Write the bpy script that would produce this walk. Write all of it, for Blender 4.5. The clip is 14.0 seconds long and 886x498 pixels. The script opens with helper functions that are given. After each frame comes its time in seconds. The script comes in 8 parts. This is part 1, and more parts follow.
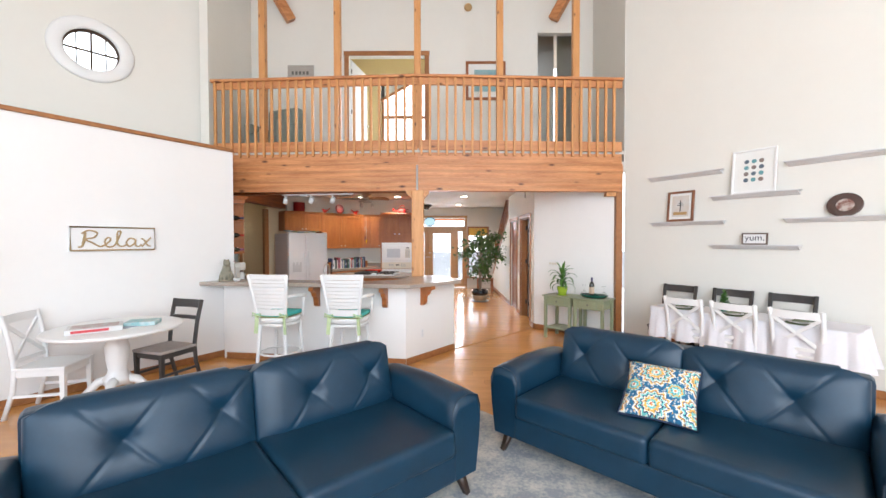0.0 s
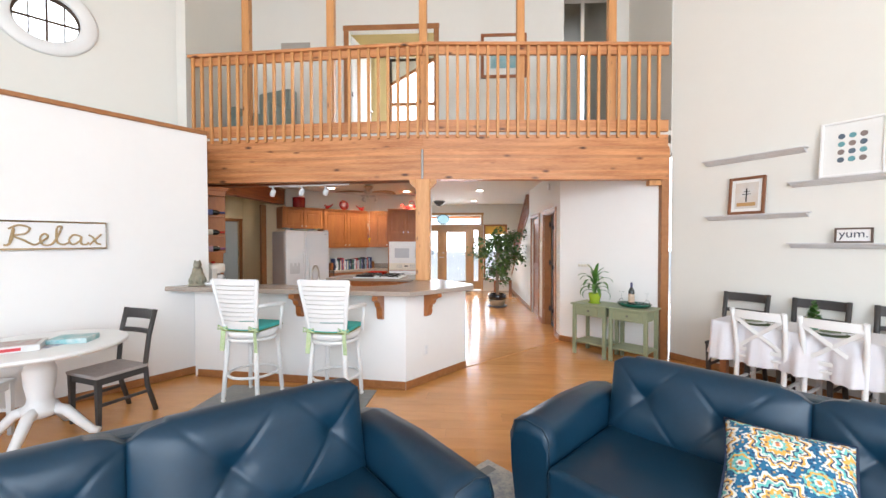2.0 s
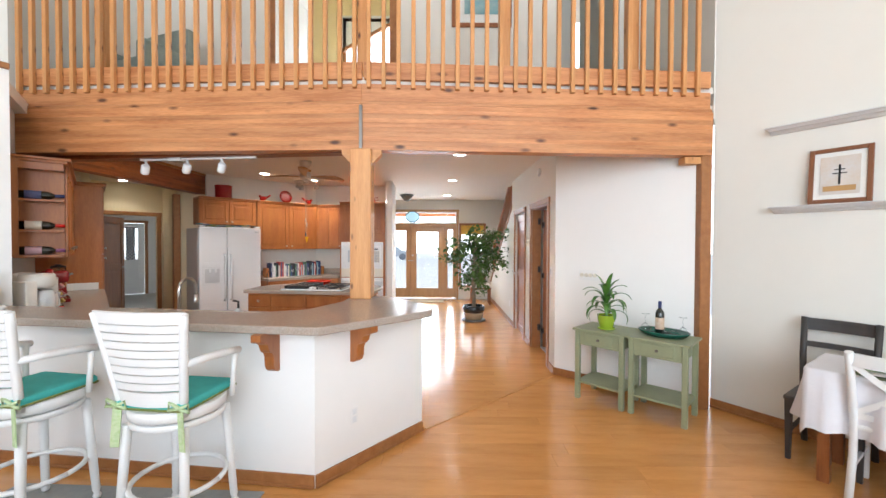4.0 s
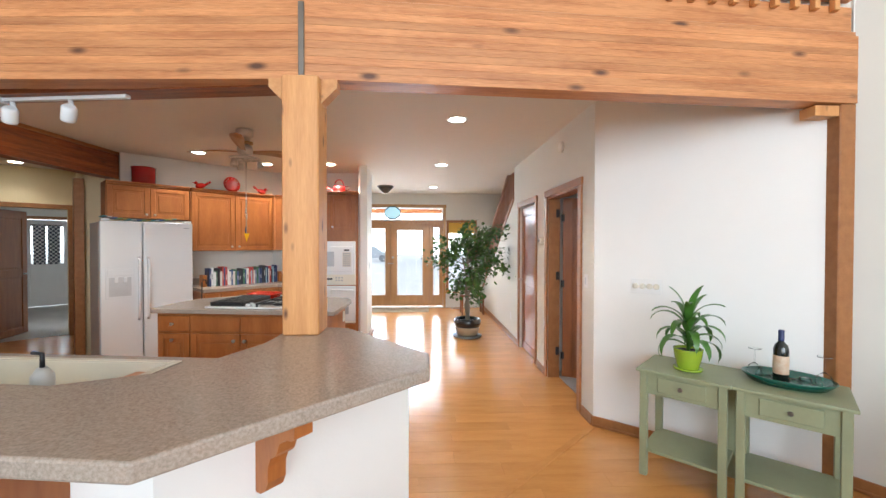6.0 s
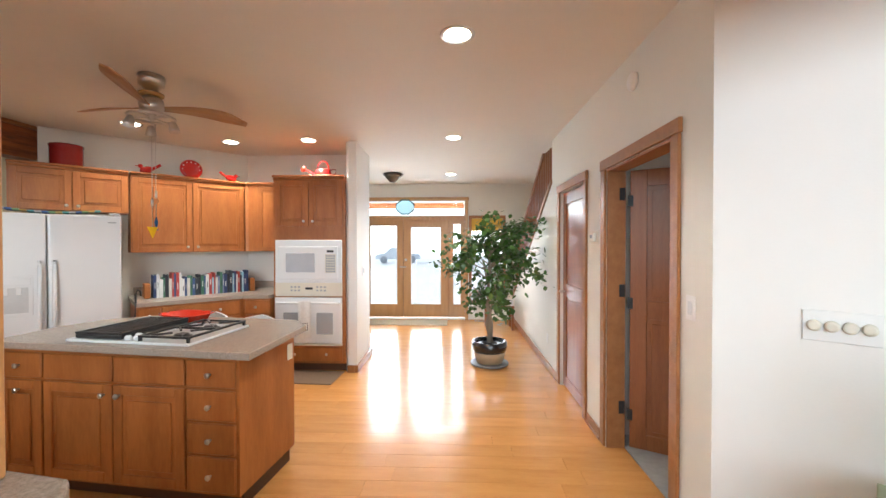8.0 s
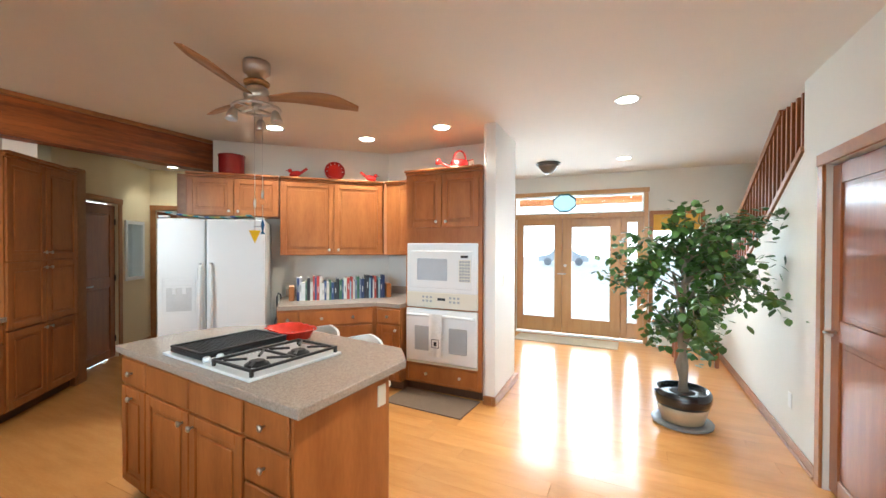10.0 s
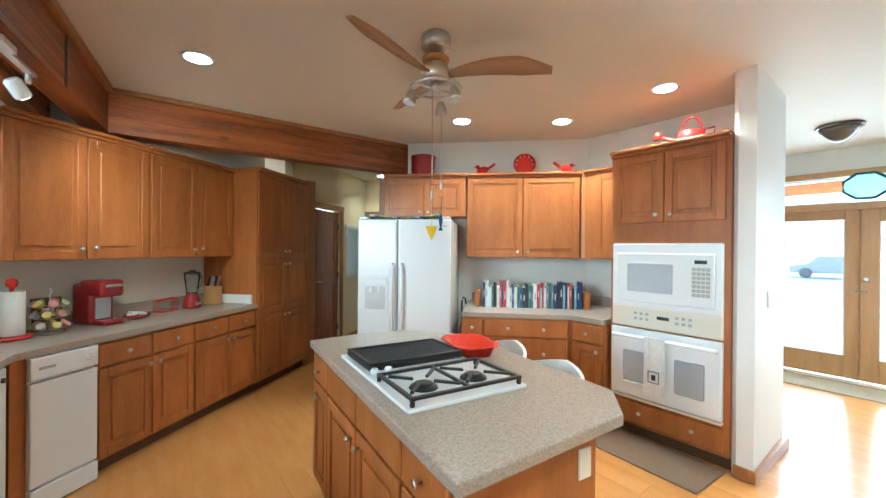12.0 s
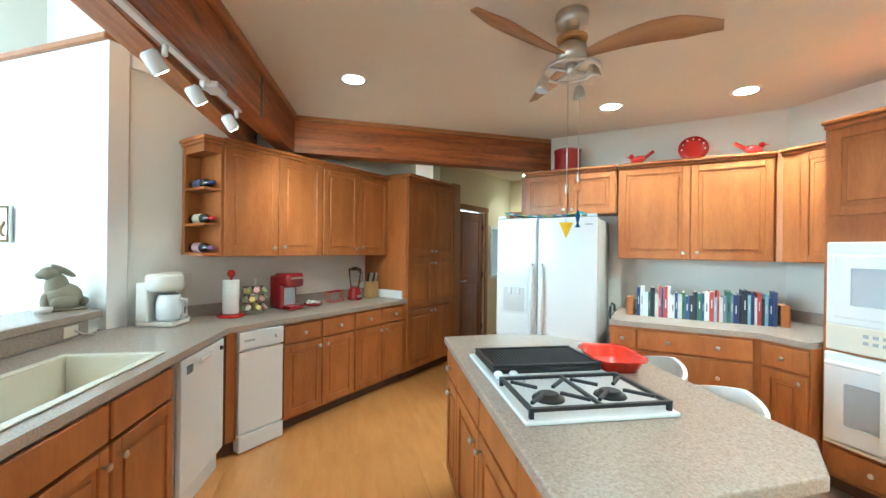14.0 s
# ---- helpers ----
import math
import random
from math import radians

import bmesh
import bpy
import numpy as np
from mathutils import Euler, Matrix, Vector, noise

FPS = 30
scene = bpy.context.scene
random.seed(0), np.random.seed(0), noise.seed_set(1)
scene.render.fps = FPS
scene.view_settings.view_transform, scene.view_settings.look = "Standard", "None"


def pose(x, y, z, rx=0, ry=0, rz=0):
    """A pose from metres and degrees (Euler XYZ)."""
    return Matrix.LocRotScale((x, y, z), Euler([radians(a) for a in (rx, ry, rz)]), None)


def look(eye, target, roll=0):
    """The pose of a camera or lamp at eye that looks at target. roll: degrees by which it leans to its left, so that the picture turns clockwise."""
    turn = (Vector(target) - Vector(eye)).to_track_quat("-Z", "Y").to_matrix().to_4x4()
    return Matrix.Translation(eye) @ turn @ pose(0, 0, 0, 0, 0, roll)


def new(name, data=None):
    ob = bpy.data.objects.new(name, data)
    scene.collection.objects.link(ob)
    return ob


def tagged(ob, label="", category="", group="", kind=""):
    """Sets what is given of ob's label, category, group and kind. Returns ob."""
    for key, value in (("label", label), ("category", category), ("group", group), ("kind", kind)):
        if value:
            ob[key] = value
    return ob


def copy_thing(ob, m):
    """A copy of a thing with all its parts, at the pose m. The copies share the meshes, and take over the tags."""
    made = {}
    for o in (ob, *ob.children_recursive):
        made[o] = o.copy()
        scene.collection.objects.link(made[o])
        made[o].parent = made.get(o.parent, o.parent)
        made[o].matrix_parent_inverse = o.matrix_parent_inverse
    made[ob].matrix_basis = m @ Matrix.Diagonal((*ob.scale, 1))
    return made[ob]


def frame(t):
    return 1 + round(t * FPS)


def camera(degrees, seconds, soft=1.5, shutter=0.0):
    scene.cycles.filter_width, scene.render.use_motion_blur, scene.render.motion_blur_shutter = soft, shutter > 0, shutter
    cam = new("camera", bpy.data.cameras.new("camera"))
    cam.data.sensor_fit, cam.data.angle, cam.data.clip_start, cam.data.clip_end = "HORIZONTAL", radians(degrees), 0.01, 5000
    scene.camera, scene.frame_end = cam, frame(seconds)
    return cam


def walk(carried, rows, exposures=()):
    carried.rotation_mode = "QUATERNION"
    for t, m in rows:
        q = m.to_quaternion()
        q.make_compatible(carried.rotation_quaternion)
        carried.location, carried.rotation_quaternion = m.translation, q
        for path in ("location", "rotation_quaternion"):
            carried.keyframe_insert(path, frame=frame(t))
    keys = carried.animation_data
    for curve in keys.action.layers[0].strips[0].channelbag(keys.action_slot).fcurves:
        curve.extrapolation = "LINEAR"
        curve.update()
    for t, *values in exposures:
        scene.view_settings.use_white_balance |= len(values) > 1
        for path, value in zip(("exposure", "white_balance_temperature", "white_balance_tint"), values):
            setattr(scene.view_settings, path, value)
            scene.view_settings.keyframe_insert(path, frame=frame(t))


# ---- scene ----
# exposure follows the clip's own brightening on the way into the kitchen
EXPOSURES = [(0.0, 0.10, 5900, 8), (3.5, 0.2, 5850, 6), (6.0, 0.22, 5800, 4), (7.2, 0.3, 5800, 3), (9.5, 0.56, 5550, -1), (11.0, 0.64, 5200, -8), (12.0, 0.72, 4950, -13), (13.0, 0.90, 4800, -16), (14.0, 1.08, 4750, -17)]
cam = camera(96.4, 14.0)
# seconds, eye, point looked at, roll in degrees
PATH = [
    (0, (0.583, 1.079, 1.586), (0.575, 3.079, 1.544), -0.1),
    (0.5, (0.591, 1.146, 1.587), (0.528, 3.144, 1.542), -0.1),
    (1, (0.6, 1.335, 1.584), (0.509, 3.332, 1.538), -0.0),
    (1.5, (0.603, 1.641, 1.568), (0.51, 3.639, 1.524), -0.1),
    (2, (0.681, 1.999, 1.558), (0.584, 3.996, 1.516), -0.1),
    (2.5, (0.748, 2.381, 1.549), (0.646, 4.378, 1.513), -0.0),
    (3, (0.795, 2.791, 1.566), (0.713, 4.789, 1.531), -0.0),
    (3.5, (0.875, 3.198, 1.555), (0.828, 5.197, 1.518), -0.0),
    (3.7, (0.881, 3.377, 1.549), (0.856, 5.376, 1.513), 0.1),
    (6, (0.782, 5.036, 1.511), (0.886, 7.033, 1.483), 0.1),
    (6.5, (0.898, 5.421, 1.494), (1.002, 7.418, 1.47), 0.1),
    (7, (0.99, 5.821, 1.485), (1.091, 7.818, 1.462), 0.1),
    (9.5, (1.182, 7.267, 1.512), (0.527, 9.157, 1.488), 0.0),
    (10, (1.116, 7.475, 1.525), (0.252, 9.279, 1.503), 0.2),
    (10.5, (1.06, 7.674, 1.514), (-0.018, 9.359, 1.506), 0.2),
    (11, (0.95, 7.813, 1.502), (-0.332, 9.348, 1.495), 0.2),
    (11.5, (0.841, 7.881, 1.505), (-0.603, 9.265, 1.5), 0.3),
    (12, (0.754, 7.939, 1.488), (-0.839, 9.148, 1.485), 0.5),
    (12.5, (0.722, 7.997, 1.491), (-0.996, 9.021, 1.487), 0.5),
    (13, (0.726, 8.048, 1.485), (-1.084, 8.898, 1.482), 0.6),
    (13.5, (0.731, 8.073, 1.48), (-1.147, 8.761, 1.476), 0.6),
    (14, (0.727, 8.079, 1.47), (-1.199, 8.616, 1.469), 0.7),
]
walk(cam, [(t, look(eye, target, roll)) for t, eye, target, roll in PATH], EXPOSURES)


# ---- world and lights ----
world = bpy.data.worlds.new("sky")
scene.world = world
world.use_nodes = True
wn = world.node_tree.nodes
sky = wn.new("ShaderNodeTexSky")
sky.sky_type, sky.sun_disc, sky.sun_elevation, sky.sun_rotation = "NISHITA", False, radians(50), radians(200)
wn["Background"].inputs["Strength"].default_value = 0.15
world.node_tree.links.new(sky.outputs[0], wn["Background"].inputs["Color"])


def lamp(name, kind, m, energy, color=(1, 1, 1), **kw):
    d = bpy.data.lights.new(name, kind)
    d.energy, d.color = energy, color
    if kind == "AREA":
        d.shape, d.size, d.size_y = "RECTANGLE", kw["size"], kw["size_y"]
    elif kind == "SPOT":
        d.spot_size, d.spot_blend, d.shadow_soft_size = radians(kw["cone"]), 0.6, 0.05
    elif kind == "SUN":
        d.angle = radians(kw["angle"])
    ob = new(name, d)
    ob.matrix_world = m
    return ob


sun = lamp("sun", "SUN", look((8, 30, 40), (0, 14, 0)), 2.0, (1.0, 0.96, 0.9), angle=12)
DAY = (0.97, 0.98, 1.0)
# daylight in the window openings of the great room's lake side
for wx, watts in ((-3.7, 70), (-1.25, 135), (1.25, 195), (3.7, 245)):
    lamp("window_daylight", "AREA", look((wx, -2.42, 2.9), (wx, 3, 2.5)), watts, DAY, size=2.0, size_y=4.6)
# daylight in the entry doors' glass
lamp("entry_daylight", "AREA", look((0.30, 14.62, 1.25), (0.30, 10, 1.0)), 165, DAY, size=2.1, size_y=2.2)
lamp("loft_window_daylight", "AREA", look((-0.15, 11.3, 4.7), (-0.15, 8, 4.4)), 75, DAY, size=1.6, size_y=1.9)

# recessed lamps of the kitchen and hall
# daylight in the back room's window
lamp("back_window_daylight", "AREA", look((-6.47, 11.51, 1.45), (-5.75, 12.37, 1.2)), 30, DAY, size=0.66, size_y=1.05)
CANS = [(-2.19, 8.21), (-2.10, 10.31), (-1.52, 11.04), (-0.585, 10.99), (1.11, 8.77), (1.07, 10.94), (1.005, 13.24), (-5.10, 11.10)]
for cx, cy in CANS:
    lamp("recessed_lamp_light", "SPOT", look((cx, cy, 2.655), (cx, cy, 0)), 14 if cx < -3 else 42 if cx < -1.9 else 68, (1.0, 0.885, 0.74), cone=125)
# spot heads of the track under the beam
TRACK = (-1.40, -1.76, -2.20)
for hx in TRACK:
    lamp("track_spot_light", "SPOT", look((hx + 0.13, 7.48 - 0.13 * (hx + 1.0), 2.165), (hx - 1.0, 8.2, 1.9)), 13, (1.0, 0.86, 0.66), cone=80)

# ---- materials ----
MATS = {}


def mat(name, color, rough=0.5, metal=0.0, vary=0.06, scale=6.0, bump=0.0, bump_scale=60.0, stretch=(1, 1, 1), color2=None,
        grain=0.0, coat=0.0, rand=0.0, knots=0.0, alpha=1.0, emit=0.0, trans=0.0, spec=0.5, sharp=0.275, island=0.0):
    """A procedural surface: base colour with large and fine variation, relief, and a tint of its own for each object."""
    if name in MATS:
        return MATS[name]
    m = bpy.data.materials.new(name)
    m.use_nodes = True
    nt = m.node_tree
    n, link = nt.nodes, nt.links.new
    b = n["Principled BSDF"]
    b.inputs["Roughness"].default_value, b.inputs["Metallic"].default_value = rough, metal
    b.inputs["Coat Weight"].default_value, b.inputs["Coat Roughness"].default_value = coat, 0.12
    b.inputs["Specular IOR Level"].default_value = spec
    b.inputs["Transmission Weight"].default_value = trans
    tc = n.new("ShaderNodeTexCoord")
    mp = n.new("ShaderNodeMapping")
    mp.inputs["Scale"].default_value = stretch
    link(tc.outputs["Object"], mp.inputs["Vector"])
    big = n.new("ShaderNodeTexNoise")
    big.inputs["Scale"].default_value, big.inputs["Detail"].default_value = scale, 6
    link(mp.outputs[0], big.inputs["Vector"])
    fine = n.new("ShaderNodeTexNoise")
    fine.inputs["Scale"].default_value, fine.inputs["Detail"].default_value = scale * 9, 4
    link(mp.outputs[0], fine.inputs["Vector"])
    ramp = n.new("ShaderNodeMix")
    ramp.data_type = "RGBA"
    c2 = color2 or tuple(max(0, c * (1 - 3 * vary)) for c in color)
    ramp.inputs[6].default_value, ramp.inputs[7].default_value = (*color, 1), (*c2, 1)
    add = n.new("ShaderNodeMath")
    add.operation = "MULTIPLY_ADD"
    link(fine.outputs[0], add.inputs[0])
    add.inputs[1].default_value = 0.35 + grain
    link(big.outputs[0], add.inputs[2])
    rm = n.new("ShaderNodeMapRange")
    mid = 0.70 + grain * 0.5
    rm.inputs[1].default_value, rm.inputs[2].default_value = mid - sharp, mid + sharp
    link(add.outputs[0], rm.inputs[0])
    link(rm.outputs[0], ramp.inputs[0])
    out = ramp.outputs[2]
    if knots:
        vk = n.new("ShaderNodeTexVoronoi")
        vk.inputs["Scale"].default_value = knots
        mk = n.new("ShaderNodeMapping")
        mk.inputs["Scale"].default_value = tuple(1.0 if q == min(stretch) else 2.6 for q in stretch)
        link(tc.outputs["Object"], mk.inputs["Vector"])
        link(mk.outputs[0], vk.inputs["Vector"])
        kr = n.new("ShaderNodeMapRange")
        kr.inputs[1].default_value, kr.inputs[2].default_value = 0.06, 0.17
        link(vk.outputs["Distance"], kr.inputs[0])
        km_ = n.new("ShaderNodeMix")
        km_.data_type = "RGBA"
        km_.inputs[6].default_value = (0.09, 0.03, 0.012, 1)
        link(kr.outputs[0], km_.inputs[0])
        link(out, km_.inputs[7])
        out = km_.outputs[2]
    if rand:
        info = n.new("ShaderNodeObjectInfo")
        hsv = n.new("ShaderNodeHueSaturation")
        mr = n.new("ShaderNodeMapRange")
        mr.inputs[3].default_value, mr.inputs[4].default_value = 1 - rand, 1 + rand
        link(info.outputs["Random"], mr.inputs[0])
        link(mr.outputs[0], hsv.inputs["Value"])
        link(out, hsv.inputs["Color"])
        out = hsv.outputs[0]
    if island:
        geo = n.new("ShaderNodeNewGeometry")
        hv = n.new("ShaderNodeHueSaturation")
        mi = n.new("ShaderNodeMapRange")
        mi.inputs[3].default_value, mi.inputs[4].default_value = 1 - island, 1 + island
        link(geo.outputs["Random Per Island"], mi.inputs[0])
        link(mi.outputs[0], hv.inputs["Value"])
        link(out, hv.inputs["Color"])
        out = hv.outputs[0]
    link(out, b.inputs["Base Color"])
    if bump:
        tex = n.new("ShaderNodeTexNoise")
        tex.inputs["Scale"].default_value, tex.inputs["Detail"].default_value = bump_scale, 3
        link(mp.outputs[0], tex.inputs["Vector"])
        bn = n.new("ShaderNodeBump")
        bn.inputs["Strength"].default_value, bn.inputs["Distance"].default_value = bump, 0.004
        link(tex.outputs[0], bn.inputs["Height"])
        link(bn.outputs[0], b.inputs["Normal"])
    if emit:
        b.inputs["Emission Color"].default_value, b.inputs["Emission Strength"].default_value = (*color, 1), emit
    MATS[name] = m
    return m


YELLOW_PAINT = mat("yellow_wall_paint", (0.80, 0.66, 0.36), 0.65, vary=0.012, scale=1.2, bump=0.12, bump_scale=90, spec=0.3)
PAINT = mat("wall_paint", (0.77, 0.755, 0.70), 0.65, vary=0.012, scale=1.2, bump=0.12, bump_scale=90, spec=0.3)
CREAM_PAINT = mat("cream_wall_paint", (0.80, 0.69, 0.47), 0.65, vary=0.012, scale=1.2, bump=0.12, bump_scale=90, spec=0.3)
WHITE_PAINT = mat("white_wall_paint", (0.86, 0.85, 0.83), 0.6, vary=0.012, scale=1.2, bump=0.12, bump_scale=90, spec=0.3)
CEIL = mat("ceiling_paint", (0.76, 0.72, 0.66), 0.8, vary=0.015, scale=1.0, bump=0.2, bump_scale=120, spec=0.2)
MAPLE_FLOOR = mat("maple_floor", (0.68, 0.33, 0.10), 0.2, vary=0.06, scale=2.2, stretch=(1, 5, 1), coat=0.35, rand=0.08, color2=(0.55, 0.245, 0.07))
BEAM = mat("cedar_beam", (0.61, 0.285, 0.115), 0.45, knots=2.6, scale=1.4, stretch=(1, 14, 14), color2=(0.40, 0.15, 0.05), grain=0.3, bump=0.12, bump_scale=30, sharp=0.18, island=0.16)
# darker, redder cedar than BEAM, for the kitchen face and the passage beam
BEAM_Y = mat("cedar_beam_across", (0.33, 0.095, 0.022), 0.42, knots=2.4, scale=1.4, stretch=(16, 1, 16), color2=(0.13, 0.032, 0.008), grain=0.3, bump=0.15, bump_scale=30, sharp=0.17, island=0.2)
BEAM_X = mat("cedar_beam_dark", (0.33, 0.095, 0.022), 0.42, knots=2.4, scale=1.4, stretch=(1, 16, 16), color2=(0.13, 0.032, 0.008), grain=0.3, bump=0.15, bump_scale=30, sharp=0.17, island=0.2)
POST = mat("fir_post", (0.65, 0.335, 0.125), 0.45, knots=4.2, scale=1.6, stretch=(12, 12, 1), color2=(0.47, 0.20, 0.06), grain=0.15, bump=0.12, bump_scale=30, rand=0.06, sharp=0.28)
TRIM = mat("oak_trim", (0.38, 0.165, 0.055), 0.4, scale=3.0, stretch=(6, 6, 6), color2=(0.27, 0.105, 0.032), grain=0.2)
DOORWOOD = mat("door_wood", (0.33, 0.115, 0.033), 0.35, scale=2.0, stretch=(9, 9, 1), color2=(0.22, 0.068, 0.02), grain=0.25, coat=0.2)
ENTRYWOOD = mat("entry_door_wood", (0.50, 0.28, 0.11), 0.35, scale=2.0, stretch=(9, 9, 1), color2=(0.40, 0.20, 0.07), grain=0.25, coat=0.2)
CAB = mat("maple_cabinet", (0.41, 0.147, 0.036), 0.42, scale=1.6, stretch=(5, 5, 1), color2=(0.30, 0.095, 0.021), grain=0.14, coat=0.06, rand=0.09, sharp=0.2)
STONE = mat("speckled_laminate", (0.46, 0.39, 0.33), 0.26, scale=130, color2=(0.275, 0.22, 0.18), grain=0.5, coat=0.1, sharp=0.25)
APPL = mat("appliance_enamel", (0.80, 0.82, 0.84), 0.25, vary=0.01, scale=2, coat=0.3)
APPL_GREY = mat("appliance_grey", (0.42, 0.45, 0.48), 0.2, vary=0.03, scale=2)
BISQUE = mat("bisque_enamel", (0.72, 0.68, 0.58), 0.35, vary=0.01, scale=2)
BLACK = mat("black_iron", (0.018, 0.018, 0.02), 0.45, vary=0.1, scale=20)
NICKEL = mat("brushed_nickel", (0.62, 0.60, 0.57), 0.28, 1.0, vary=0.03, scale=20)
PEWTER = mat("dark_pewter", (0.20, 0.18, 0.16), 0.35, 0.9, vary=0.06, scale=20)
WHITE = mat("white_furniture_paint", (0.83, 0.83, 0.82), 0.4, vary=0.015, scale=4, bump=0.05)
RED = mat("red_enamel", (0.55, 0.015, 0.012), 0.25, vary=0.06, scale=8, coat=0.4)
GLOW = mat("lamp_glow", (1.0, 0.9, 0.72), 0.5, emit=14.0, vary=0.0)


def glass_mat(name, tint=(1, 1, 1), ior=1.45):
    m = bpy.data.materials.new(name)
    m.use_nodes = True
    nt = m.node_tree
    nt.nodes.clear()
    o, mx, t, g, fr = (nt.nodes.new(k) for k in ("ShaderNodeOutputMaterial", "ShaderNodeMixShader", "ShaderNodeBsdfTransparent", "ShaderNodeBsdfGlossy", "ShaderNodeFresnel"))
    t.inputs[0].default_value = (*tint, 1)
    g.inputs["Roughness"].default_value = 0.03
    fr.inputs[0].default_value = ior
    nt.links.new(fr.outputs[0], mx.inputs[0])
    nt.links.new(t.outputs[0], mx.inputs[1])
    nt.links.new(g.outputs[0], mx.inputs[2])
    nt.links.new(mx.outputs[0], o.inputs[0])
    return m


GLASS = glass_mat("window_glass")

# ---- mesh helpers ----


def box(bm, x0, y0, z0, x1, y1, z1, bev=0.0, m=None, seg=1):
    r = bmesh.ops.create_cube(bm, size=1)
    vs = r["verts"]
    bmesh.ops.transform(bm, verts=vs, matrix=Matrix.Translation(((x0 + x1) / 2, (y0 + y1) / 2, (z0 + z1) / 2)) @ Matrix.Diagonal((abs(x1 - x0), abs(y1 - y0), abs(z1 - z0), 1)))
    if bev:
        es = list({e for v in vs for e in v.link_edges})
        r = bmesh.ops.bevel(bm, geom=es, offset=bev, segments=seg, affect="EDGES", profile=0.6)
        vs = list({v for f in r["faces"] for v in f.verts} | {v for v in vs if v.is_valid})
    if m is not None:
        bmesh.ops.transform(bm, verts=[v for v in vs if v.is_valid], matrix=m)
    return bm


def boxes(*rows, bev=0.0, seg=1):
    bm = bmesh.new()
    for r in rows:
        box(bm, *r, bev=bev, seg=seg)
    return bm


def prism(poly, z0, z1, bev=0.0, seg=2):
    bm = bmesh.new()
    f = bm.faces.new([bm.verts.new((x, y, z0)) for x, y in poly])
    r = bmesh.ops.extrude_face_region(bm, geom=[f])
    bmesh.ops.translate(bm, verts=[v for v in r["geom"] if isinstance(v, bmesh.types.BMVert)], vec=(0, 0, z1 - z0))
    bmesh.ops.recalc_face_normals(bm, faces=bm.faces)
    if bev:
        bmesh.ops.bevel(bm, geom=[e for e in bm.edges], offset=bev, segments=seg, affect="EDGES", profile=0.5)
    return bm


def lathe(profile, n=24, center=(0, 0, 0), bm=None, m=None):
    """Turns rows of (radius, height) about z."""
    bm = bm or bmesh.new()
    rings = []
    for r, z in profile:
        rings.append([bm.verts.new((center[0] + r * math.cos(2 * math.pi * i / n), center[1] + r * math.sin(2 * math.pi * i / n), center[2] + z)) for i in range(n)])
    for a, b in zip(rings, rings[1:]):
        for i in range(n):
            f = bm.faces.new((a[i], a[(i + 1) % n], b[(i + 1) % n], b[i]))
            f.smooth = True
    for ring, flip in ((rings[0], True), (rings[-1], False)):
        f = bm.faces.new(list(reversed(ring)) if flip else ring)
    if m is not None:
        bmesh.ops.transform(bm, verts=[v for ring in rings for v in ring], matrix=m)
    return bm


def tube(points, radius, n=8, bm=None, taper=None):
    """A round bar along points."""
    bm = bm or bmesh.new()
    pts = [Vector(p) for p in points]
    rings = []
    up = Vector((0, 0, 1))
    for i, p in enumerate(pts):
        d = (pts[min(i + 1, len(pts) - 1)] - pts[max(i - 1, 0)]).normalized()
        a = d.cross(up if abs(d.z) < 0.95 else Vector((1, 0, 0))).normalized()
        b = d.cross(a)
        r = radius if taper is None else radius + (taper - radius) * i / max(1, len(pts) - 1)
        rings.append([bm.verts.new(p + r * (a * math.cos(2 * math.pi * k / n) + b * math.sin(2 * math.pi * k / n))) for k in range(n)])
    for a, b in zip(rings, rings[1:]):
        for i in range(n):
            bm.faces.new((a[i], a[(i + 1) % n], b[(i + 1) % n], b[i])).smooth = True
    bm.faces.new(rings[0])
    bm.faces.new(list(reversed(rings[-1])))
    return bm


def bar(p, q, w, h, bm=None, bev=0.0):
    """A square bar from p to q."""
    bm = bm or bmesh.new()
    p, q = Vector(p), Vector(q)
    d = q - p
    m = Matrix.Translation((p + q) / 2) @ d.to_track_quat("X", "Z").to_matrix().to_4x4()
    return box(bm, -d.length / 2, -w / 2, -h / 2, d.length / 2, w / 2, h / 2, bev, m)


def arc(cx, cy, r, a0, a1, n=10):
    return [(cx + r * math.cos(radians(a0 + (a1 - a0) * i / n)), cy + r * math.sin(radians(a0 + (a1 - a0) * i / n))) for i in range(n + 1)]


def part(name, bm, material, parent=None, label="", m=None, smooth=False):
    """Links a bmesh as one mesh object under a thing or a part."""
    me = bpy.data.meshes.new(name)
    if smooth:
        for f in bm.faces:
            f.smooth = True
    bmesh.ops.recalc_face_normals(bm, faces=bm.faces)
    bm.to_mesh(me)
    bm.free()
    me.materials.append(material)
    ob = new(name, me)
    if m is not None:
        ob.matrix_basis = m
    if parent is not None:
        ob.parent = parent
    if label:
        ob["label"] = label
    return ob


def thing(name, m, label, category, group=""):
    e = new(name)
    e.empty_display_size = 0.1
    e.matrix_basis = m
    return tagged(e, label, category, group)


def setting(name, bm, material, label="", category="", m=None):
    return tagged(part(name, bm, material, None, "", m), label, category, kind="structure")


def angle(p, q):
    return math.degrees(math.atan2(q[1] - p[1], q[0] - p[0]))


def run(p, q, z=0.0):
    """The pose at p whose x axis points to q."""
    return pose(p[0], p[1], z, 0, 0, angle(p, q))


def length(p, q):
    return math.hypot(q[0] - p[0], q[1] - p[1])


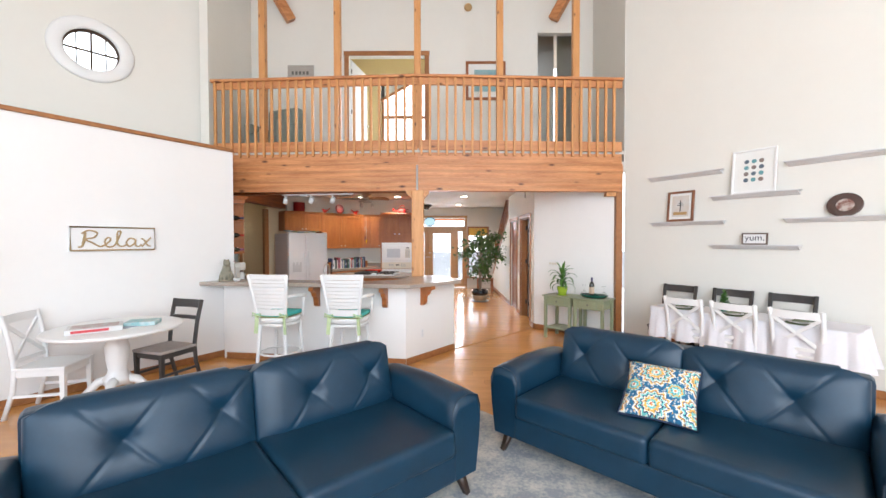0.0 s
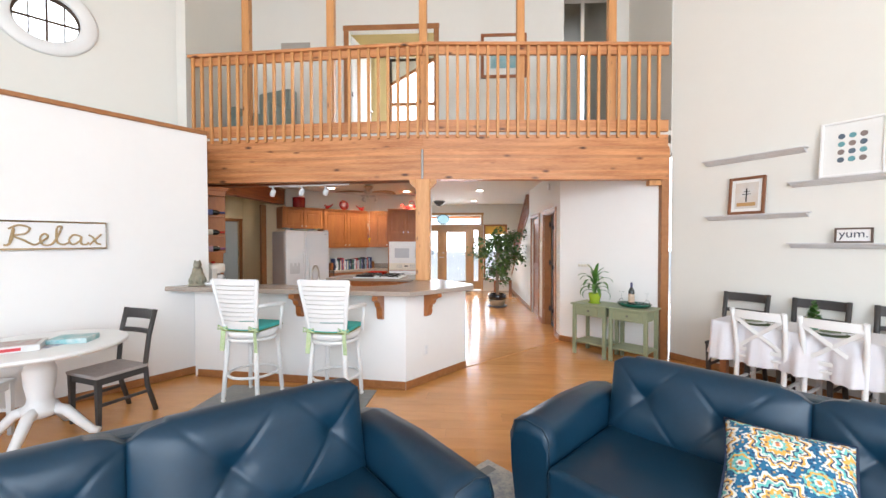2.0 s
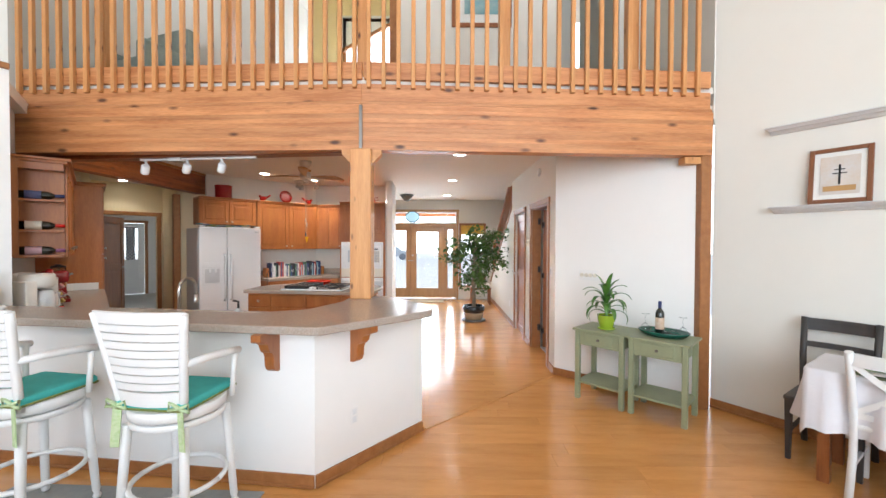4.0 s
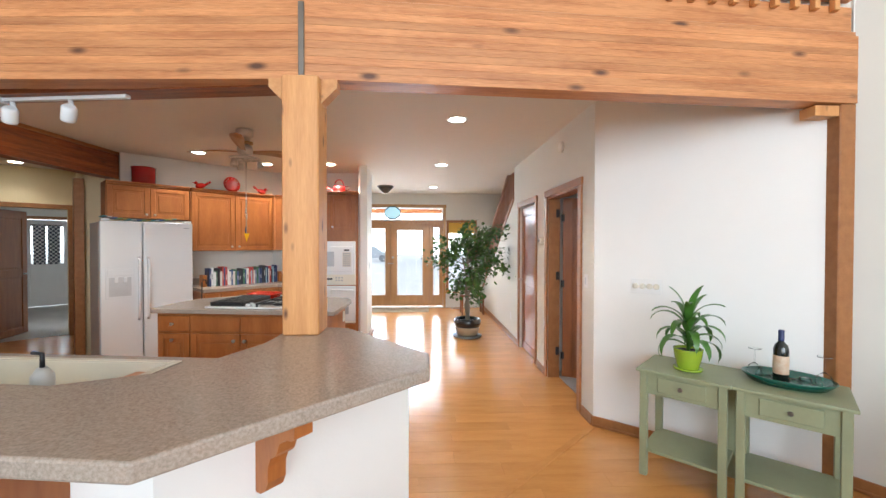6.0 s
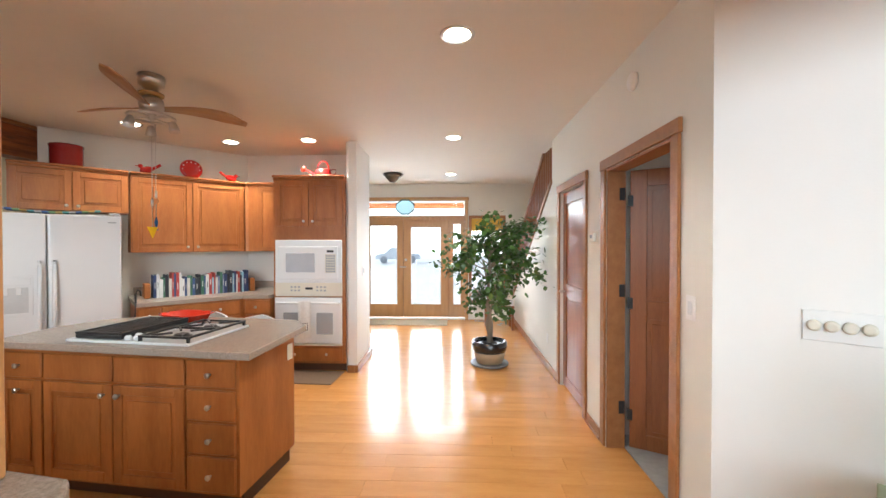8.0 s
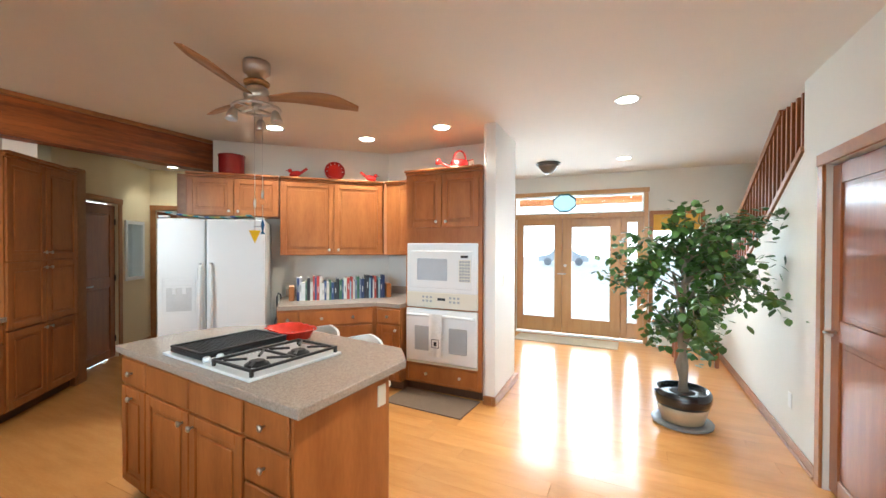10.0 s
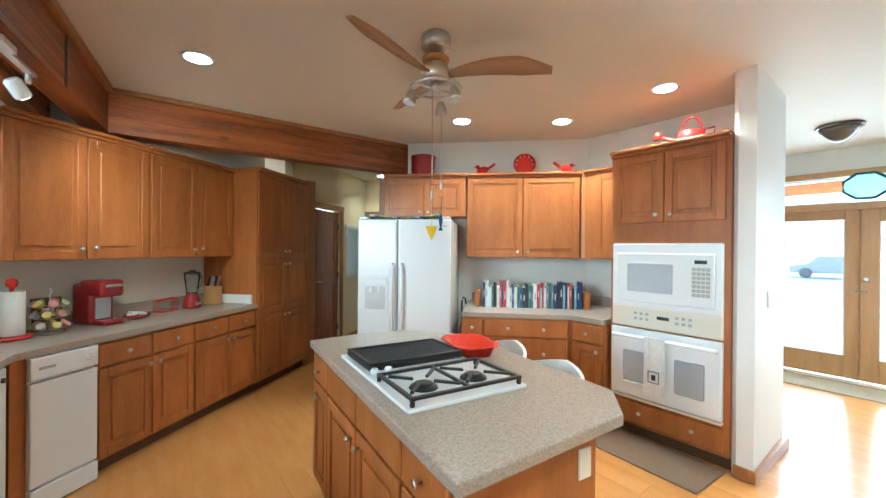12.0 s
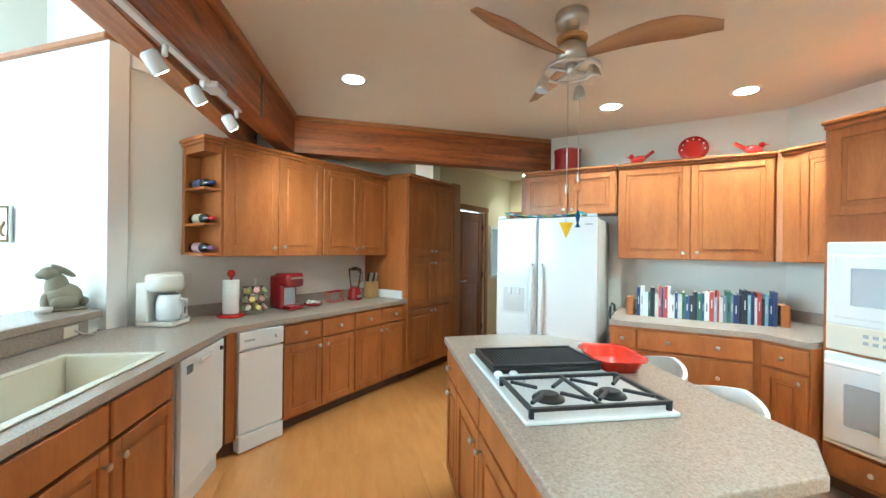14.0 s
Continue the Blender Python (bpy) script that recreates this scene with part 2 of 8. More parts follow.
def wall(name, p, q, z0, z1, th, material, holes=(), label="painted plaster wall", ):
    """A wall whose seen face runs from p to q; its thickness lies to the left of that way. holes: (from, to, bottom, top)."""
    ln = length(p, q)
    bm = bmesh.new()
    s = 0.0
    for a, b, lo, hi in sorted(holes):
        if a > s:
            box(bm, s, 0, z0, a, th, z1)
        if lo > z0:
            box(bm, a, 0, z0, b, th, lo)
        if hi < z1:
            box(bm, a, 0, hi, b, th, z1)
        s = b
    if s < ln:
        box(bm, s, 0, z0, ln, th, z1)
    return setting(name, bm, material, label, "wall", run(p, q))


def skirting(p, q, skip=()):
    """Oak baseboard along a wall's face, with gaps."""
    ln = length(p, q)
    bm = bmesh.new()
    s = 0.0
    for a, b in sorted(skip) + [(ln, ln)]:
        if a > s:
            box(bm, s, -0.014, 0.004, a, -0.001, 0.085, bev=0.003)
            box(bm, s, -0.024, 0.004, a, -0.014, 0.024, bev=0.003)
        s = b
    return setting("baseboard", bm, TRIM, "stained oak baseboard at the foot of a wall", "baseboard", run(p, q))


# ---- structure ----
# corners of the plan
RELAX_END, RELAX_FAR = (-2.385, 6.645), (-4.907, 2.762)
R_END, R_FAR = (3.42, 7.34), (5.71, 3.82)
PANTRY_Q = (-4.04, 9.25)
CEIL_Z, LOFT_Z = 2.68, 3.0

setting("floor", boxes((-8.5, -2.7, -0.2, 6.5, 14.6, -0.012)), MAPLE_FLOOR, "honey maple plank floor, glossy", "floor")

# great room shell
TOP = 6.7
rl = length(RELAX_FAR, RELAX_END)
wall("wall_west_low", RELAX_FAR, RELAX_END, 0, 2.825, 0.13, WHITE_PAINT, label="white plaster half wall below a plant ledge")
setting("trim_ledge", boxes((0, -0.03, 2.825, rl, 0.16, 2.87), bev=0.006), TRIM, "stained oak cap along the half wall", "trim", run(RELAX_FAR, RELAX_END))
setting("ledge", prism([(-2.50, 6.73), (-5.0, 2.86), (-6.3, 4.0), (-3.15, 7.60)], 2.70, 2.8), WHITE_PAINT, "white plaster plant ledge above the half wall", "ledge")
up_p, up_q = (-6.22, 4.13), (-3.1, 7.6)
OV = 3.10
# upper west wall with an oval window cut through it
bm = bmesh.new()
ln, th = length(up_p, up_q), 0.14
outer = [(0, 2.6), (ln, 2.6), (ln, TOP), (0, TOP)]
NSEG = 40
ring = [(OV + 0.33 * math.cos(2 * math.pi * i / NSEG), 4.15 + 0.30 * math.sin(2 * math.pi * i / NSEG)) for i in range(NSEG)]


def square_point(a):
    c, s = math.cos(a), math.sin(a)
    hx = (ln - OV - 0.0) if c > 0 else OV
    hz = (TOP - 4.15) if s > 0 else 4.15 - 2.6
    k = min(hx / abs(c) if abs(c) > 1e-6 else 1e9, hz / abs(s) if abs(s) > 1e-6 else 1e9)
    return OV + c * k, 4.15 + s * k


angs = sorted([2 * math.pi * i / NSEG for i in range(NSEG)] + [math.atan2(z - 4.15, x - OV) % (2 * math.pi) for x, z in outer])
for y0 in (0.0, th):
    inn = [bm.verts.new((OV + 0.33 * math.cos(a), y0, 4.15 + 0.30 * math.sin(a))) for a in angs]
    out = [bm.verts.new((square_point(a)[0], y0, square_point(a)[1])) for a in angs]
    for i in range(len(angs)):
        j = (i + 1) % len(angs)
        bm.faces.new((inn[i], inn[j], out[j], out[i]))
    if y0 == 0.0:
        first = inn
    else:
        for i in range(len(angs)):
            j = (i + 1) % len(angs)
            bm.faces.new((first[i], first[j], inn[j], inn[i]))
setting("wall_west_high", bm, PAINT, "cream plaster upper wall with an oval window", "wall", run(up_p, up_q))
wall("wall_west", (-4.907, -2.5), RELAX_FAR, 0, TOP, 0.15, PAINT)
wall("wall_west_step", (-6.22, 4.13), (-4.85, 2.66), 2.6, TOP, -0.15, PAINT)
wall("wall_east", R_END, R_FAR, 0, TOP, 0.15, PAINT)
wall("wall_east_far", R_FAR, (5.71, -2.5), 0, TOP, 0.15, PAINT)
wall("wall_south", (5.86, -2.5), (-5.85, -2.5), 0, TOP, 0.2, PAINT,
     holes=[(5.86 - wx - 1.05, 5.86 - wx + 1.05, 0.5, 5.3) for wx in (3.7, 1.25, -1.25, -3.7)])
setting("ceiling_great_room", boxes((-6.6, -2.7, TOP, 6.0, 13.0, TOP + 0.12)), CEIL, "pale plaster ceiling of the great room", "ceiling")
# window frames on the lake side
for i, wx in enumerate((-3.7, -1.25, 1.25, 3.7)):
    w = thing("window_%d" % (i + 1), pose(wx, -2.5, 0), "tall white framed window on the lake side", "window")
    w["kind"] = "structure"
    part("window_frame", boxes((-1.05, -0.16, 0.5, -0.98, -0.06, 5.3), (0.98, -0.16, 0.5, 1.05, -0.06, 5.3), (-0.98, -0.16, 5.22, 0.98, -0.06, 5.3),
                               (-0.98, -0.16, 0.5, 0.98, -0.06, 0.58), (-0.98, -0.16, 2.4, 0.98, -0.06, 2.48), (-0.03, -0.16, 0.58, 0.03, -0.06, 2.4)), WHITE, w)

# east return wall at 45 degrees, beside the green tables
wall("wall_hall_corner", (2.2, 8.24), (3.32, 7.30), 0, 2.74, 0.13, WHITE_PAINT)
skirting((2.2, 8.24), (3.27, 7.34))
skirting(R_END, R_FAR)
skirting(RELAX_FAR, RELAX_END)
# hall east wall: doorway 1 open, door 2 shut, then the stair side
wall("wall_hall_east", (2.2, 12.95), (2.2, 8.24), 0, CEIL_Z + 0.3, 0.13, PAINT,
     holes=[(12.95 - 9.44, 12.95 - 8.55, 0, 2.03), (12.95 - 10.73, 12.95 - 9.93, 0, 2.03), (0.0, 12.95 - 11.1, 0.0, CEIL_Z + 0.3)])
skirting((2.2, 14.3), (2.2, 8.24), [(14.3 - 10.82, 14.3 - 9.84), (14.3 - 9.53, 14.3 - 8.46)])
# stair side: a wall that falls along the flight, with a rail of slats above it
bm = bmesh.new()
fs = []
for x0 in (2.2, 2.32):
    fs.append([bm.verts.new((x0, y, z)) for y, z in ((11.1, 0), (14.2, 0), (14.2, 0.50), (11.1, 2.20))])
bm.faces.new(fs[0])
bm.faces.new(fs[1][::-1])
for i in range(4):
    j = (i + 1) % 4
    bm.faces.new((fs[0][i], fs[0][j], fs[1][j], fs[1][i]))
setting("wall_stair", bm, PAINT, "cream plaster stair wall sloping with the flight", "wall")
setting("trim_stair", bar((2.26, 14.2, 0.51), (2.26, 11.1, 2.21), 0.16, 0.05, bev=0.004), TRIM, "stained oak cap on the sloping stair wall", "trim")
wall("wall_stair_far", (3.4, 14.3), (3.4, 8.3), 0, CEIL_Z + 0.3, 0.13, PAINT)
wall("wall_room_back", (3.38, 9.7), (2.33, 9.7), 0, CEIL_Z, 0.1, PAINT)
# entry wall
wall("wall_entry", (-3.5, 14.35), (3.4, 14.35), 0, CEIL_Z + 0.3, 0.2, PAINT,
     holes=[(3.5 - 0.74, 3.5 + 1.27, 0.02, 2.35), (3.5 + 1.40, 3.5 + 2.01, 0.38, 2.0)])
setting("wall_pier", prism([(-0.05, 11.05), (-0.08, 11.85), (-0.185, 11.85), (-0.185, 11.10), (-0.15, 11.06)], 0, CEIL_Z), WHITE_PAINT, "white plaster wall end beside the oven cabinet", "wall")
setting("baseboard", boxes((-0.075, 11.035, 0.004, -0.037, 11.85, 0.085), (-0.16, 11.03, 0.004, -0.075, 11.055, 0.085), bev=0.003), TRIM, "stained oak baseboard round the wall end", "baseboard")
wall("wall_kitchen_north", (-1.70, 11.75), (-0.17, 11.75), 0, CEIL_Z, 0.13, PAINT)
wall("wall_kitchen_fridge", (-3.10, 10.35), (-1.70, 11.75), 0, CEIL_Z, 0.13, PAINT)
wall("wall_foyer_west", (-3.4, 11.8), (-3.4, 14.35), 0, CEIL_Z, -0.13, PAINT)
wall("wall_foyer_back", (-0.1, 11.88), (-3.4, 11.88), 0, CEIL_Z, -0.02, PAINT)
# kitchen west wall behind the counters and pantry
kd = Vector((-0.661, 0.750, 0))
kn = Vector((-0.750, -0.661, 0))


def kit(s, d):
    v = Vector((-2.28, 7.40, 0)) + kd * s + kn * d
    return v.x, v.y


wall("wall_kitchen_west", kit(-0.36, 0.64), kit(2.95, 0.64), 0, 2.82, 0.13, PAINT)
# back hall beyond the pantry
HS0, HS1 = (-4.41, 9.46), (-5.75, 11.16)
HE0, HE1 = (-5.75, 11.04), (-4.91, 11.87)
BK0, BK1 = (-9.15, 13.90), (-6.65, 16.40)


def along(p, q, s):
    ln = length(p, q)
    return p[0] + (q[0] - p[0]) * s / ln, p[1] + (q[1] - p[1]) * s / ln


wall("wall_hall_side", HS0, HS1, 0, CEIL_Z, 0.12, CREAM_PAINT, holes=[(0.45, 1.20, 0, 2.05)])
wall("wall_hall_end", HE0, HE1, 0, CEIL_Z, 0.12, CREAM_PAINT, holes=[(0.15, 1.08, 0, 2.05)])
wall("wall_hall_right", HE1, (-3.62, 10.40), 0, CEIL_Z, 0.1, CREAM_PAINT)
wall("wall_hall_stub", (-3.62, 10.40), (-3.12, 10.40), 0, CEIL_Z, 0.08, CREAM_PAINT)
skirting(HS0, HS1, [(0.37, 1.28)])
skirting(HE1, (-3.62, 10.40))
setting("post_passage", boxes((-0.05, -0.06, 0, 0.05, 0.06, 2.33), bev=0.004), TRIM, "stained wooden post at the end of the passage wall", "post", pose(-3.60, 10.33, 0, 0, 0, 45))
# back room
wall("wall_back_left", (-5.85, 11.14), (-9.20, 13.95), 0, CEIL_Z, 0.12, PAINT, holes=[(0.45, 1.15, 0.9, 2.0)])
wall("wall_back_far", BK0, BK1, 0, CEIL_Z, 0.12, PAINT, holes=[(1.02, 1.90, 0, 2.06)])
wall("wall_back_right", (-6.65, 16.4), (-4.99, 11.97), 0, CEIL_Z, 0.12, PAINT)
setting("floor_back_room", prism([(-5.83, 11.12), (-4.97, 11.95), (-6.55, 16.5), (-9.25, 13.8)], -0.2, 0.004), mat("grey_vinyl", (0.42, 0.39, 0.35), 0.35, vary=0.05, scale=3), "pale grey vinyl floor of the back room", "floor")
setting("ceiling_kitchen", prism([(-3.2, 7.50), (0.17, 7.18), (3.42, 7.36), (3.42, 14.5), (-3.55, 14.5), (-3.55, 11.9), (-3.2, 10.6)], CEIL_Z, CEIL_Z + 0.15), CEIL, "taupe plaster kitchen ceiling", "ceiling")
setting("ceiling_back_hall", prism([(-10.0, 6.9), (-3.25, 6.9), (-3.25, 10.6), (-3.56, 11.9), (-3.56, 16.9), (-10.0, 16.9)], CEIL_Z, CEIL_Z + 0.1), CEIL, "plaster ceiling of the back hall", "ceiling")

# timber beams
# the beam is in two lengths that meet over the post and fall back a little to each side
JX, FACE_Y = 0.17, 7.09
LEFT_M, RIGHT_M = pose(JX, FACE_Y, 0, 0, 0, -3.4), pose(JX, FACE_Y, 0, 0, 0, 3.1)
LAMS = 10


def lams(x0, y0, x1, y1, z0, h, n):
    return boxes(*[(x0, y0, z0 + h * k, x1, y1, z0 + h * (k + 1) - 0.0004) for k in range(n)], bev=0.0012)


tagged(part("main_beam", lams(-3.35, 0, -0.004, 0.13, 2.345, 0.0395, LAMS), BEAM, None, "", LEFT_M), "laminated cedar beam carrying the loft", "beam", kind="structure")
tagged(part("main_beam", lams(0.004, 0, 3.19, 0.13, 2.345, 0.0395, LAMS), BEAM, None, "", RIGHT_M), "laminated cedar beam carrying the loft over the hall", "beam", kind="structure")
KITCHEN_M = pose(JX, FACE_Y, 0, 0, 0, -7.5)
setting("kitchen_beam", lams(-3.5, 0.06, -0.02, 0.20, 2.338, 0.0400, LAMS), BEAM_X, "dark cedar beam facing the kitchen", "beam", KITCHEN_M)
setting("trim_beam", boxes((-0.015, -0.012, 2.35, 0.015, -0.001, 2.73), bev=0.003), PEWTER, "dark steel strap over the beam joint", "strap", pose(JX, FACE_Y, 0))
setting("trim_beam", boxes((-2.42, 0.201, 2.34, -2.39, 0.212, 2.66), bev=0.003), PEWTER, "dark steel strap on the kitchen beam", "strap", KITCHEN_M)
for side, x0, x1 in ((LEFT_M, -3.22, 0.0), (RIGHT_M, 0.0, 3.19)):
    setting("trim_loft_edge", boxes((x0, 0.036, 2.775, x1, 0.3, 2.93), (x0, 0.012, 2.742, x1, 0.3, 2.773), bev=0.005), BEAM, "cedar fascia along the loft edge", "trim", side)
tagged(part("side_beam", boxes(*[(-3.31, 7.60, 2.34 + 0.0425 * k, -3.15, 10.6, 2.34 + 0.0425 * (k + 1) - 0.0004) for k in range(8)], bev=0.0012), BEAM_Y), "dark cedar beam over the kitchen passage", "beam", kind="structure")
setting("trim_kitchen_beam", boxes((-3.30, 0.201, 2.62, -0.03, 0.235, 2.676), bev=0.004), TRIM, "oak moulding where beam meets ceiling", "trim", KITCHEN_M)
setting("trim_side_beam", boxes((-3.148, 7.62, 2.64, -3.12, 10.4, 2.676), bev=0.004), TRIM, "oak moulding along the side beam", "trim")

# loft floor, back wall, side walls
setting("loft_floor", prism([(-3.2, 7.36), (JX, 7.16), (3.42, 7.36), (3.42, 13.0), (-3.2, 13.0)], 2.94, LOFT_Z), CEIL, "pale carpet on the loft floor", "floor")
LB = 8.7
wall("wall_loft_back", (-3.2, LB), (3.42, LB), LOFT_Z, TOP, 0.13, PAINT, holes=[(3.2 - 1.236, 3.2 + 0.208, LOFT_Z, 5.11), (3.2 + 2.36, 3.2 + 3.12, LOFT_Z, 5.53)])
wall("wall_loft_west", (-3.1, 7.3), (-3.1, LB), LOFT_Z - 0.3, TOP, 0.13, PAINT)
wall("wall_loft_east", (3.41, LB), (3.41, 7.34), LOFT_Z - 0.3, TOP, 0.13, PAINT)
wall("wall_loft_hall_east", (3.2, 10.4), (3.2, 8.83), LOFT_Z, TOP, 0.13, PAINT)
wall("wall_loft_hall_north", (1.75, 10.3), (3.1, 10.3), LOFT_Z, TOP, 0.1, PAINT)
wall("wall_loft_room_north", (-3.2, 11.2), (3.3, 11.2), LOFT_Z, TOP, 0.13, YELLOW_PAINT, holes=[(3.2 - 1.0, 3.2 + 0.7, 3.7, 5.75)])
wall("wall_loft_room_west", (-2.2, 8.83), (-2.2, 11.2), LOFT_Z, TOP, 0.13, YELLOW_PAINT)
wall("wall_loft_room_east", (1.6, 11.2), (1.6, 8.83), LOFT_Z, TOP, 0.13, YELLOW_PAINT)

# bar wall with its ledge
BARP = [(-2.40, 6.407), (0.09, 6.085), (0.72, 6.85), (0.62, 6.93), (0.06, 6.30), (-2.42, 6.60)]
setting("wall_bar", prism(BARP, 0, 1.0), WHITE_PAINT, "white plaster breakfast bar wall", "wall")
setting("wall_bar_end", prism([(0.72, 6.85), (0.36, 7.22), (0.27, 7.14), (0.63, 6.775)], 0, 1.0), WHITE_PAINT, "white plaster end of the bar wall", "wall")
skirting((-2.36, 6.402), (0.09, 6.085))
skirting((0.09, 6.085), (0.72, 6.85))

# daylight beyond the openings: pale overcast haze, ground outside
HAZE = mat("pale_haze", (1.0, 1.0, 1.0), 1.0, emit=2.2, vary=0.0)
setting("backdrop", boxes((-75, 68, -1, 60, 68.2, 90)), HAZE, "pale overcast sky beyond the entry", "backdrop")
setting("backdrop", boxes((-70, -10, -1, -69.8, 68, 70)), HAZE, "pale overcast sky beyond the back door", "backdrop")
setting("ground", boxes((-75, -40, -0.5, 45, 70, -0.25)), mat("gravel_yard", (0.45, 0.44, 0.42), 0.9, scale=3, bump=0.3), "pale gravel yard outside the house", "ground")

# ---- entry doors, windows and inner doors ----


def casing(name, p, q, h, w=0.075, z=0.0, depth=0.02, label="stained oak casing round a doorway", sides=True, mtl=None):
    """Trim on the face of a wall round an opening from p to q of that height."""
    ln = length(p, q)
    bm = boxes((-w, -depth, 0.004, 0, -0.001, h), (ln, -depth, 0.004, ln + w, -0.001, h), (-w - 0.01, -depth - 0.004, h, ln + w + 0.01, -0.001, h + w), bev=0.004)
    return setting(name, bm, mtl or TRIM, label, "trim", run(p, q, z))


def glazed_door(m, w, h, name, label, stile=0.115, low=0.27, mtl=None):
    d = thing(name, m, label, "door")
    d["kind"] = "structure"
    part("door_frame", boxes((0, 0, 0.012, stile, 0.045, h), (w - stile, 0, 0.012, w, 0.045, h), (stile, 0, h - stile, w - stile, 0.045, h), (stile, 0, 0.012, w - stile, 0.045, low), bev=0.004), mtl or ENTRYWOOD, d)
    part("bead", boxes((stile, -0.004, low, stile + 0.012, 0.01, h - stile), (w - stile - 0.012, -0.004, low, w - stile, 0.01, h - stile),
                       (stile + 0.012, -0.004, low, w - stile - 0.012, 0.01, low + 0.012), (stile + 0.012, -0.004, h - stile - 0.012, w - stile - 0.012, 0.01, h - stile)), WHITE, d, "thin white glazing bead")
    g = part("pane", boxes((stile, 0.02, low, w - stile, 0.026, h - stile)), GLASS, d, "clear glass pane")
    g.visible_shadow = False
    return d


door_a = glazed_door(pose(-0.74, 14.40, 0.02), 0.77, 1.96, "door_1", "glazed oak entry door, shut")
door_b = glazed_door(pose(0.04, 14.40, 0.02), 0.90, 1.96, "door_2", "glazed oak entry door with a lever handle, shut", stile=0.15)
part("door_handle", tube([(0.05, -0.005, 1.02), (0.05, -0.05, 1.02), (-0.07, -0.05, 1.02)], 0.011), NICKEL, door_b, "nickel lever handle")
part("deadbolt", lathe([(0.026, 0), (0.026, 0.02), (0.018, 0.028)], 16, m=Matrix.Translation((0.05, -0.002, 1.16)) @ pose(0, 0, 0, 90)), NICKEL, door_b, "round nickel deadbolt")
door_c = glazed_door(pose(0.95, 14.40, 0.02), 0.32, 1.96, "window_side", "narrow glazed oak sidelight beside the entry doors", stile=0.085)
tagged(door_c, category="window")
setting("trim_entry", boxes((-0.81, 14.325, 0.004, -0.74, 14.349, 2.35), (1.27, 14.325, 0.004, 1.33, 14.349, 2.35), (-0.82, 14.32, 2.35, 1.345, 14.349, 2.42),
                            (-0.74, 14.325, 1.97, 1.27, 14.349, 2.045), (-0.74, 14.36, 1.981, 1.27, 14.5, 2.045), (0.03, 14.37, 0.02, 0.04, 14.45, 1.98), (0.94, 14.37, 0.02, 0.95, 14.45, 1.98), bev=0.004), ENTRYWOOD, "oak casing round the entry doors and transom", "trim")
tw = thing("window_transom", pose(0, 14.42, 0), "wide glazed transom above the entry doors", "window")
tw["kind"] = "structure"
g = part("pane", boxes((-0.74, 0, 2.045, 1.27, 0.006, 2.35)), GLASS, tw)
g.visible_shadow = False
part("window_frame", boxes((-0.74, -0.03, 2.045, 1.27, 0.02, 2.07), (-0.74, -0.03, 2.325, 1.27, 0.02, 2.35), (1.245, -0.03, 2.07, 1.27, 0.02, 2.325)), WHITE, tw)
setting("porch_beam", boxes((-3, 15.6, 2.32, 3.5, 15.75, 2.65), (-3, 14.6, 2.75, 3.5, 16.2, 2.9)), BEAM, "cedar porch beam seen through the transom", "beam")
ew = thing("window_entry", pose(1.40, 14.40, 0) @ Matrix.Diagonal((0.925, 1, 0.952, 1)), "oak framed window beside the entry, a yellow shade at its top", "window")
ew["kind"] = "structure"
part("window_frame", boxes((-0.06, -0.07, 0.36, 0, -0.051, 2.16), (0.66, -0.07, 0.36, 0.72, -0.051, 2.16), (0, -0.07, 2.10, 0.66, -0.051, 2.16), (0, -0.02, 1.98, 0.66, 0.01, 2.10), bev=0.004), TRIM, ew)
part("shade", boxes((0, -0.03, 1.84, 0.66, -0.022, 2.10)), mat("yellow_shade", (0.75, 0.45, 0.08), 0.8, vary=0.05), ew, "yellow fabric roller shade")
part("window_sill", boxes((-0.08, -0.11, 0.36, 0.74, -0.03, 0.40), bev=0.005), TRIM, ew)
g = part("pane", boxes((0, 0.02, 0.40, 0.66, 0.026, 1.98)), GLASS, ew)
g.visible_shadow = False
dm = thing("door_mat", pose(0.15, 13.98, 0.0), "long woven beige door mat before the entry doors", "mat")
part("mat_body", boxes((-0.78, -0.24, 0.001, 0.78, 0.24, 0.014), bev=0.004), mat("beige_weave", (0.42, 0.33, 0.22), 0.9, scale=30, bump=0.6, bump_scale=200), dm)
fv = thing("floor_vent", pose(1.6, 14.18, 0.0), "brown metal floor vent by the entry window", "vent")
part("grille", boxes(*[(-0.15 + 0.02 * i, -0.05, 0.001, -0.138 + 0.02 * i, 0.05, 0.008) for i in range(15)]), PEWTER, fv)

# parked car glimpsed through the entry glass
car = thing("parked_car", pose(-4.5, 44, -0.25, 0, 0, 10), "grey parked car outside beyond the entry doors", "car")
# body and tyres are coloured pale, standing in for the glare outside
part("body", prism([(-2.1, 0.35), (-2.1, 0.8), (-1.2, 0.95), (-0.7, 1.45), (0.7, 1.45), (1.3, 0.95), (2.1, 0.85), (2.1, 0.35)], -0.8, 0.8, 0.05), mat("grey_car_paint", (0.62, 0.64, 0.66), 0.4, 0.1), car, m=pose(0, 0, 0, 90))
for wx in (-1.3, 1.3):
    part("wheel", lathe([(0.2, -0.1), (0.33, -0.09), (0.33, 0.09), (0.2, 0.1)], 20, m=pose(wx, -0.78, 0.33, 90)), mat("washed_out_tyre", (0.30, 0.30, 0.31), 0.8), car, "tyre coloured pale to fade into the glare outside")


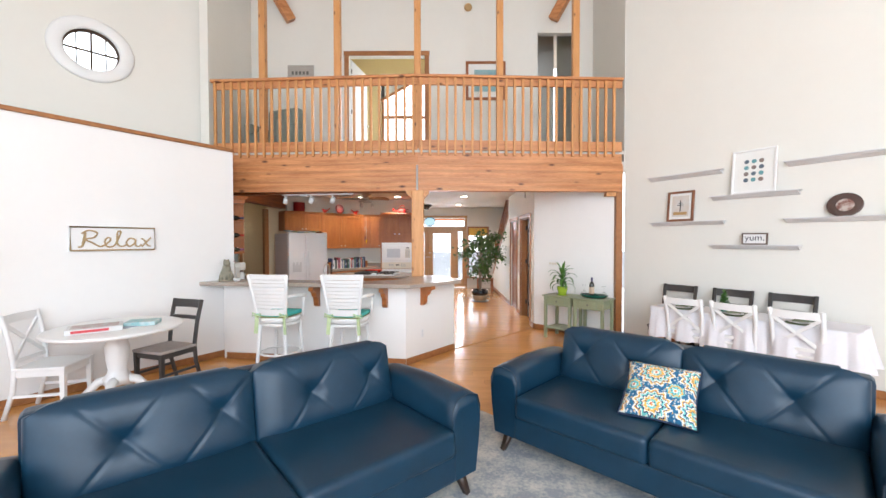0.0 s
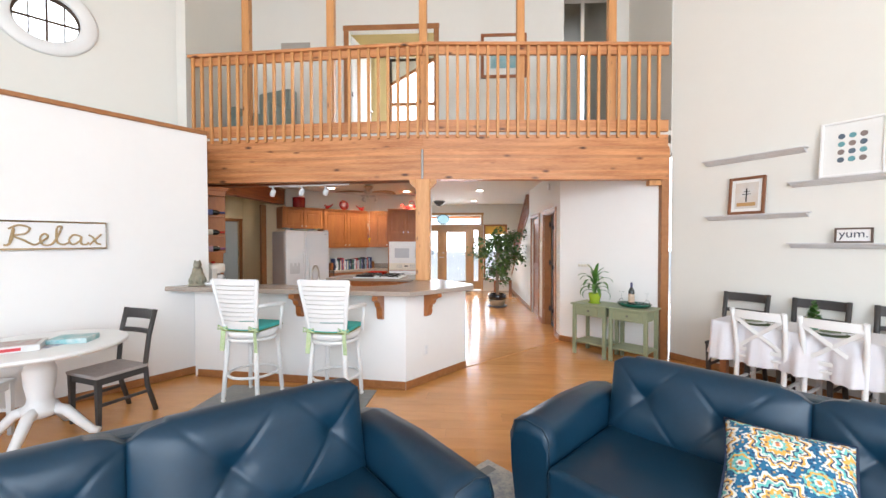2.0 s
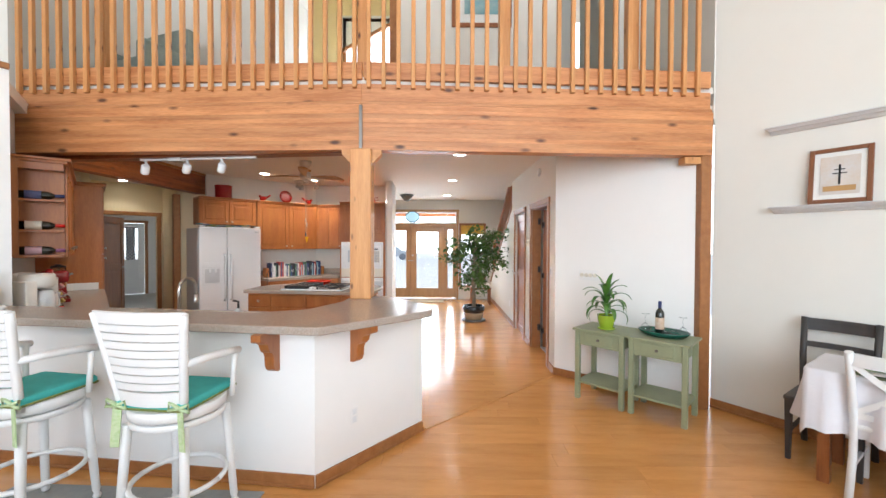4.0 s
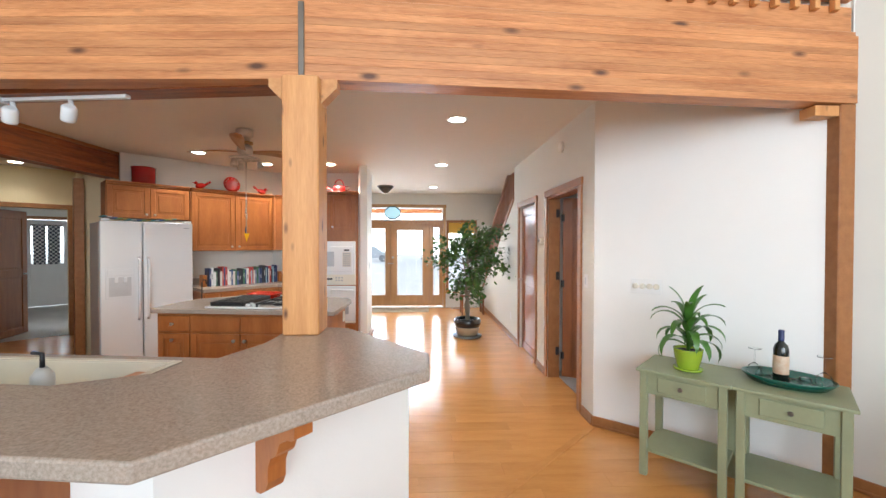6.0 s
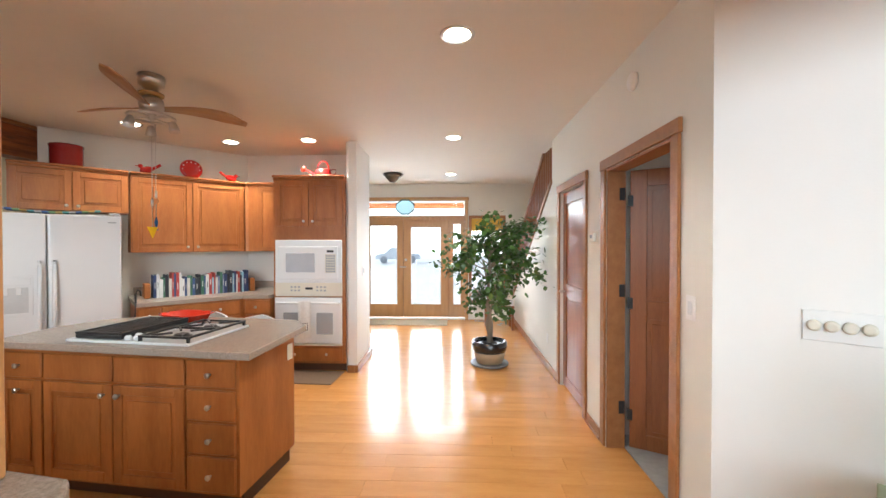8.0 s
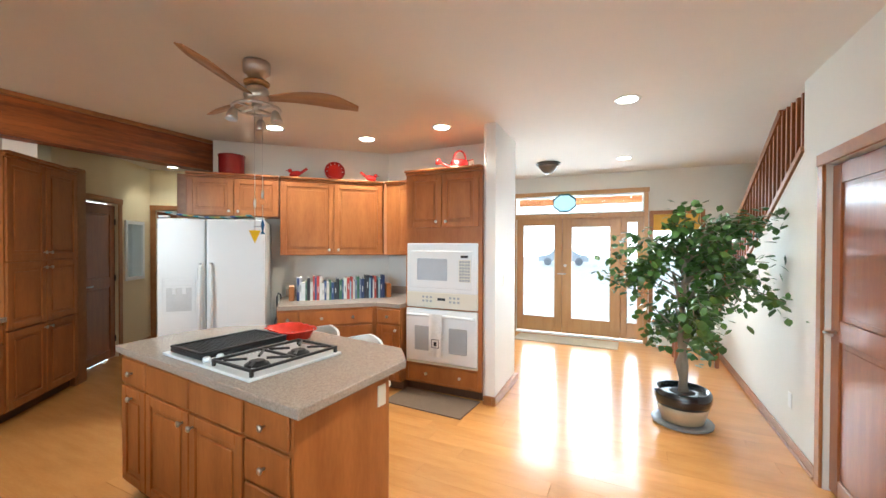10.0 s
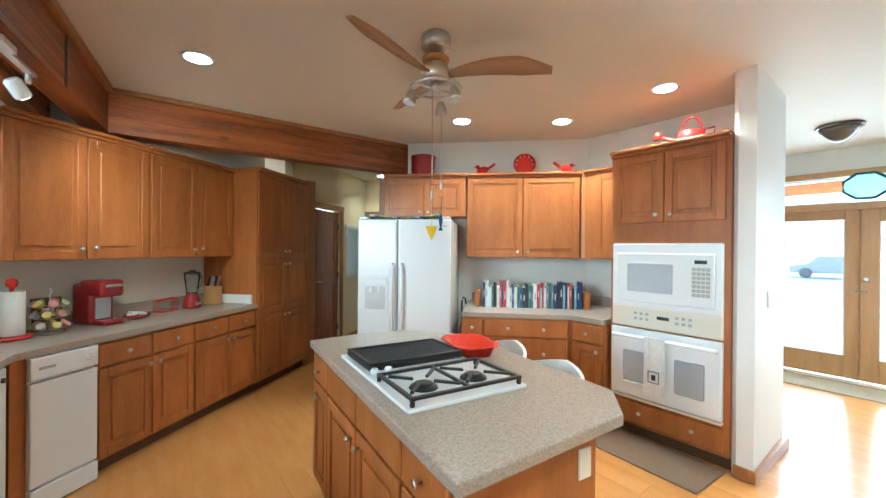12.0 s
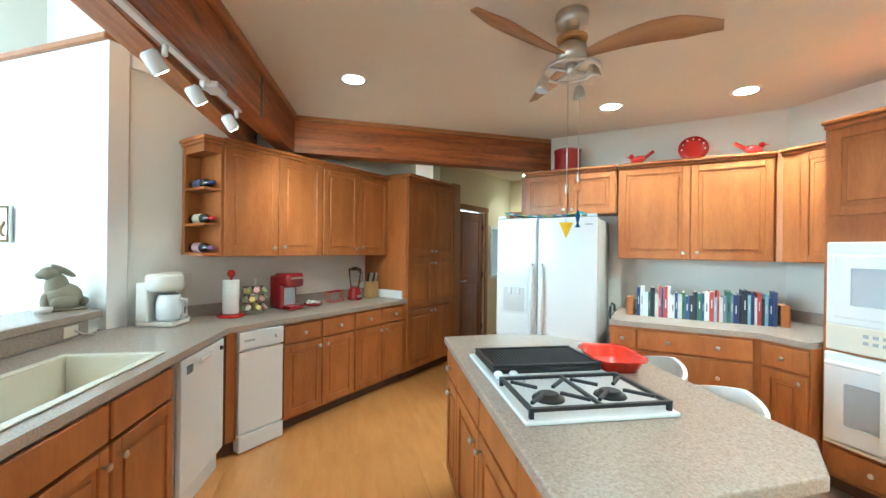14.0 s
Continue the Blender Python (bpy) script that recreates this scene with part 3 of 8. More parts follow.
def panel_door(name, p, q, h, label, panels=((0.12, 0.95), (1.08, 1.9)), open_deg=0.0, hinge_right=False, mtl=None):
    """A panelled wooden door from p to q; hinged at its left end."""
    w = length(p, q)
    d = thing(name, run(p, q) @ pose(0, 0.03, 0, 0, 0, open_deg), label, "door")
    d["kind"] = "structure"
    mtl = mtl or DOORWOOD
    st = 0.11
    rows = [(0, 0, 0.012, st, 0.04, h), (w - st, 0, 0.012, w, 0.04, h)]
    zs = [0.012] + [z for ab in panels for z in ab] + [h]
    rows += [(st, 0, zs[i], w - st, 0.04, zs[i + 1]) for i in range(0, len(zs), 2)]
    part("stiles", boxes(*rows, bev=0.004), mtl, d)
    for a, b in panels:
        part("panel", boxes((st - 0.005, 0.012, a - 0.005, w - st + 0.005, 0.03, b + 0.005), (st + 0.03, 0.006, a + 0.03, w - st - 0.03, 0.012, b - 0.03), bev=0.003), mtl, d)
    hx = w - 0.002 if hinge_right else 0.002
    for z in (0.25, h / 2 + 0.05, h - 0.22):
        part("hinge", boxes((hx - 0.018, -0.006, z - 0.04, hx + 0.018, 0.002, z + 0.04), bev=0.002), BLACK, d, "black steel hinge")
    kx = 0.07 if hinge_right else w - 0.07
    part("door_handle", tube([(kx, 0, 1.0), (kx, -0.055, 1.0), (kx + (0.1 if hinge_right else -0.1), -0.055, 1.0)], 0.01), NICKEL, d, "nickel lever handle")
    return d


panel_door("door_3", (2.2, 10.73), (2.2, 9.93), 2.02, "dark wood two panel door in the hall, shut", hinge_right=True)
casing("trim_door_3", (2.2, 10.73), (2.2, 9.93), 2.03)
panel_door("door_4", (2.33, 9.42), (2.33, 8.60), 2.02, "dark wood panelled door standing open into a room", open_deg=62)
casing("trim_door_4", (2.2, 9.44), (2.2, 8.55), 2.03)
setting("jamb", boxes((2.201, 9.425, 0, 2.33, 9.44, 2.03), (2.201, 8.55, 0, 2.33, 8.565, 2.03), (2.201, 8.565, 2.015, 2.33, 9.425, 2.03)), TRIM, "oak jamb of the open doorway", "jamb")
for z in (0.3, 1.15, 1.85):
    setting("jamb_hinge", boxes((2.285, 9.418, z - 0.045, 2.325, 9.424, z + 0.045)), BLACK, "black steel hinge on the jamb", "hinge")
setting("floor_room", boxes((2.33, 8.3, -0.01, 3.38, 9.7, 0.012)), mat("grey_carpet", (0.36, 0.35, 0.34), 0.95, scale=20, bump=0.6, bump_scale=250), "grey carpet in the side room", "floor")
panel_door("door_5", along(HS0, HS1, 0.46), along(HS0, HS1, 1.19), 2.03, "dark wood panelled door of the back hall, shut", hinge_right=True)
casing("trim_door_5", along(HS0, HS1, 0.45), along(HS0, HS1, 1.20), 2.05)
panel_door("door_8", along(HE0, HE1, 0.16), along(HE0, HE1, 1.06), 2.03, "brown panelled door standing open into the back room", open_deg=58)
casing("trim_door_8", along(HE0, HE1, 0.15), along(HE0, HE1, 1.08), 2.05)
DM = run(BK0, BK1) @ pose(1.03, 0.02, 0)
gd = glazed_door(DM, 0.86, 2.05, "door_6", "white back door with a gingham curtained window", stile=0.14, low=1.0, mtl=WHITE)
casing("trim_door_6", along(BK0, BK1, 1.02), along(BK0, BK1, 1.90), 2.06)
wl = thing("window_back", run((-5.85, 11.14), (-9.20, 13.95)) @ pose(0.45, 0, 0), "wooden framed window of the back room", "window")
wl["kind"] = "structure"
part("window_frame", boxes((-0.06, -0.02, 0.84, 0, -0.001, 2.06), (0.70, -0.02, 0.84, 0.76, -0.001, 2.06), (0, -0.02, 2.0, 0.70, -0.001, 2.06), (0, -0.02, 0.84, 0.70, -0.001, 0.9), (0, 0.03, 1.43, 0.70, 0.06, 1.47), bev=0.004), TRIM, wl)
g = part("pane", boxes((0, 0.06, 0.9, 0.70, 0.066, 2.0)), GLASS, wl)
g.visible_shadow = False
GING = bpy.data.materials.new("gingham_cloth")
GING.use_nodes = True
gn = GING.node_tree.nodes
gc = gn.new("ShaderNodeTexChecker")
gc.inputs["Scale"].default_value = 22
gc.inputs[1].default_value, gc.inputs[2].default_value = (0.75, 0.75, 0.76, 1), (0.06, 0.07, 0.11, 1)
gt_ = gn.new("ShaderNodeTexCoord")
GING.node_tree.links.new(gt_.outputs["Object"], gc.inputs["Vector"])
GING.node_tree.links.new(gc.outputs["Color"], gn["Principled BSDF"].inputs["Base Color"])
bm = bmesh.new()
for k in range(2):
    vs = []
    for i in range(21):
        x = 0.13 + k * 0.25 + 0.22 * i / 20
        yy = -0.02 + 0.012 * math.sin(i * 1.3)
        vs.append((bm.verts.new((x, yy, 1.92)), bm.verts.new((x * 0.96 + 0.015, yy, 1.0)), bm.verts.new((x, yy + 0.006, 1.92)), bm.verts.new((x * 0.96 + 0.015, yy + 0.006, 1.0))))
    for a, b in zip(vs, vs[1:]):
        bm.faces.new((a[0], b[0], b[1], a[1]))
        bm.faces.new((a[2], b[2], b[3], a[3]))
cu = thing("curtain", DM @ pose(0.05, -0.012, 0), "navy and white gingham curtain on the back door", "curtain")
part("cloth", bm, GING, cu)
part("rod", tube([(0.1, -0.02, 1.93), (0.63, -0.02, 1.93)], 0.008), PEWTER, cu)
mirror_mat = mat("mirror_silver", (0.9, 0.9, 0.9), 0.03, 1.0, vary=0.0)
mi = thing("wall_mirror", run(HS0, HS1) @ pose(1.60, 0, 0), "white framed mirror on the back hall wall", "mirror")
part("frame", boxes((-0.25, -0.025, 1.0, -0.20, -0.001, 1.85), (0.20, -0.025, 1.0, 0.25, -0.001, 1.85), (-0.20, -0.025, 1.0, 0.20, -0.001, 1.05), (-0.20, -0.025, 1.8, 0.20, -0.001, 1.85), bev=0.004), WHITE, mi)
part("glass", boxes((-0.20, -0.012, 1.05, 0.20, -0.001, 1.8)), mirror_mat, mi)

# ---- loft ----
setting("post", boxes((3.26, 7.27, 0, 3.36, 7.42, 2.345), bev=0.006), TRIM, "cedar post where the beam meets the wall", "post")
mp = thing("timber_post", pose(0.177, 7.125, 0), "square knotty cedar post standing on the bar", "post")
mp["kind"] = "structure"
part("shaft", boxes((-0.09, -0.09, 1.051, 0.09, 0.09, 2.344), bev=0.006), POST, mp)
for sx in (-1, 1):
    bm = prism([(0.091 * sx, 2.343), (0.17 * sx, 2.343), (0.17 * sx, 2.30), (0.091 * sx, 2.22)], -0.04, 0.04)
    part("bracket", bm, POST, mp, m=pose(0, 0, 0, 90))
bm = bar((3.26, 7.33, 2.305), (3.11, 7.33, 2.305), 0.1, 0.06)
setting("bracket", bm, POST, "cedar bracket under the beam end", "bracket")

rail = thing("loft_railing", pose(0, 0, 0), "cedar loft railing with square balusters", "railing")
rail["kind"] = "structure"
bal = None
for side, x0, x1, xa in ((LEFT_M, -3.24, -0.002, -3.17), (RIGHT_M, 0.002, 3.19, 0.065)):
    m = side @ pose(0, 0.05, 0)
    part("top_rail", boxes((x0, -0.06, 4.06, x1, 0.07, 4.10), bev=0.006), BEAM, rail, m=m)
    part("rail_board", boxes((x0 + 0.02, -0.015, 3.955, x1, 0.022, 4.058), bev=0.003), BEAM, rail, m=m)
    part("lower_board", boxes((x0 + 0.02, -0.015, 2.97, x1, 0.022, 3.12), bev=0.003), BEAM, rail, m=m)
    for k in range(25):
        x = xa + 0.1296 * k
        if x > x1 - 0.02:
            break
        if bal is None:
            bal = part("baluster", boxes((-0.018, -0.053, 2.885, 0.018, -0.016, 4.055), bev=0.003), POST, rail, m=m @ pose(x, 0, 0))
        else:
            o = bal.copy()
            o.matrix_basis = m @ pose(x, 0, 0)
            scene.collection.objects.link(o)
for x in (-2.264, -1.071, 0.173, 1.441, 2.638):
    y = FACE_Y + 0.125 + abs(x - JX) * 0.056
    t = thing("loft_post", pose(x, y, LOFT_Z), "tall slender cedar post rising from the loft edge", "post", "loft posts")
    part("shaft", boxes((-0.05, -0.05, 0.0, 0.05, 0.05, TOP - LOFT_Z), bev=0.005), POST, t)
for sx, bx in ((-1, -2.30), (1, 2.63)):
    b = thing("timber_brace", pose(bx, LB - 0.07, 5.72), "short cedar brace below the roof on the loft wall", "brace", "roof braces")
    part("strut", bar((0, 0, 0.02), (0.5 * sx, -0.30, 0.9), 0.13, 0.17, bev=0.006), BEAM, b)
# loft doorway with its room
casing("trim_loft_door", (-1.236, LB), (0.208, LB), 5.11 - LOFT_Z, 0.085, LOFT_Z)
ld = panel_door("door_7", (-1.22, LB + 0.02), (-0.46, LB + 0.02), 2.1, "white panelled loft door standing open", open_deg=75, mtl=WHITE)
ld.matrix_basis = pose(-1.22, LB + 0.14, LOFT_Z, 0, 0, 78)
lw = thing("window_loft", pose(-0.2, 11.2, 0), "bright loft window with a dark frame and slanted head", "window")
lw["kind"] = "structure"
part("window_frame", boxes((-0.80, -0.03, 3.7, -0.74, 0.06, 5.75), (0.84, -0.03, 3.7, 0.9, 0.06, 5.75), (-0.74, -0.03, 4.68, 0.84, 0.06, 4.75), (-0.74, -0.03, 3.7, 0.84, 0.06, 3.76), (-0.74, -0.03, 5.69, 0.84, 0.06, 5.75)), TRIM, lw)
bm = bmesh.new()
a = [bm.verts.new(v) for v in ((-1.02, 11.17, 5.12), (-1.02, 11.17, 5.80), (0.20, 11.17, 5.80))]
c = [bm.verts.new(v) for v in ((-1.02, 11.19, 5.12), (-1.02, 11.19, 5.80), (0.20, 11.19, 5.80))]
bm.faces.new(a)
bm.faces.new(c[::-1])
for i in range(3):
    bm.faces.new((a[i], a[(i + 1) % 3], c[(i + 1) % 3], c[i]))
setting("wall_gable", bm, PAINT, "cream plaster gable slope beside the loft window", "wall")
setting("trim_gable", bar((-1.02, 11.15, 5.12), (0.20, 11.15, 5.80), 0.05, 0.06), TRIM, "dark sloping head of the loft window", "trim")
ROPE = mat("jute_rope", (0.46, 0.33, 0.17), 0.9, scale=60, bump=0.7, bump_scale=150)
MATTE = mat("picture_mat", (0.80, 0.80, 0.77), 0.8, vary=0.02)


def framed(name, m, w, h, fw, frame_mat, label, art, mat_w=0.06, art_label="", bars=()):
    """A framed picture that hangs on a wall, its back at y = 0, its foot at z = 0."""
    t = thing(name, m, label, "picture")
    part("frame", boxes((-w / 2, -0.03, 0, -w / 2 + fw, -0.002, h), (w / 2 - fw, -0.03, 0, w / 2, -0.002, h), (-w / 2 + fw, -0.03, 0, w / 2 - fw, -0.002, fw), (-w / 2 + fw, -0.03, h - fw, w / 2 - fw, -0.002, h), bev=0.003), frame_mat, t)
    part("mount", boxes((-w / 2 + fw, -0.016, fw, w / 2 - fw, -0.004, h - fw)), MATTE, t)
    if art:
        part("print", boxes((-w / 2 + fw + mat_w, -0.02, fw + mat_w, w / 2 - fw - mat_w, -0.0165, h - fw - mat_w)), art, t, art_label)
    for x0, z0, x1, z1, mm in bars:
        part("printed_shape", boxes((x0, -0.0235, z0, x1, -0.0205, z1)), mm, t)
    return t


AQUA = mat("aqua_print", (0.16, 0.36, 0.42), 0.7, scale=9, color2=(0.40, 0.50, 0.48), vary=0.3)
framed("framed_print", pose(1.37, LB, 4.262), 0.755, 0.73, 0.05, DOORWOOD, "dark wood framed aqua print on the loft wall", AQUA, 0.11)
sg = thing("wall_sign", pose(-2.15, LB, 4.69), "weathered grey wooden sign on the loft wall", "sign")
part("board", boxes((-0.25, -0.025, 0, 0.25, -0.001, 0.24), bev=0.004), mat("grey_board", (0.42, 0.39, 0.35), 0.8, scale=4, stretch=(1, 1, 10)), sg)
for i in range(5):
    part("lettering", boxes((-0.17 + 0.07 * i, -0.03, 0.06, -0.13 + 0.07 * i, -0.026, 0.12)), mat("sign_dark", (0.12, 0.11, 0.1), 0.8), sg)
sd = thing("smoke_detector", pose(1.036, LB, 6.01), "round tan smoke detector on the loft wall", "detector")
part("case", lathe([(0.075, 0), (0.075, 0.02), (0.055, 0.035)], 20, m=pose(0, -0.001, 0, 90)), mat("tan_plastic", (0.55, 0.36, 0.16), 0.5), sd)
# loft armchair
TEALCLOTH = mat("sage_grey_cloth", (0.27, 0.32, 0.29), 0.9, scale=20, bump=0.3, bump_scale=120)
ac = thing("armchair", pose(-2.42, 8.1, LOFT_Z, 0, 0, -20), "sage grey armchair standing on the loft", "armchair")
part("seat", boxes((-0.32, -0.3, 0.18, 0.32, 0.3, 0.45), bev=0.05, seg=3), TEALCLOTH, ac)
part("backrest", boxes((-0.34, 0.2, 0.2, 0.34, 0.38, 0.98), bev=0.06, seg=3), TEALCLOTH, ac)
for sx in (-1, 1):
    part("arm", boxes((0.33 * sx - 0.07, -0.3, 0.18, 0.33 * sx + 0.07, 0.3, 0.62), bev=0.05, seg=3), TEALCLOTH, ac)
    for sy in (-1, 1):
        part("leg", lathe([(0.018, 0), (0.025, 0.2)], 10, (0.26 * sx, 0.24 * sy, 0)), BLACK, ac)
# oval window: white ring, mullions, bright pane
ow = thing("window_oval", run(up_p, up_q) @ pose(OV, 0, 4.15), "oval window in a thick white moulded ring", "window")
ow["kind"] = "structure"


def oval_ring(r0, r1, y0, y1):
    bm = bmesh.new()
    loops = []
    for r, y in ((r0, y1), (r0, y0 + 0.015), (r0 + 0.015, y0), (r1 - 0.02, y0), (r1, y0 + 0.02), (r1, y1)):
        loops.append([bm.verts.new((r * math.cos(2 * math.pi * i / 48), y, 0.92 * r * math.sin(2 * math.pi * i / 48))) for i in range(48)])
    for a, b in zip(loops, loops[1:] + loops[:1]):
        for i in range(48):
            bm.faces.new((a[i], a[(i + 1) % 48], b[(i + 1) % 48], b[i])).smooth = True
    return bm


part("window_frame", oval_ring(0.29, 0.45, -0.05, -0.001), WHITE, ow)
part("inner_frame", oval_ring(0.275, 0.325, 0.05, 0.09), mat("dark_window_wood", (0.08, 0.045, 0.025), 0.5), ow, "dark wooden inner frame")
part("mullion", boxes((-0.012, 0.06, -0.27, 0.012, 0.08, 0.27), (-0.29, 0.06, -0.012, 0.29, 0.08, 0.012), (-0.16, 0.06, -0.23, -0.145, 0.08, 0.23), (0.145, 0.06, -0.23, 0.16, 0.08, 0.23)), MATS["dark_window_wood"], ow)

# ---- breakfast bar ----
BAR_TOP = [(-2.66, 6.26), (0.17, 5.89), (0.81, 6.49), (0.81, 6.70), (0.38, 7.22), (0.07, 7.27), (0.06, 7.02), (0.05, 6.90), (-0.10, 6.52), (-0.42, 6.38), (-2.36, 6.64)]
bt = thing("breakfast_bar_counter", pose(0, 0, 0), "speckled grey brown laminate breakfast bar top", "countertop")
part("slab", prism(BAR_TOP, 1.0, 1.05, 0.008, 2), STONE, bt)
part("splashback", boxes((0.1, -0.008, 0.912, 2.0, 0.01, 0.999)), STONE, bt, m=run((-2.36, 6.612), (-0.15, 6.332)))


def corbel(x, y, deg):
    t = thing("corbel", pose(x, y, 0.999, 0, 0, deg), "curved brown wooden corbel under the bar top", "corbel", "bar corbels")
    pts = [(0, 0), (-0.21, 0), (-0.21, -0.04), (-0.195, -0.05), (-0.165, -0.055), (-0.135, -0.075), (-0.12, -0.11), (-0.105, -0.125), (-0.085, -0.135), (-0.072, -0.165), (-0.07, -0.215), (-0.055, -0.245), (-0.03, -0.262), (0, -0.265)]
    bm = bmesh.new()
    a = [bm.verts.new((-0.03, y, z)) for y, z in pts]
    b = [bm.verts.new((0.03, y, z)) for y, z in pts]
    bm.faces.new(a)
    bm.faces.new(b[::-1])
    for i in range(len(pts)):
        j = (i + 1) % len(pts)
        bm.faces.new((a[i], a[j], b[j], b[i]))
    part("scroll", bm, CAB, t)


BAR_L, BAR_R = (-2.42, 6.41), (0.09, 6.085)
bar_deg = angle(BAR_L, BAR_R)
for s_ in (1.36, 2.27):
    x_, y_ = along(BAR_L, BAR_R, s_)
    corbel(x_, y_, bar_deg)
corbel(*along(BAR_R, (0.72, 6.85), 0.30), angle(BAR_R, (0.72, 6.85)))
ol = thing("wall_outlet", run(BAR_R, (0.72, 6.85)) @ pose(0.30, 0, 0.36), "white electrical outlet on the bar wall", "outlet")
part("plate", boxes((-0.035, -0.006, -0.057, 0.035, -0.001, 0.057), bev=0.002), WHITE, ol)
part("socket", boxes((-0.016, -0.009, -0.045, 0.016, -0.0062, -0.008), (-0.016, -0.009, 0.008, 0.016, -0.0062, 0.045), bev=0.002), APPL, ol)

# ---- kitchen cabinets ----


def knob(parent, x, z, y=-0.022):
    part("knob", lathe([(0.006, 0), (0.006, 0.014), (0.015, 0.02), (0.016, 0.027), (0.009, 0.032)], 12, m=Matrix.Translation((x, y, z)) @ pose(0, 0, 0, 90)), NICKEL, parent, "round nickel knob")


def front(parent, x0, z0, x1, z1, knob_at=None, name="door"):
    """A raised panel front; y = 0 is the cabinet's face."""
    fw = 0.055 if name == "door" else 0.0
    if name == "door":
        bm = boxes((x0, -0.02, z0, x0 + fw, -0.001, z1), (x1 - fw, -0.02, z0, x1, -0.001, z1), (x0 + fw, -0.02, z0, x1 - fw, -0.001, z0 + fw), (x0 + fw, -0.02, z1 - fw, x1 - fw, -0.001, z1), bev=0.003)
    else:
        bm = boxes((x0, -0.02, z0, x1, -0.001, z1), bev=0.006)
    d = part(name, bm, CAB, parent)
    if name == "door":
        pb = boxes((x0 + fw - 0.002, -0.009, z0 + fw - 0.002, x1 - fw + 0.002, -0.002, z1 - fw + 0.002))
        box(pb, x0 + fw + 0.028, -0.017, z0 + fw + 0.028, x1 - fw - 0.028, -0.009, z1 - fw - 0.028, bev=0.006)
        part("panel", pb, CAB, d)
    for k in knob_at or ():
        knob(d, *k)
    return d


def cabinet(name, m, w, z0, z1, depth, rows, label, toe=True, crown=False, sides=True, group=""):
    """A cabinet unit: x to its right, y = 0 its face, y to the wall. rows: (x0, z0, x1, z1, knobs, kind)."""
    t = thing(name, m, label, "cabinet", group)
    bm = boxes((0.001, 0, z0, w - 0.001, depth, z1))
    part("body", bm, CAB, t)
    if toe:
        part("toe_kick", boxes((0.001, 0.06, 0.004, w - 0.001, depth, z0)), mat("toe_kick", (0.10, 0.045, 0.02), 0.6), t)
    for x0, a, x1, b, kn, kind in rows:
        front(t, x0, a, x1, b, kn, kind)
    if crown:
        part("crown", boxes((-0.0, -0.025, z1, w, depth, z1 + 0.025), (-0.0, -0.05, z1 + 0.025, w, depth, z1 + 0.05), bev=0.006), CAB, t, "moulded crown")
    return t


# run facing the kitchen under the bar; local x points to -x
SR = run((0.20, 7.07), (-2.26, 7.37))
cabinet("base_cabinet", SR @ pose(0.08, 0, 0), 0.76, 0.1, 0.868, 0.58, [(0.02, 0.70, 0.74, 0.85, [(0.38, 0.775)], "drawer"), (0.02, 0.12, 0.74, 0.685, [(0.68, 0.62)], "door")], "maple base cabinet under the bar counter")
cabinet("sink_cabinet", SR @ pose(0.84, 0, 0), 0.98, 0.1, 0.68, 0.58, [(0.02, 0.70, 0.48, 0.85, [], "drawer"), (0.5, 0.70, 0.96, 0.85, [], "drawer"),
        (0.02, 0.12, 0.48, 0.685, [(0.44, 0.62)], "door"), (0.5, 0.12, 0.96, 0.685, [(0.54, 0.62)], "door")], "maple sink cabinet with two doors")


def white_machine(m, w, name, label, vents):
    t = thing(name, m, label, name.replace("_", " "))
    part("body", boxes((0.004, 0.0, 0.11, w - 0.004, 0.56, 0.862)), APPL, t)
    part("door", boxes((0.004, -0.03, 0.14, w - 0.004, -0.002, 0.72 if not vents else 0.862), bev=0.008, seg=2), APPL, t)
    if not vents:
        part("control_panel", boxes((0.004, -0.036, 0.735, w - 0.004, -0.002, 0.862), bev=0.008, seg=2), APPL, t)
        part("knob", lathe([(0.02, 0), (0.018, 0.018)], 14, m=Matrix.Translation((w - 0.06, -0.037, 0.80)) @ pose(0, 0, 0, 90)), APPL, t)
        part("badge", boxes((0.04, -0.039, 0.79, 0.12, -0.037, 0.805)), APPL_GREY, t)
    else:
        part("vent", boxes(*[(0.06, -0.034, 0.775 + 0.012 * i, 0.13, -0.031, 0.781 + 0.012 * i) for i in range(4)]), BLACK, t, "dark vent slots")
        part("latch", boxes((w / 2 - 0.08, -0.045, 0.80, w / 2 + 0.08, -0.031, 0.825), bev=0.004), APPL, t)
        part("dial", lathe([(0.014, 0), (0.012, 0.012)], 12, m=Matrix.Translation((w - 0.06, -0.031, 0.81)) @ pose(0, 0, 0, 90)), BLACK, t)
    part("kick_plate", boxes((0.004, 0.01, 0.004, w - 0.004, 0.05, 0.11)) if vents else boxes((0.004, -0.04, 0.012, w - 0.004, 0.05, 0.13), bev=0.006), APPL, t)


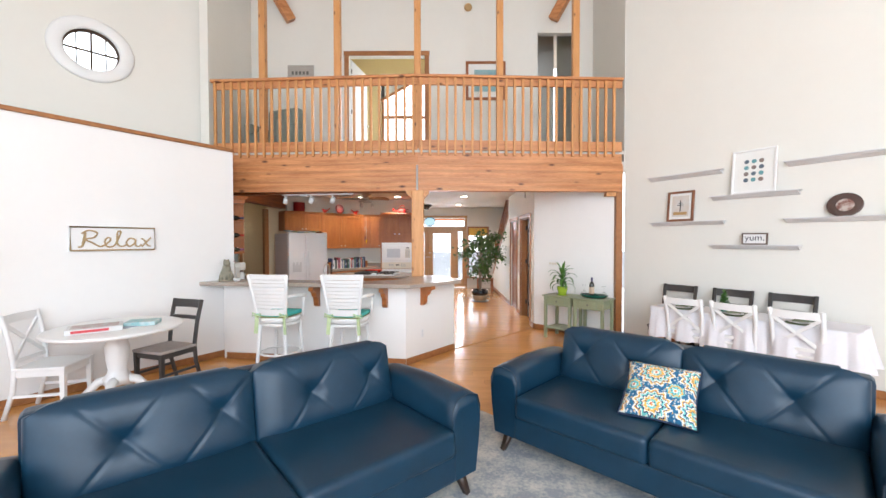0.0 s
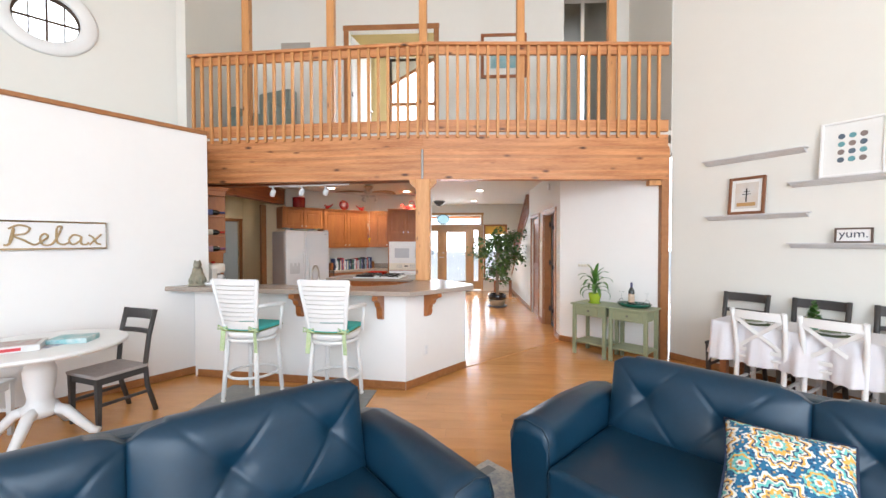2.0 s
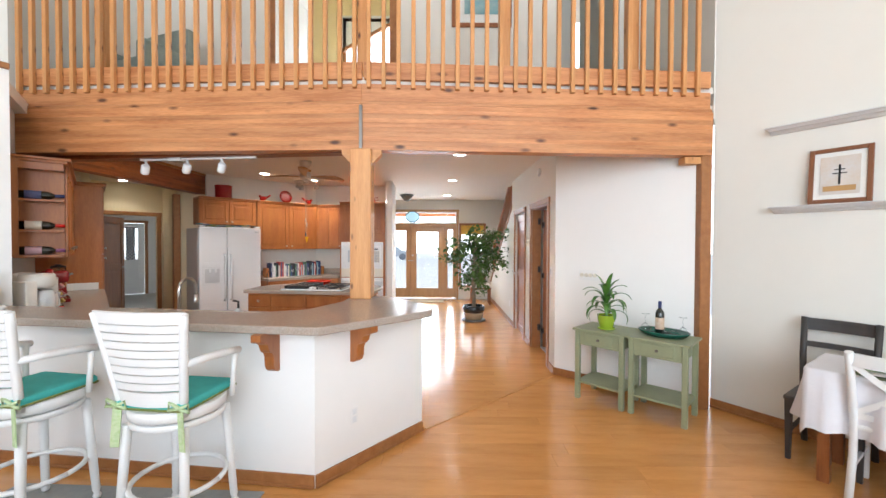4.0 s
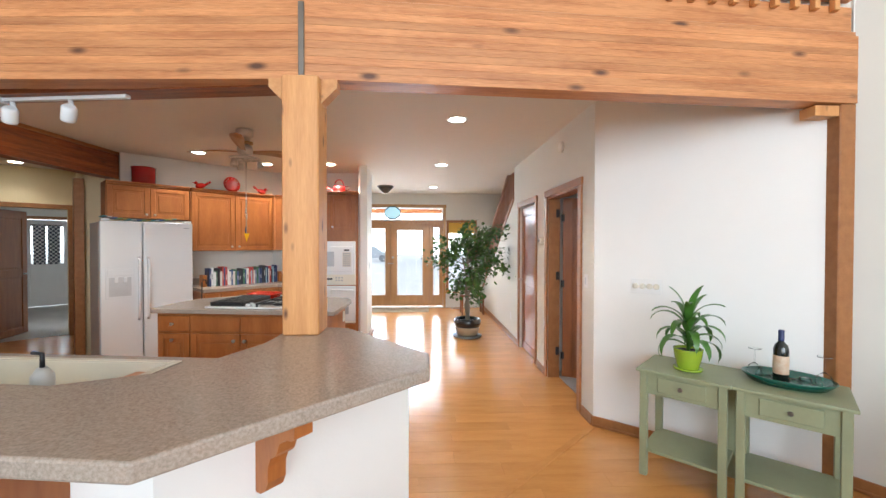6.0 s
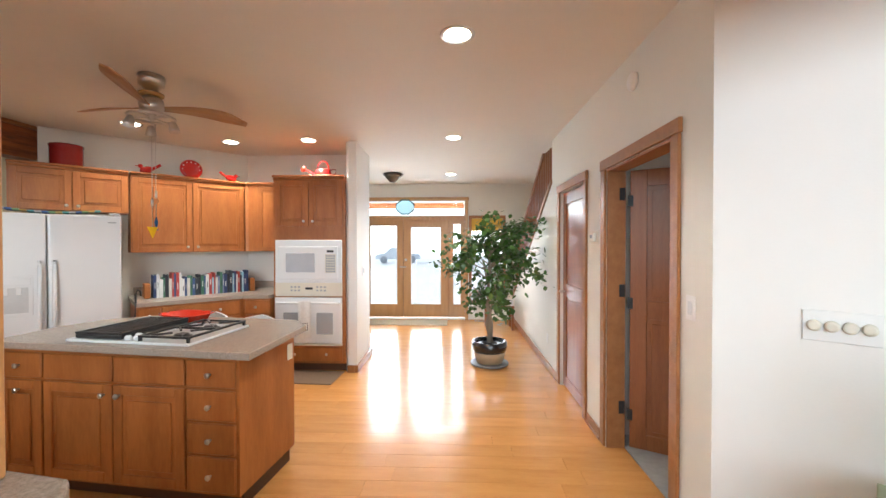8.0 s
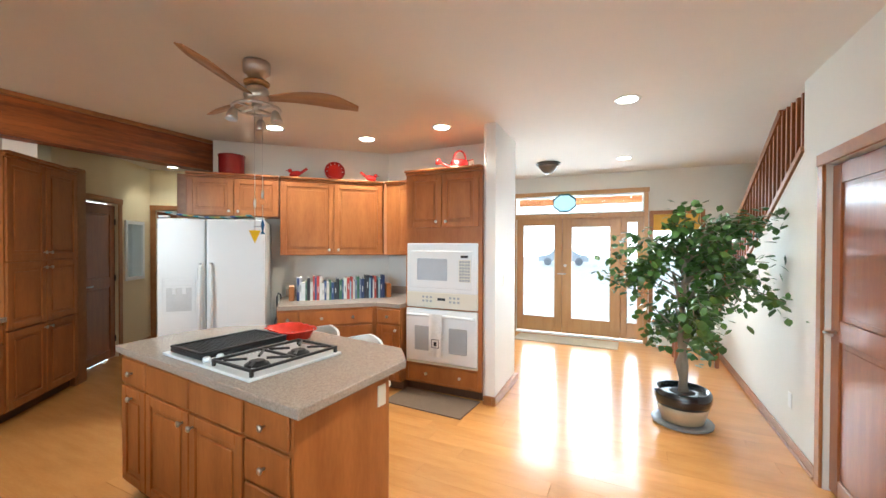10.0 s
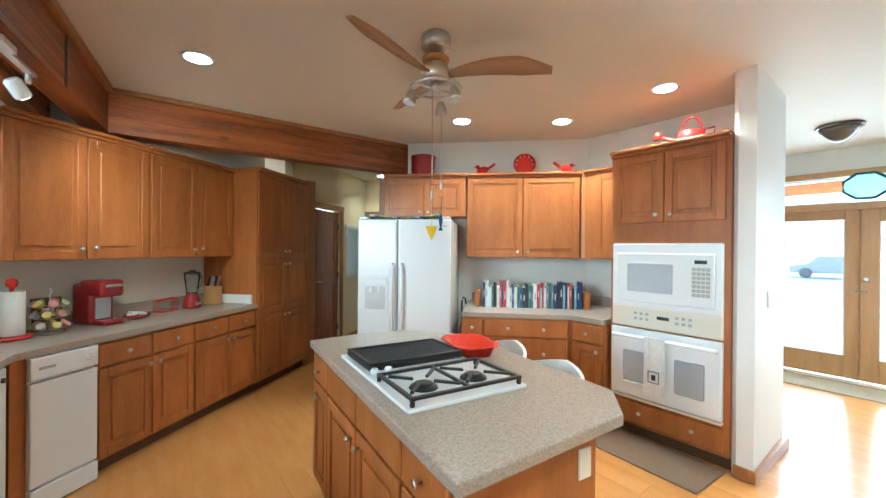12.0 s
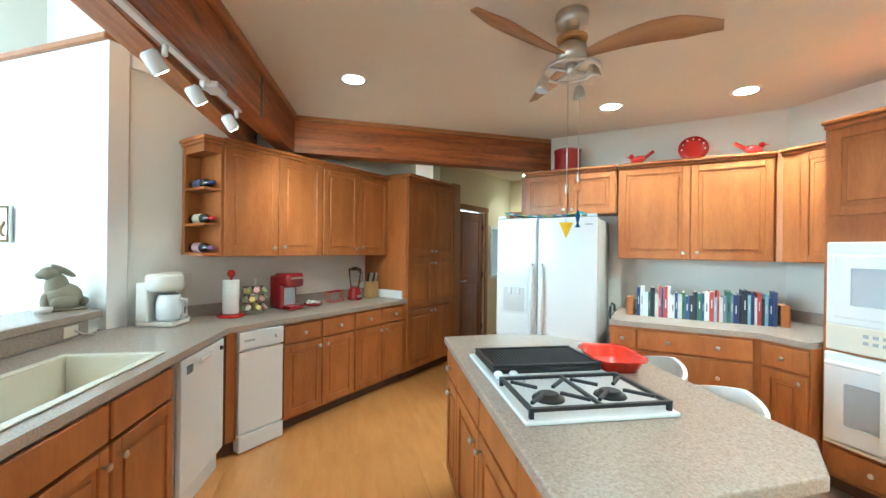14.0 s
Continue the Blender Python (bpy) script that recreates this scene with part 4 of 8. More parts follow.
white_machine(SR @ pose(1.85, 0, 0), 0.57, "dishwasher", "white dishwasher built in under the counter", True)
KR = run(kit(0, 0.03), kit(1, 0.03))
white_machine(KR @ pose(0.07, 0, 0), 0.36, "trash_compactor", "white trash compactor built in under the counter", False)
cc = thing("corner_cabinet", KR @ pose(0, 0, 0), "narrow blind maple cabinet in the counter corner", "cabinet")
part("body", boxes((0.0, 0.0, 0.1, 0.075, 0.05, 0.868)), CAB, cc)
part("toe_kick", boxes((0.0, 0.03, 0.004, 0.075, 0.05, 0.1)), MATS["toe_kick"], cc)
for k in range(2):
    w = 0.765
    cabinet("base_cabinet", KR @ pose(0.432 + w * k, 0, 0), w, 0.1, 0.868, 0.58,
            [(0.012, 0.70, w / 2 - 0.006, 0.85, [(w / 4, 0.775)], "drawer"), (w / 2 + 0.006, 0.70, w - 0.012, 0.85, [(w * 3 / 4, 0.775)], "drawer"),
             (0.012, 0.12, w / 2 - 0.004, 0.685, [(w / 2 - 0.04, 0.64)], "door"), (w / 2 + 0.004, 0.12, w - 0.012, 0.685, [(w / 2 + 0.04, 0.64)], "door")],
            "maple base cabinet with two drawers and two doors", group="west base cabinets")
KU = run(kit(0, 0.305), kit(1, 0.305))
for k in range(2):
    w = 0.93
    cabinet("wall_cabinet", KU @ pose(0.105 + w * k, 0, 0), w, 1.39, 2.23, 0.325,
            [(0.012, 1.395, w / 2 - 0.004, 2.225, [(w / 2 - 0.045, 1.46)], "door"), (w / 2 + 0.004, 1.395, w - 0.012, 2.225, [(w / 2 + 0.045, 1.47)], "door")],
            "maple wall cabinet with two raised panel doors", toe=False, crown=True, group="west wall cabinets")
sh = thing("wine_shelf", KU @ pose(-0.025, 0, 0) @ Matrix.Diagonal((0.52, 1, 1, 1)), "open maple end shelf holding wine bottles", "shelf")
part("back_panel", boxes((0.0, 0.30, 1.40, 0.249, 0.325, 2.22)), CAB, sh)
part("side_panel", boxes((0.232, 0.0, 1.40, 0.249, 0.30, 2.22)), CAB, sh)
part("crown", boxes((-0.03, -0.025, 2.22, 0.25, 0.325, 2.245), (-0.055, -0.05, 2.245, 0.25, 0.325, 2.27), bev=0.006), CAB, sh)
part("face_strip", boxes((-0.004, 0.28, 1.40, 0.03, 0.325, 2.22)), CAB, sh)
part("valance", boxes((0.0, 0.0, 2.16, 0.232, 0.30, 2.22)), CAB, sh)
for z in (1.40, 1.62, 1.885):
    part("shelf_board", boxes((0.0, 0.005, z, 0.232, 0.30, z + 0.018)), CAB, sh)


def wine(m, cap, label, stripe=None, kind="wine bottle"):
    t = thing("wine_bottle", m, label, kind)
    dk = mat("dark_bottle_glass", (0.012, 0.015, 0.012), 0.08, vary=0.05, coat=0.5)
    part("bottle", lathe([(0.03, 0), (0.037, 0.006), (0.037, 0.19), (0.03, 0.215), (0.014, 0.235), (0.0135, 0.3)], 18), dk, t)
    part("label", lathe([(0.0376, 0.05), (0.0378, 0.055), (0.0378, 0.15), (0.0376, 0.155)], 18), stripe or mat("cream_label", (0.75, 0.70, 0.58), 0.7), t)
    part("capsule", lathe([(0.0145, 0.24), (0.0148, 0.245), (0.0148, 0.3), (0.01, 0.303)], 14), cap, t)
    return t


CAPS = [mat("navy_capsule", (0.02, 0.03, 0.12), 0.35), RED, mat("plum_capsule", (0.25, 0.08, 0.2), 0.35)]
LABS = [mat("blue_label", (0.1, 0.12, 0.25), 0.6), mat("cream_label", (0.75, 0.70, 0.58), 0.7), mat("pink_label", (0.6, 0.4, 0.45), 0.6)]
for z, c, l in zip((1.903, 1.638, 1.418), CAPS, LABS):
    wine(KU @ pose(0.045, 0.30, z + 0.038, 90, 0, 0), c, "dark wine bottle lying on the end shelf", l)
# pantry
w = 0.97
cabinet("pantry_cabinet", KR @ pose(1.967, -0.01, 0), w, 0.1, 2.25, 0.62,
        [(x0, a, x1, b, [(kx, kz)], "door") for x0, x1, kx in ((0.012, w / 2 - 0.004, w / 2 - 0.04), (w / 2 + 0.004, w - 0.012, w / 2 + 0.04)) for a, b, kz in ((0.12, 0.775, 0.735), (0.79, 1.36, 1.30), (1.375, 2.24, 1.44))],
        "tall maple pantry cabinet with six doors", crown=True)
setting("trim_passage", boxes((0, 0, 0, 0.16, 0.12, 2.335), (-0.03, 0.01, 0.0, -0.004, 0.06, 2.3), bev=0.004), TRIM, "stained casing at the pantry's end", "trim", run(kit(2.97, 0.02), kit(3.97, 0.02)))

# counters
ct = thing("kitchen_counter", pose(0, 0, 0), "speckled laminate kitchen counter along bar and west wall", "countertop")
# the bar run in its own axes: x from the corner to the post, y from the front edge back
BR_M = pose(-2.28, 7.40, 0, 0, 0, angle((-2.26, 7.37), (0.20, 7.07)))
for row in ((0, -0.78, 0.87, 0.66, 0, 0.91), (1.86, -0.78, 0.87, 2.42, 0, 0.91), (0.66, -0.09, 0.87, 1.86, 0, 0.91), (0.66, -0.78, 0.87, 1.86, -0.53, 0.91)):
    part("slab", boxes(row), STONE, ct, m=BR_M)
part("west_slab", prism([kit(0, 0), kit(1.965, 0), kit(1.965, 0.635), kit(-0.55, 0.635), tuple((BR_M @ Vector((0, -0.78, 0)))[:2])], 0.87, 0.91), STONE, ct)
part("splashback", boxes((0.0, 0.615, 0.912, 1.96, 0.635, 1.0)), STONE, ct, m=run(kit(0, 0), kit(1, 0)))
part("end_splash", boxes((1.942, 0.06, 0.912, 1.962, 0.61, 1.0)), APPL, ct, "white upstand against the pantry", m=run(kit(0, 0), kit(1, 0)))
SINKW = mat("cream_sink", (0.78, 0.73, 0.60), 0.25, vary=0.02, coat=0.4)
sk = thing("kitchen_sink", BR_M @ pose(1.26, -0.31, 0), "cream enamel kitchen sink set into the counter", "sink")
part("basin_floor", boxes((-0.60, -0.22, 0.70, 0.60, 0.22, 0.715), bev=0.006, seg=2), SINKW, sk)
for row in ((-0.60, -0.22, 0.715, -0.575, 0.22, 0.912), (0.575, -0.22, 0.715, 0.60, 0.22, 0.912), (-0.575, -0.22, 0.715, 0.575, -0.195, 0.912), (-0.575, 0.195, 0.715, 0.575, 0.22, 0.912)):
    part("basin_side", boxes(row, bev=0.006, seg=2), SINKW, sk)
part("rim", boxes((-0.615, -0.235, 0.911, -0.575, 0.235, 0.918), (0.575, -0.235, 0.911, 0.615, 0.235, 0.918), (-0.575, -0.235, 0.911, 0.575, -0.195, 0.918), (-0.575, 0.195, 0.911, 0.575, 0.235, 0.918), bev=0.003), SINKW, sk)
fa = thing("faucet", BR_M @ pose(1.26, -0.63, 0.91), "brushed nickel gooseneck kitchen faucet", "faucet")
part("base", lathe([(0.03, 0), (0.028, 0.02), (0.017, 0.03), (0.015, 0.12)], 16), NICKEL, fa)
part("spout", tube([(0, 0, 0.1), (0, 0, 0.26)] + [(0, 0.085 - 0.085 * math.cos(radians(a)), 0.26 + 0.085 * math.sin(radians(a))) for a in range(15, 181, 15)] + [(0, 0.172, 0.2)], 0.012, 10), NICKEL, fa)
part("spray_head", lathe([(0.013, 0), (0.02, -0.06), (0.016, -0.07)][::-1], 14, (0, 0.172, 0.21)), NICKEL, fa)
part("lever", tube([(0.02, 0, 0.06), (0.09, 0.0, 0.1)], 0.008), NICKEL, fa)
sb = thing("soap_bottle", BR_M @ pose(1.72, -0.60, 0.912), "grey soap bottle with a black pump by the sink", "soap bottle")
part("bottle", lathe([(0.03, 0), (0.035, 0.01), (0.035, 0.1), (0.015, 0.13)], 16), mat("grey_soap", (0.5, 0.5, 0.48), 0.3), sb)
part("pump", tube([(0, 0, 0.13), (0, 0, 0.18), (-0.04, 0, 0.185)], 0.008), BLACK, sb)

# north run: fridge, book counter, oven
FP, FQ = (-2.785, 9.605), (-2.15, 10.24)
fr = thing("refrigerator", run(FP, FQ), "white side by side refrigerator with an ice dispenser", "refrigerator")
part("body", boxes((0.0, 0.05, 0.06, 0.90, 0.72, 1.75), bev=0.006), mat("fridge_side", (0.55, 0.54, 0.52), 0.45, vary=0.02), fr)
left = part("door", boxes((0.0, -0.03, 0.08, 0.385, 0.045, 1.76), bev=0.02, seg=3), APPL, fr)
right = part("door", boxes((0.393, -0.03, 0.08, 0.90, 0.045, 1.76), bev=0.02, seg=3), APPL, fr)
for d, hx in ((left, 0.345), (right, 0.435)):
    part("handle", tube([(hx, -0.03, 0.62), (hx, -0.07, 0.66), (hx, -0.075, 0.95), (hx, -0.07, 1.3), (hx, -0.03, 1.34)], 0.015, 10), APPL, d, "white bar handle")
part("dispenser", boxes((0.045, -0.036, 0.88, 0.305, -0.031, 1.22), (0.06, -0.042, 1.14, 0.29, -0.0362, 1.2), bev=0.003), APPL, left, "white dispenser surround")
part("dispenser_well", boxes((0.075, -0.0385, 0.905, 0.275, -0.0365, 1.12)), mat("dispenser_grey", (0.62, 0.64, 0.66), 0.35), left, "grey recessed dispenser well")
for sx in (0.12, 0.2):
    part("spout", boxes((sx, -0.05, 1.06, sx + 0.035, -0.039, 1.12), bev=0.004), APPL, left)
part("base_grille", boxes((0.0, -0.01, 0.012, 0.9, 0.04, 0.055), *[(0.03 + 0.05 * i, -0.014, 0.02, 0.06 + 0.05 * i, -0.0105, 0.048) for i in range(17)]), mat("grille_grey", (0.35, 0.36, 0.37), 0.5), fr)
for sx in (0.01, 0.81):
    part("hinge_cover", boxes((sx, -0.02, 1.762, sx + 0.08, 0.04, 1.785), bev=0.004), APPL, fr)
part("logo_bar", boxes((0.8, -0.032, 1.69, 0.86, -0.0305, 1.7)), APPL_GREY, fr)
# striped tray on the fridge
tr = thing("striped_tray", run(FP, FQ) @ pose(0.42, 0.2, 1.75), "long tray with multicoloured stripes on the refrigerator", "tray")
cols = [mat("stripe_%s" % n, c, 0.5) for n, c in (("teal", (0.08, 0.35, 0.38)), ("white", (0.7, 0.7, 0.68)), ("blue", (0.06, 0.14, 0.4)), ("green", (0.2, 0.4, 0.15)), ("ochre", (0.6, 0.4, 0.08)))]
for i in range(16):
    x = -0.36 + 0.045 * i
    zz = 0.012 + 0.035 * (abs(x) / 0.36) ** 2
    part("stripe", bar((x, -0.13, zz + 0.02), (x, 0.13, zz + 0.02), 0.042, 0.012), cols[i % 5], tr)

BP, BQ = (-2.02, 10.26), (-1.335, 10.945)
BR = run(BP, BQ) @ pose(0, 0.02, 0)
w0 = 0.2
cabinet("base_cabinet", BR @ pose(0.0, 0, 0), w0, 0.1, 0.868, 0.58, [(0.01, 0.70, w0 - 0.005, 0.85, [(0.1, 0.775)], "drawer"), (0.01, 0.12, w0 - 0.005, 0.685, [(0.04, 0.64)], "door")], "narrow maple base cabinet beside the refrigerator")
w1 = 0.75
cabinet("base_cabinet", BR @ pose(w0, 0, 0), w1, 0.1, 0.868, 0.58, [(0.008, 0.70, w1 - 0.01, 0.85, [(0.22, 0.775), (0.53, 0.775)], "drawer"), (0.008, 0.42, w1 - 0.01, 0.685, [(0.22, 0.56), (0.53, 0.56)], "drawer"), (0.008, 0.12, w1 - 0.01, 0.405, [(0.22, 0.28), (0.53, 0.28)], "drawer")], "maple base cabinet with three wide drawers")
cabinet("base_cabinet", pose(-1.345, 10.965, 0), 0.312, 0.1, 0.868, 0.58, [(0.03, 0.70, 0.302, 0.85, [(0.165, 0.775)], "drawer"), (0.03, 0.12, 0.302, 0.685, [(0.265, 0.64)], "door")], "maple base cabinet beside the oven")
fl = thing("corner_cabinet", pose(0, 0, 0), "narrow blind maple cabinet beside the oven counter", "cabinet")
part("body", prism([(-1.375, 10.93), (-1.345, 10.967), (-1.34, 10.985), (-1.34, 11.2), (-1.6, 11.15), (-1.42, 10.93)], 0.004, 0.868), CAB, fl)
bc = thing("kitchen_counter", pose(0, 0, 0), "speckled laminate counter carrying a row of books", "countertop")
part("slab", prism([BP, BQ, (-1.035, 10.945), (-1.035, 11.745), (-1.70, 11.745), (-2.60, 10.84)], 0.87, 0.91), STONE, bc)
part("splashback", boxes((-1.66, 11.725, 0.912, -1.035, 11.747, 1.0)), STONE, bc)
part("splashback", boxes((0.05, 0.795, 0.912, 1.1, 0.815, 1.0)), STONE, bc, m=run(BP, BQ))
# wall cabinets on the fridge wall
cabinet("wall_cabinet", run((-3.01, 9.99), (-2.38, 10.62)) @ pose(0, 0.02, 0), 0.885, 1.82, 2.22, 0.33, [(0.012, 1.825, 0.438, 2.215, [(0.4, 1.87)], "door"), (0.446, 1.825, 0.873, 2.215, [(0.486, 1.87)], "door")], "short maple wall cabinet above the refrigerator", toe=False, crown=True, group="north wall cabinets")
cabinet("wall_cabinet", run((-2.38, 10.62), (-1.54, 11.46)) @ pose(0.005, 0.02, 0), 1.14, 1.40, 2.22, 0.33, [(0.012, 1.405, 0.566, 2.215, [(0.52, 1.46)], "door"), (0.574, 1.405, 1.128, 2.215, [(0.62, 1.46)], "door")], "maple wall cabinet with two raised panel doors", toe=False, crown=True, group="north wall cabinets")
cabinet("wall_cabinet", pose(-1.54, 11.46, 0), 0.50, 1.40, 2.22, 0.33, [(0.13, 1.405, 0.465, 2.215, [(0.42, 1.46)], "door")], "narrow maple corner wall cabinet beside the oven", toe=False, crown=True, group="north wall cabinets")
fl2 = thing("corner_wall_cabinet", pose(0, 0, 0), "narrow blind maple wall cabinet in the corner", "cabinet")
part("body", prism([(-1.575, 11.45), (-1.53, 11.472), (-1.42, 11.472), (-1.42, 11.74), (-1.66, 11.74), (-1.76, 11.56)], 1.40, 2.26), CAB, fl2)
ov = cabinet("oven_cabinet", pose(-1.03, 11.06, 0), 0.845, 0.1, 2.24, 0.68, [(0.035, 1.70, 0.418, 2.225, [(0.37, 1.755)], "door"), (0.426, 1.70, 0.815, 2.225, [(0.475, 1.755)], "door"), (0.04, 0.125, 0.81, 0.29, [(0.26, 0.215), (0.63, 0.215)], "drawer")], "tall maple oven cabinet with two upper doors", crown=True)
mw = thing("microwave", pose(-1.03, 11.06, -0.035) @ Matrix.Diagonal((0.96, 1, 1, 1)), "white built in microwave oven", "microwave")
part("case", boxes((0.03, -0.03, 1.075, 0.845, -0.002, 1.575), bev=0.012, seg=2), APPL, mw)
d = part("door", boxes((0.075, -0.048, 1.12, 0.80, -0.031, 1.50), bev=0.01, seg=2), APPL, mw)
part("window", boxes((0.17, -0.053, 1.2, 0.52, -0.0485, 1.42), bev=0.006), mat("tinted_oven_glass", (0.50, 0.54, 0.60), 0.15, vary=0.03), d, "pale tinted glass window")
kp = part("keypad", boxes((0.648, -0.0495, 1.195, 0.778, -0.0482, 1.412)), BISQUE, mw, "pale keypad plate")
for i in range(4):
    for j in range(7):
        part("button", boxes((0.655 + 0.03 * i, -0.0515, 1.2 + 0.03 * j, 0.68 + 0.03 * i, -0.0496, 1.222 + 0.03 * j)), APPL_GREY, kp)
part("display", boxes((0.67, -0.0515, 1.43, 0.75, -0.0485, 1.455)), BLACK, d)
ovn = thing("wall_oven", pose(-1.03, 11.06, -0.02) @ Matrix.Diagonal((0.96, 1, 1, 1)), "white built in wall oven with a towel on its handle", "oven")
part("control_panel", boxes((0.03, -0.03, 0.905, 0.845, -0.002, 1.065), bev=0.01, seg=2), BISQUE, ovn)
part("display", boxes((0.40, -0.034, 0.985, 0.49, -0.031, 1.01)), BLACK, ovn, "dark clock display")
for i in (0, 1, 2, 7, 8, 9):
    for j in range(2):
        part("button", boxes((0.22 + 0.045 * i, -0.034, 0.965 + 0.04 * j, 0.245 + 0.045 * i, -0.031, 0.985 + 0.04 * j)), APPL_GREY, ovn)
d = part("door", boxes((0.03, -0.045, 0.36, 0.845, -0.002, 0.893), bev=0.012, seg=2), APPL, ovn)
for sx in (0.14, 0.54):
    part("window", boxes((sx, -0.049, 0.47, sx + 0.2, -0.0455, 0.72), bev=0.008), APPL_GREY, d, "grey oven window")
part("handle", tube([(0.06, -0.045, 0.825), (0.07, -0.085, 0.835), (0.25, -0.098, 0.84), (0.44, -0.1, 0.84), (0.63, -0.098, 0.84), (0.80, -0.085, 0.835), (0.815, -0.045, 0.825)], 0.014, 10), APPL, d, "white curved bar handle")
part("trim_strip", boxes((0.03, -0.04, 0.335, 0.845, -0.002, 0.355), bev=0.003), BISQUE, ovn)
tl = thing("dish_towel", pose(-1.03 + 0.33, 11.06 - 0.104, 0.84), "white dish towel with a dark crest hanging on the oven handle", "towel")
bm = bmesh.new()
prev = None
for i in range(9):
    x = 0.15 * i / 8
    yy = 0.004 * math.sin(i * 1.1)
    cur = [bm.verts.new((x, yy - 0.012, z)) for z in (0.0, -0.2, -0.42)] + [bm.verts.new((x, yy - 0.006, z)) for z in (-0.42, -0.2, 0.0)]
    if prev:
        for k in range(6):
            bm.faces.new((prev[k], prev[(k + 1) % 6], cur[(k + 1) % 6], cur[k]))
    prev = cur
part("cloth", bm, mat("white_cotton", (0.8, 0.8, 0.79), 0.9, scale=40, bump=0.3), tl)
part("crest", boxes((0.035, -0.022, -0.33, 0.115, -0.0185, -0.325), (0.035, -0.022, -0.25, 0.115, -0.0185, -0.245), (0.035, -0.022, -0.325, 0.04, -0.0185, -0.25), (0.11, -0.022, -0.325, 0.115, -0.0185, -0.25), (0.06, -0.022, -0.31, 0.09, -0.0185, -0.27)), BLACK, tl, "small dark printed crest")

# island
ITOP = [(-1.75, 8.63), (-0.03, 8.60), (-0.085, 9.33), (-0.255, 9.51), (-1.30, 9.56), (-1.50, 9.52), (-1.72, 9.32), (-1.79, 9.05)]
ISL_M = pose(0.01, 8.555, 0, 0, 0, -6.2) @ Matrix.Translation((0.03, -8.60, 0))
isl = thing("kitchen_island", ISL_M, "maple kitchen island with a speckled laminate top", "island")
part("worktop", prism(ITOP, 0.87, 0.912, 0.006, 2), STONE, isl, "speckled grey brown laminate top")
bx0, bx1, by0, by1 = -1.70, -0.13, 8.66, 9.24
part("body", boxes((bx0, by0, 0.10, bx1, by1, 0.868)), CAB, isl)
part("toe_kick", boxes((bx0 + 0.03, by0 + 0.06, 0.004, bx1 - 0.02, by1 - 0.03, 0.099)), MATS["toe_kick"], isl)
IM = pose(bx0, by0, 0)
hold = part("front_frame", boxes((0, -0.002, 0.1, bx1 - bx0, -0.0005, 0.868)), CAB, isl, m=IM)
for x0, x1, kx in ((0.015, 0.31, 0.27), (0.325, 0.785, 0.74), (0.795, 1.245, 0.84)):
    front(hold, x0, 0.70, x1, 0.85, [((x0 + x1) / 2, 0.775)] if x0 < 0.1 else [], "drawer")
    front(hold, x0, 0.12, x1, 0.685, [(kx if x0 > 0.1 else 0.16, 0.63)], "door")
for z0, z1 in ((0.70, 0.85), (0.515, 0.685), (0.33, 0.50), (0.12, 0.315)):
    front(hold, 1.26, z0, 1.555, z1, [(1.41, (z0 + z1) / 2)], "drawer")
part("outlet", boxes((bx1 + 0.0005, 9.15, 0.71, bx1 + 0.007, 9.21, 0.815), bev=0.002), BISQUE, isl, "cream outlet plate")
ck = thing("cooktop", ISL_M @ pose(-0.03, -0.02, 0.912), "white gas cooktop with a black griddle and two burners", "cooktop")
part("plate", prism([(-1.24, 8.70), (-0.42, 8.69), (-0.42, 9.24), (-1.24, 9.25)], 0.0005, 0.016, 0.005), APPL, ck)
part("griddle", boxes((-1.20, 8.72, 0.017, -0.88, 9.23, 0.045), bev=0.008), BLACK, ck, "black cast iron griddle")
part("griddle_rim", boxes((-1.20, 8.72, 0.043, -1.18, 9.23, 0.056), (-0.90, 8.72, 0.043, -0.88, 9.23, 0.056), (-1.18, 8.72, 0.043, -0.90, 8.74, 0.056), (-1.18, 9.21, 0.043, -0.90, 9.23, 0.056), bev=0.004), BLACK, ck)
part("griddle_ribs", boxes(*[(-1.175, 8.748 + 0.0165 * i, 0.045, -0.905, 8.755 + 0.0165 * i, 0.051) for i in range(28)]), BLACK, ck)
part("vent_slots", boxes(*[(-0.85, 8.9 + 0.022 * i, 0.0165, -0.79, 8.911 + 0.022 * i, 0.021) for i in range(14)]), APPL, ck)
for kx, ky in ((-0.85, 8.735), (-0.80, 8.745), (-0.845, 8.80), (-0.79, 8.81)):
    part("control_knob", lathe([(0.02, 0.0165), (0.019, 0.035), (0.012, 0.042)], 14, (kx, ky, 0)), APPL, ck, "white control knob")
bm = boxes((-0.76, 8.71, 0.038, -0.745, 9.22, 0.05), (-0.45, 8.71, 0.038, -0.435, 9.22, 0.05), (-0.745, 8.71, 0.038, -0.45, 8.725, 0.05), (-0.745, 9.205, 0.038, -0.45, 9.22, 0.05), (-0.745, 8.96, 0.038, -0.45, 8.972, 0.05))
for cy in (8.845, 9.09):
    for a in range(4):
        v = Vector((math.cos(radians(45 + 90 * a)), math.sin(radians(45 + 90 * a)), 0))
        c = Vector((-0.597, cy, 0.047))
        bar(c + v * 0.045, c + v * 0.15, 0.011, 0.011, bm)
for fx in (-0.752, -0.442):
    for fy in (8.717, 9.212):
        box(bm, fx - 0.007, fy - 0.007, 0.016, fx + 0.007, fy + 0.007, 0.04)
part("grate", bm, BLACK, ck, "black iron burner grate")
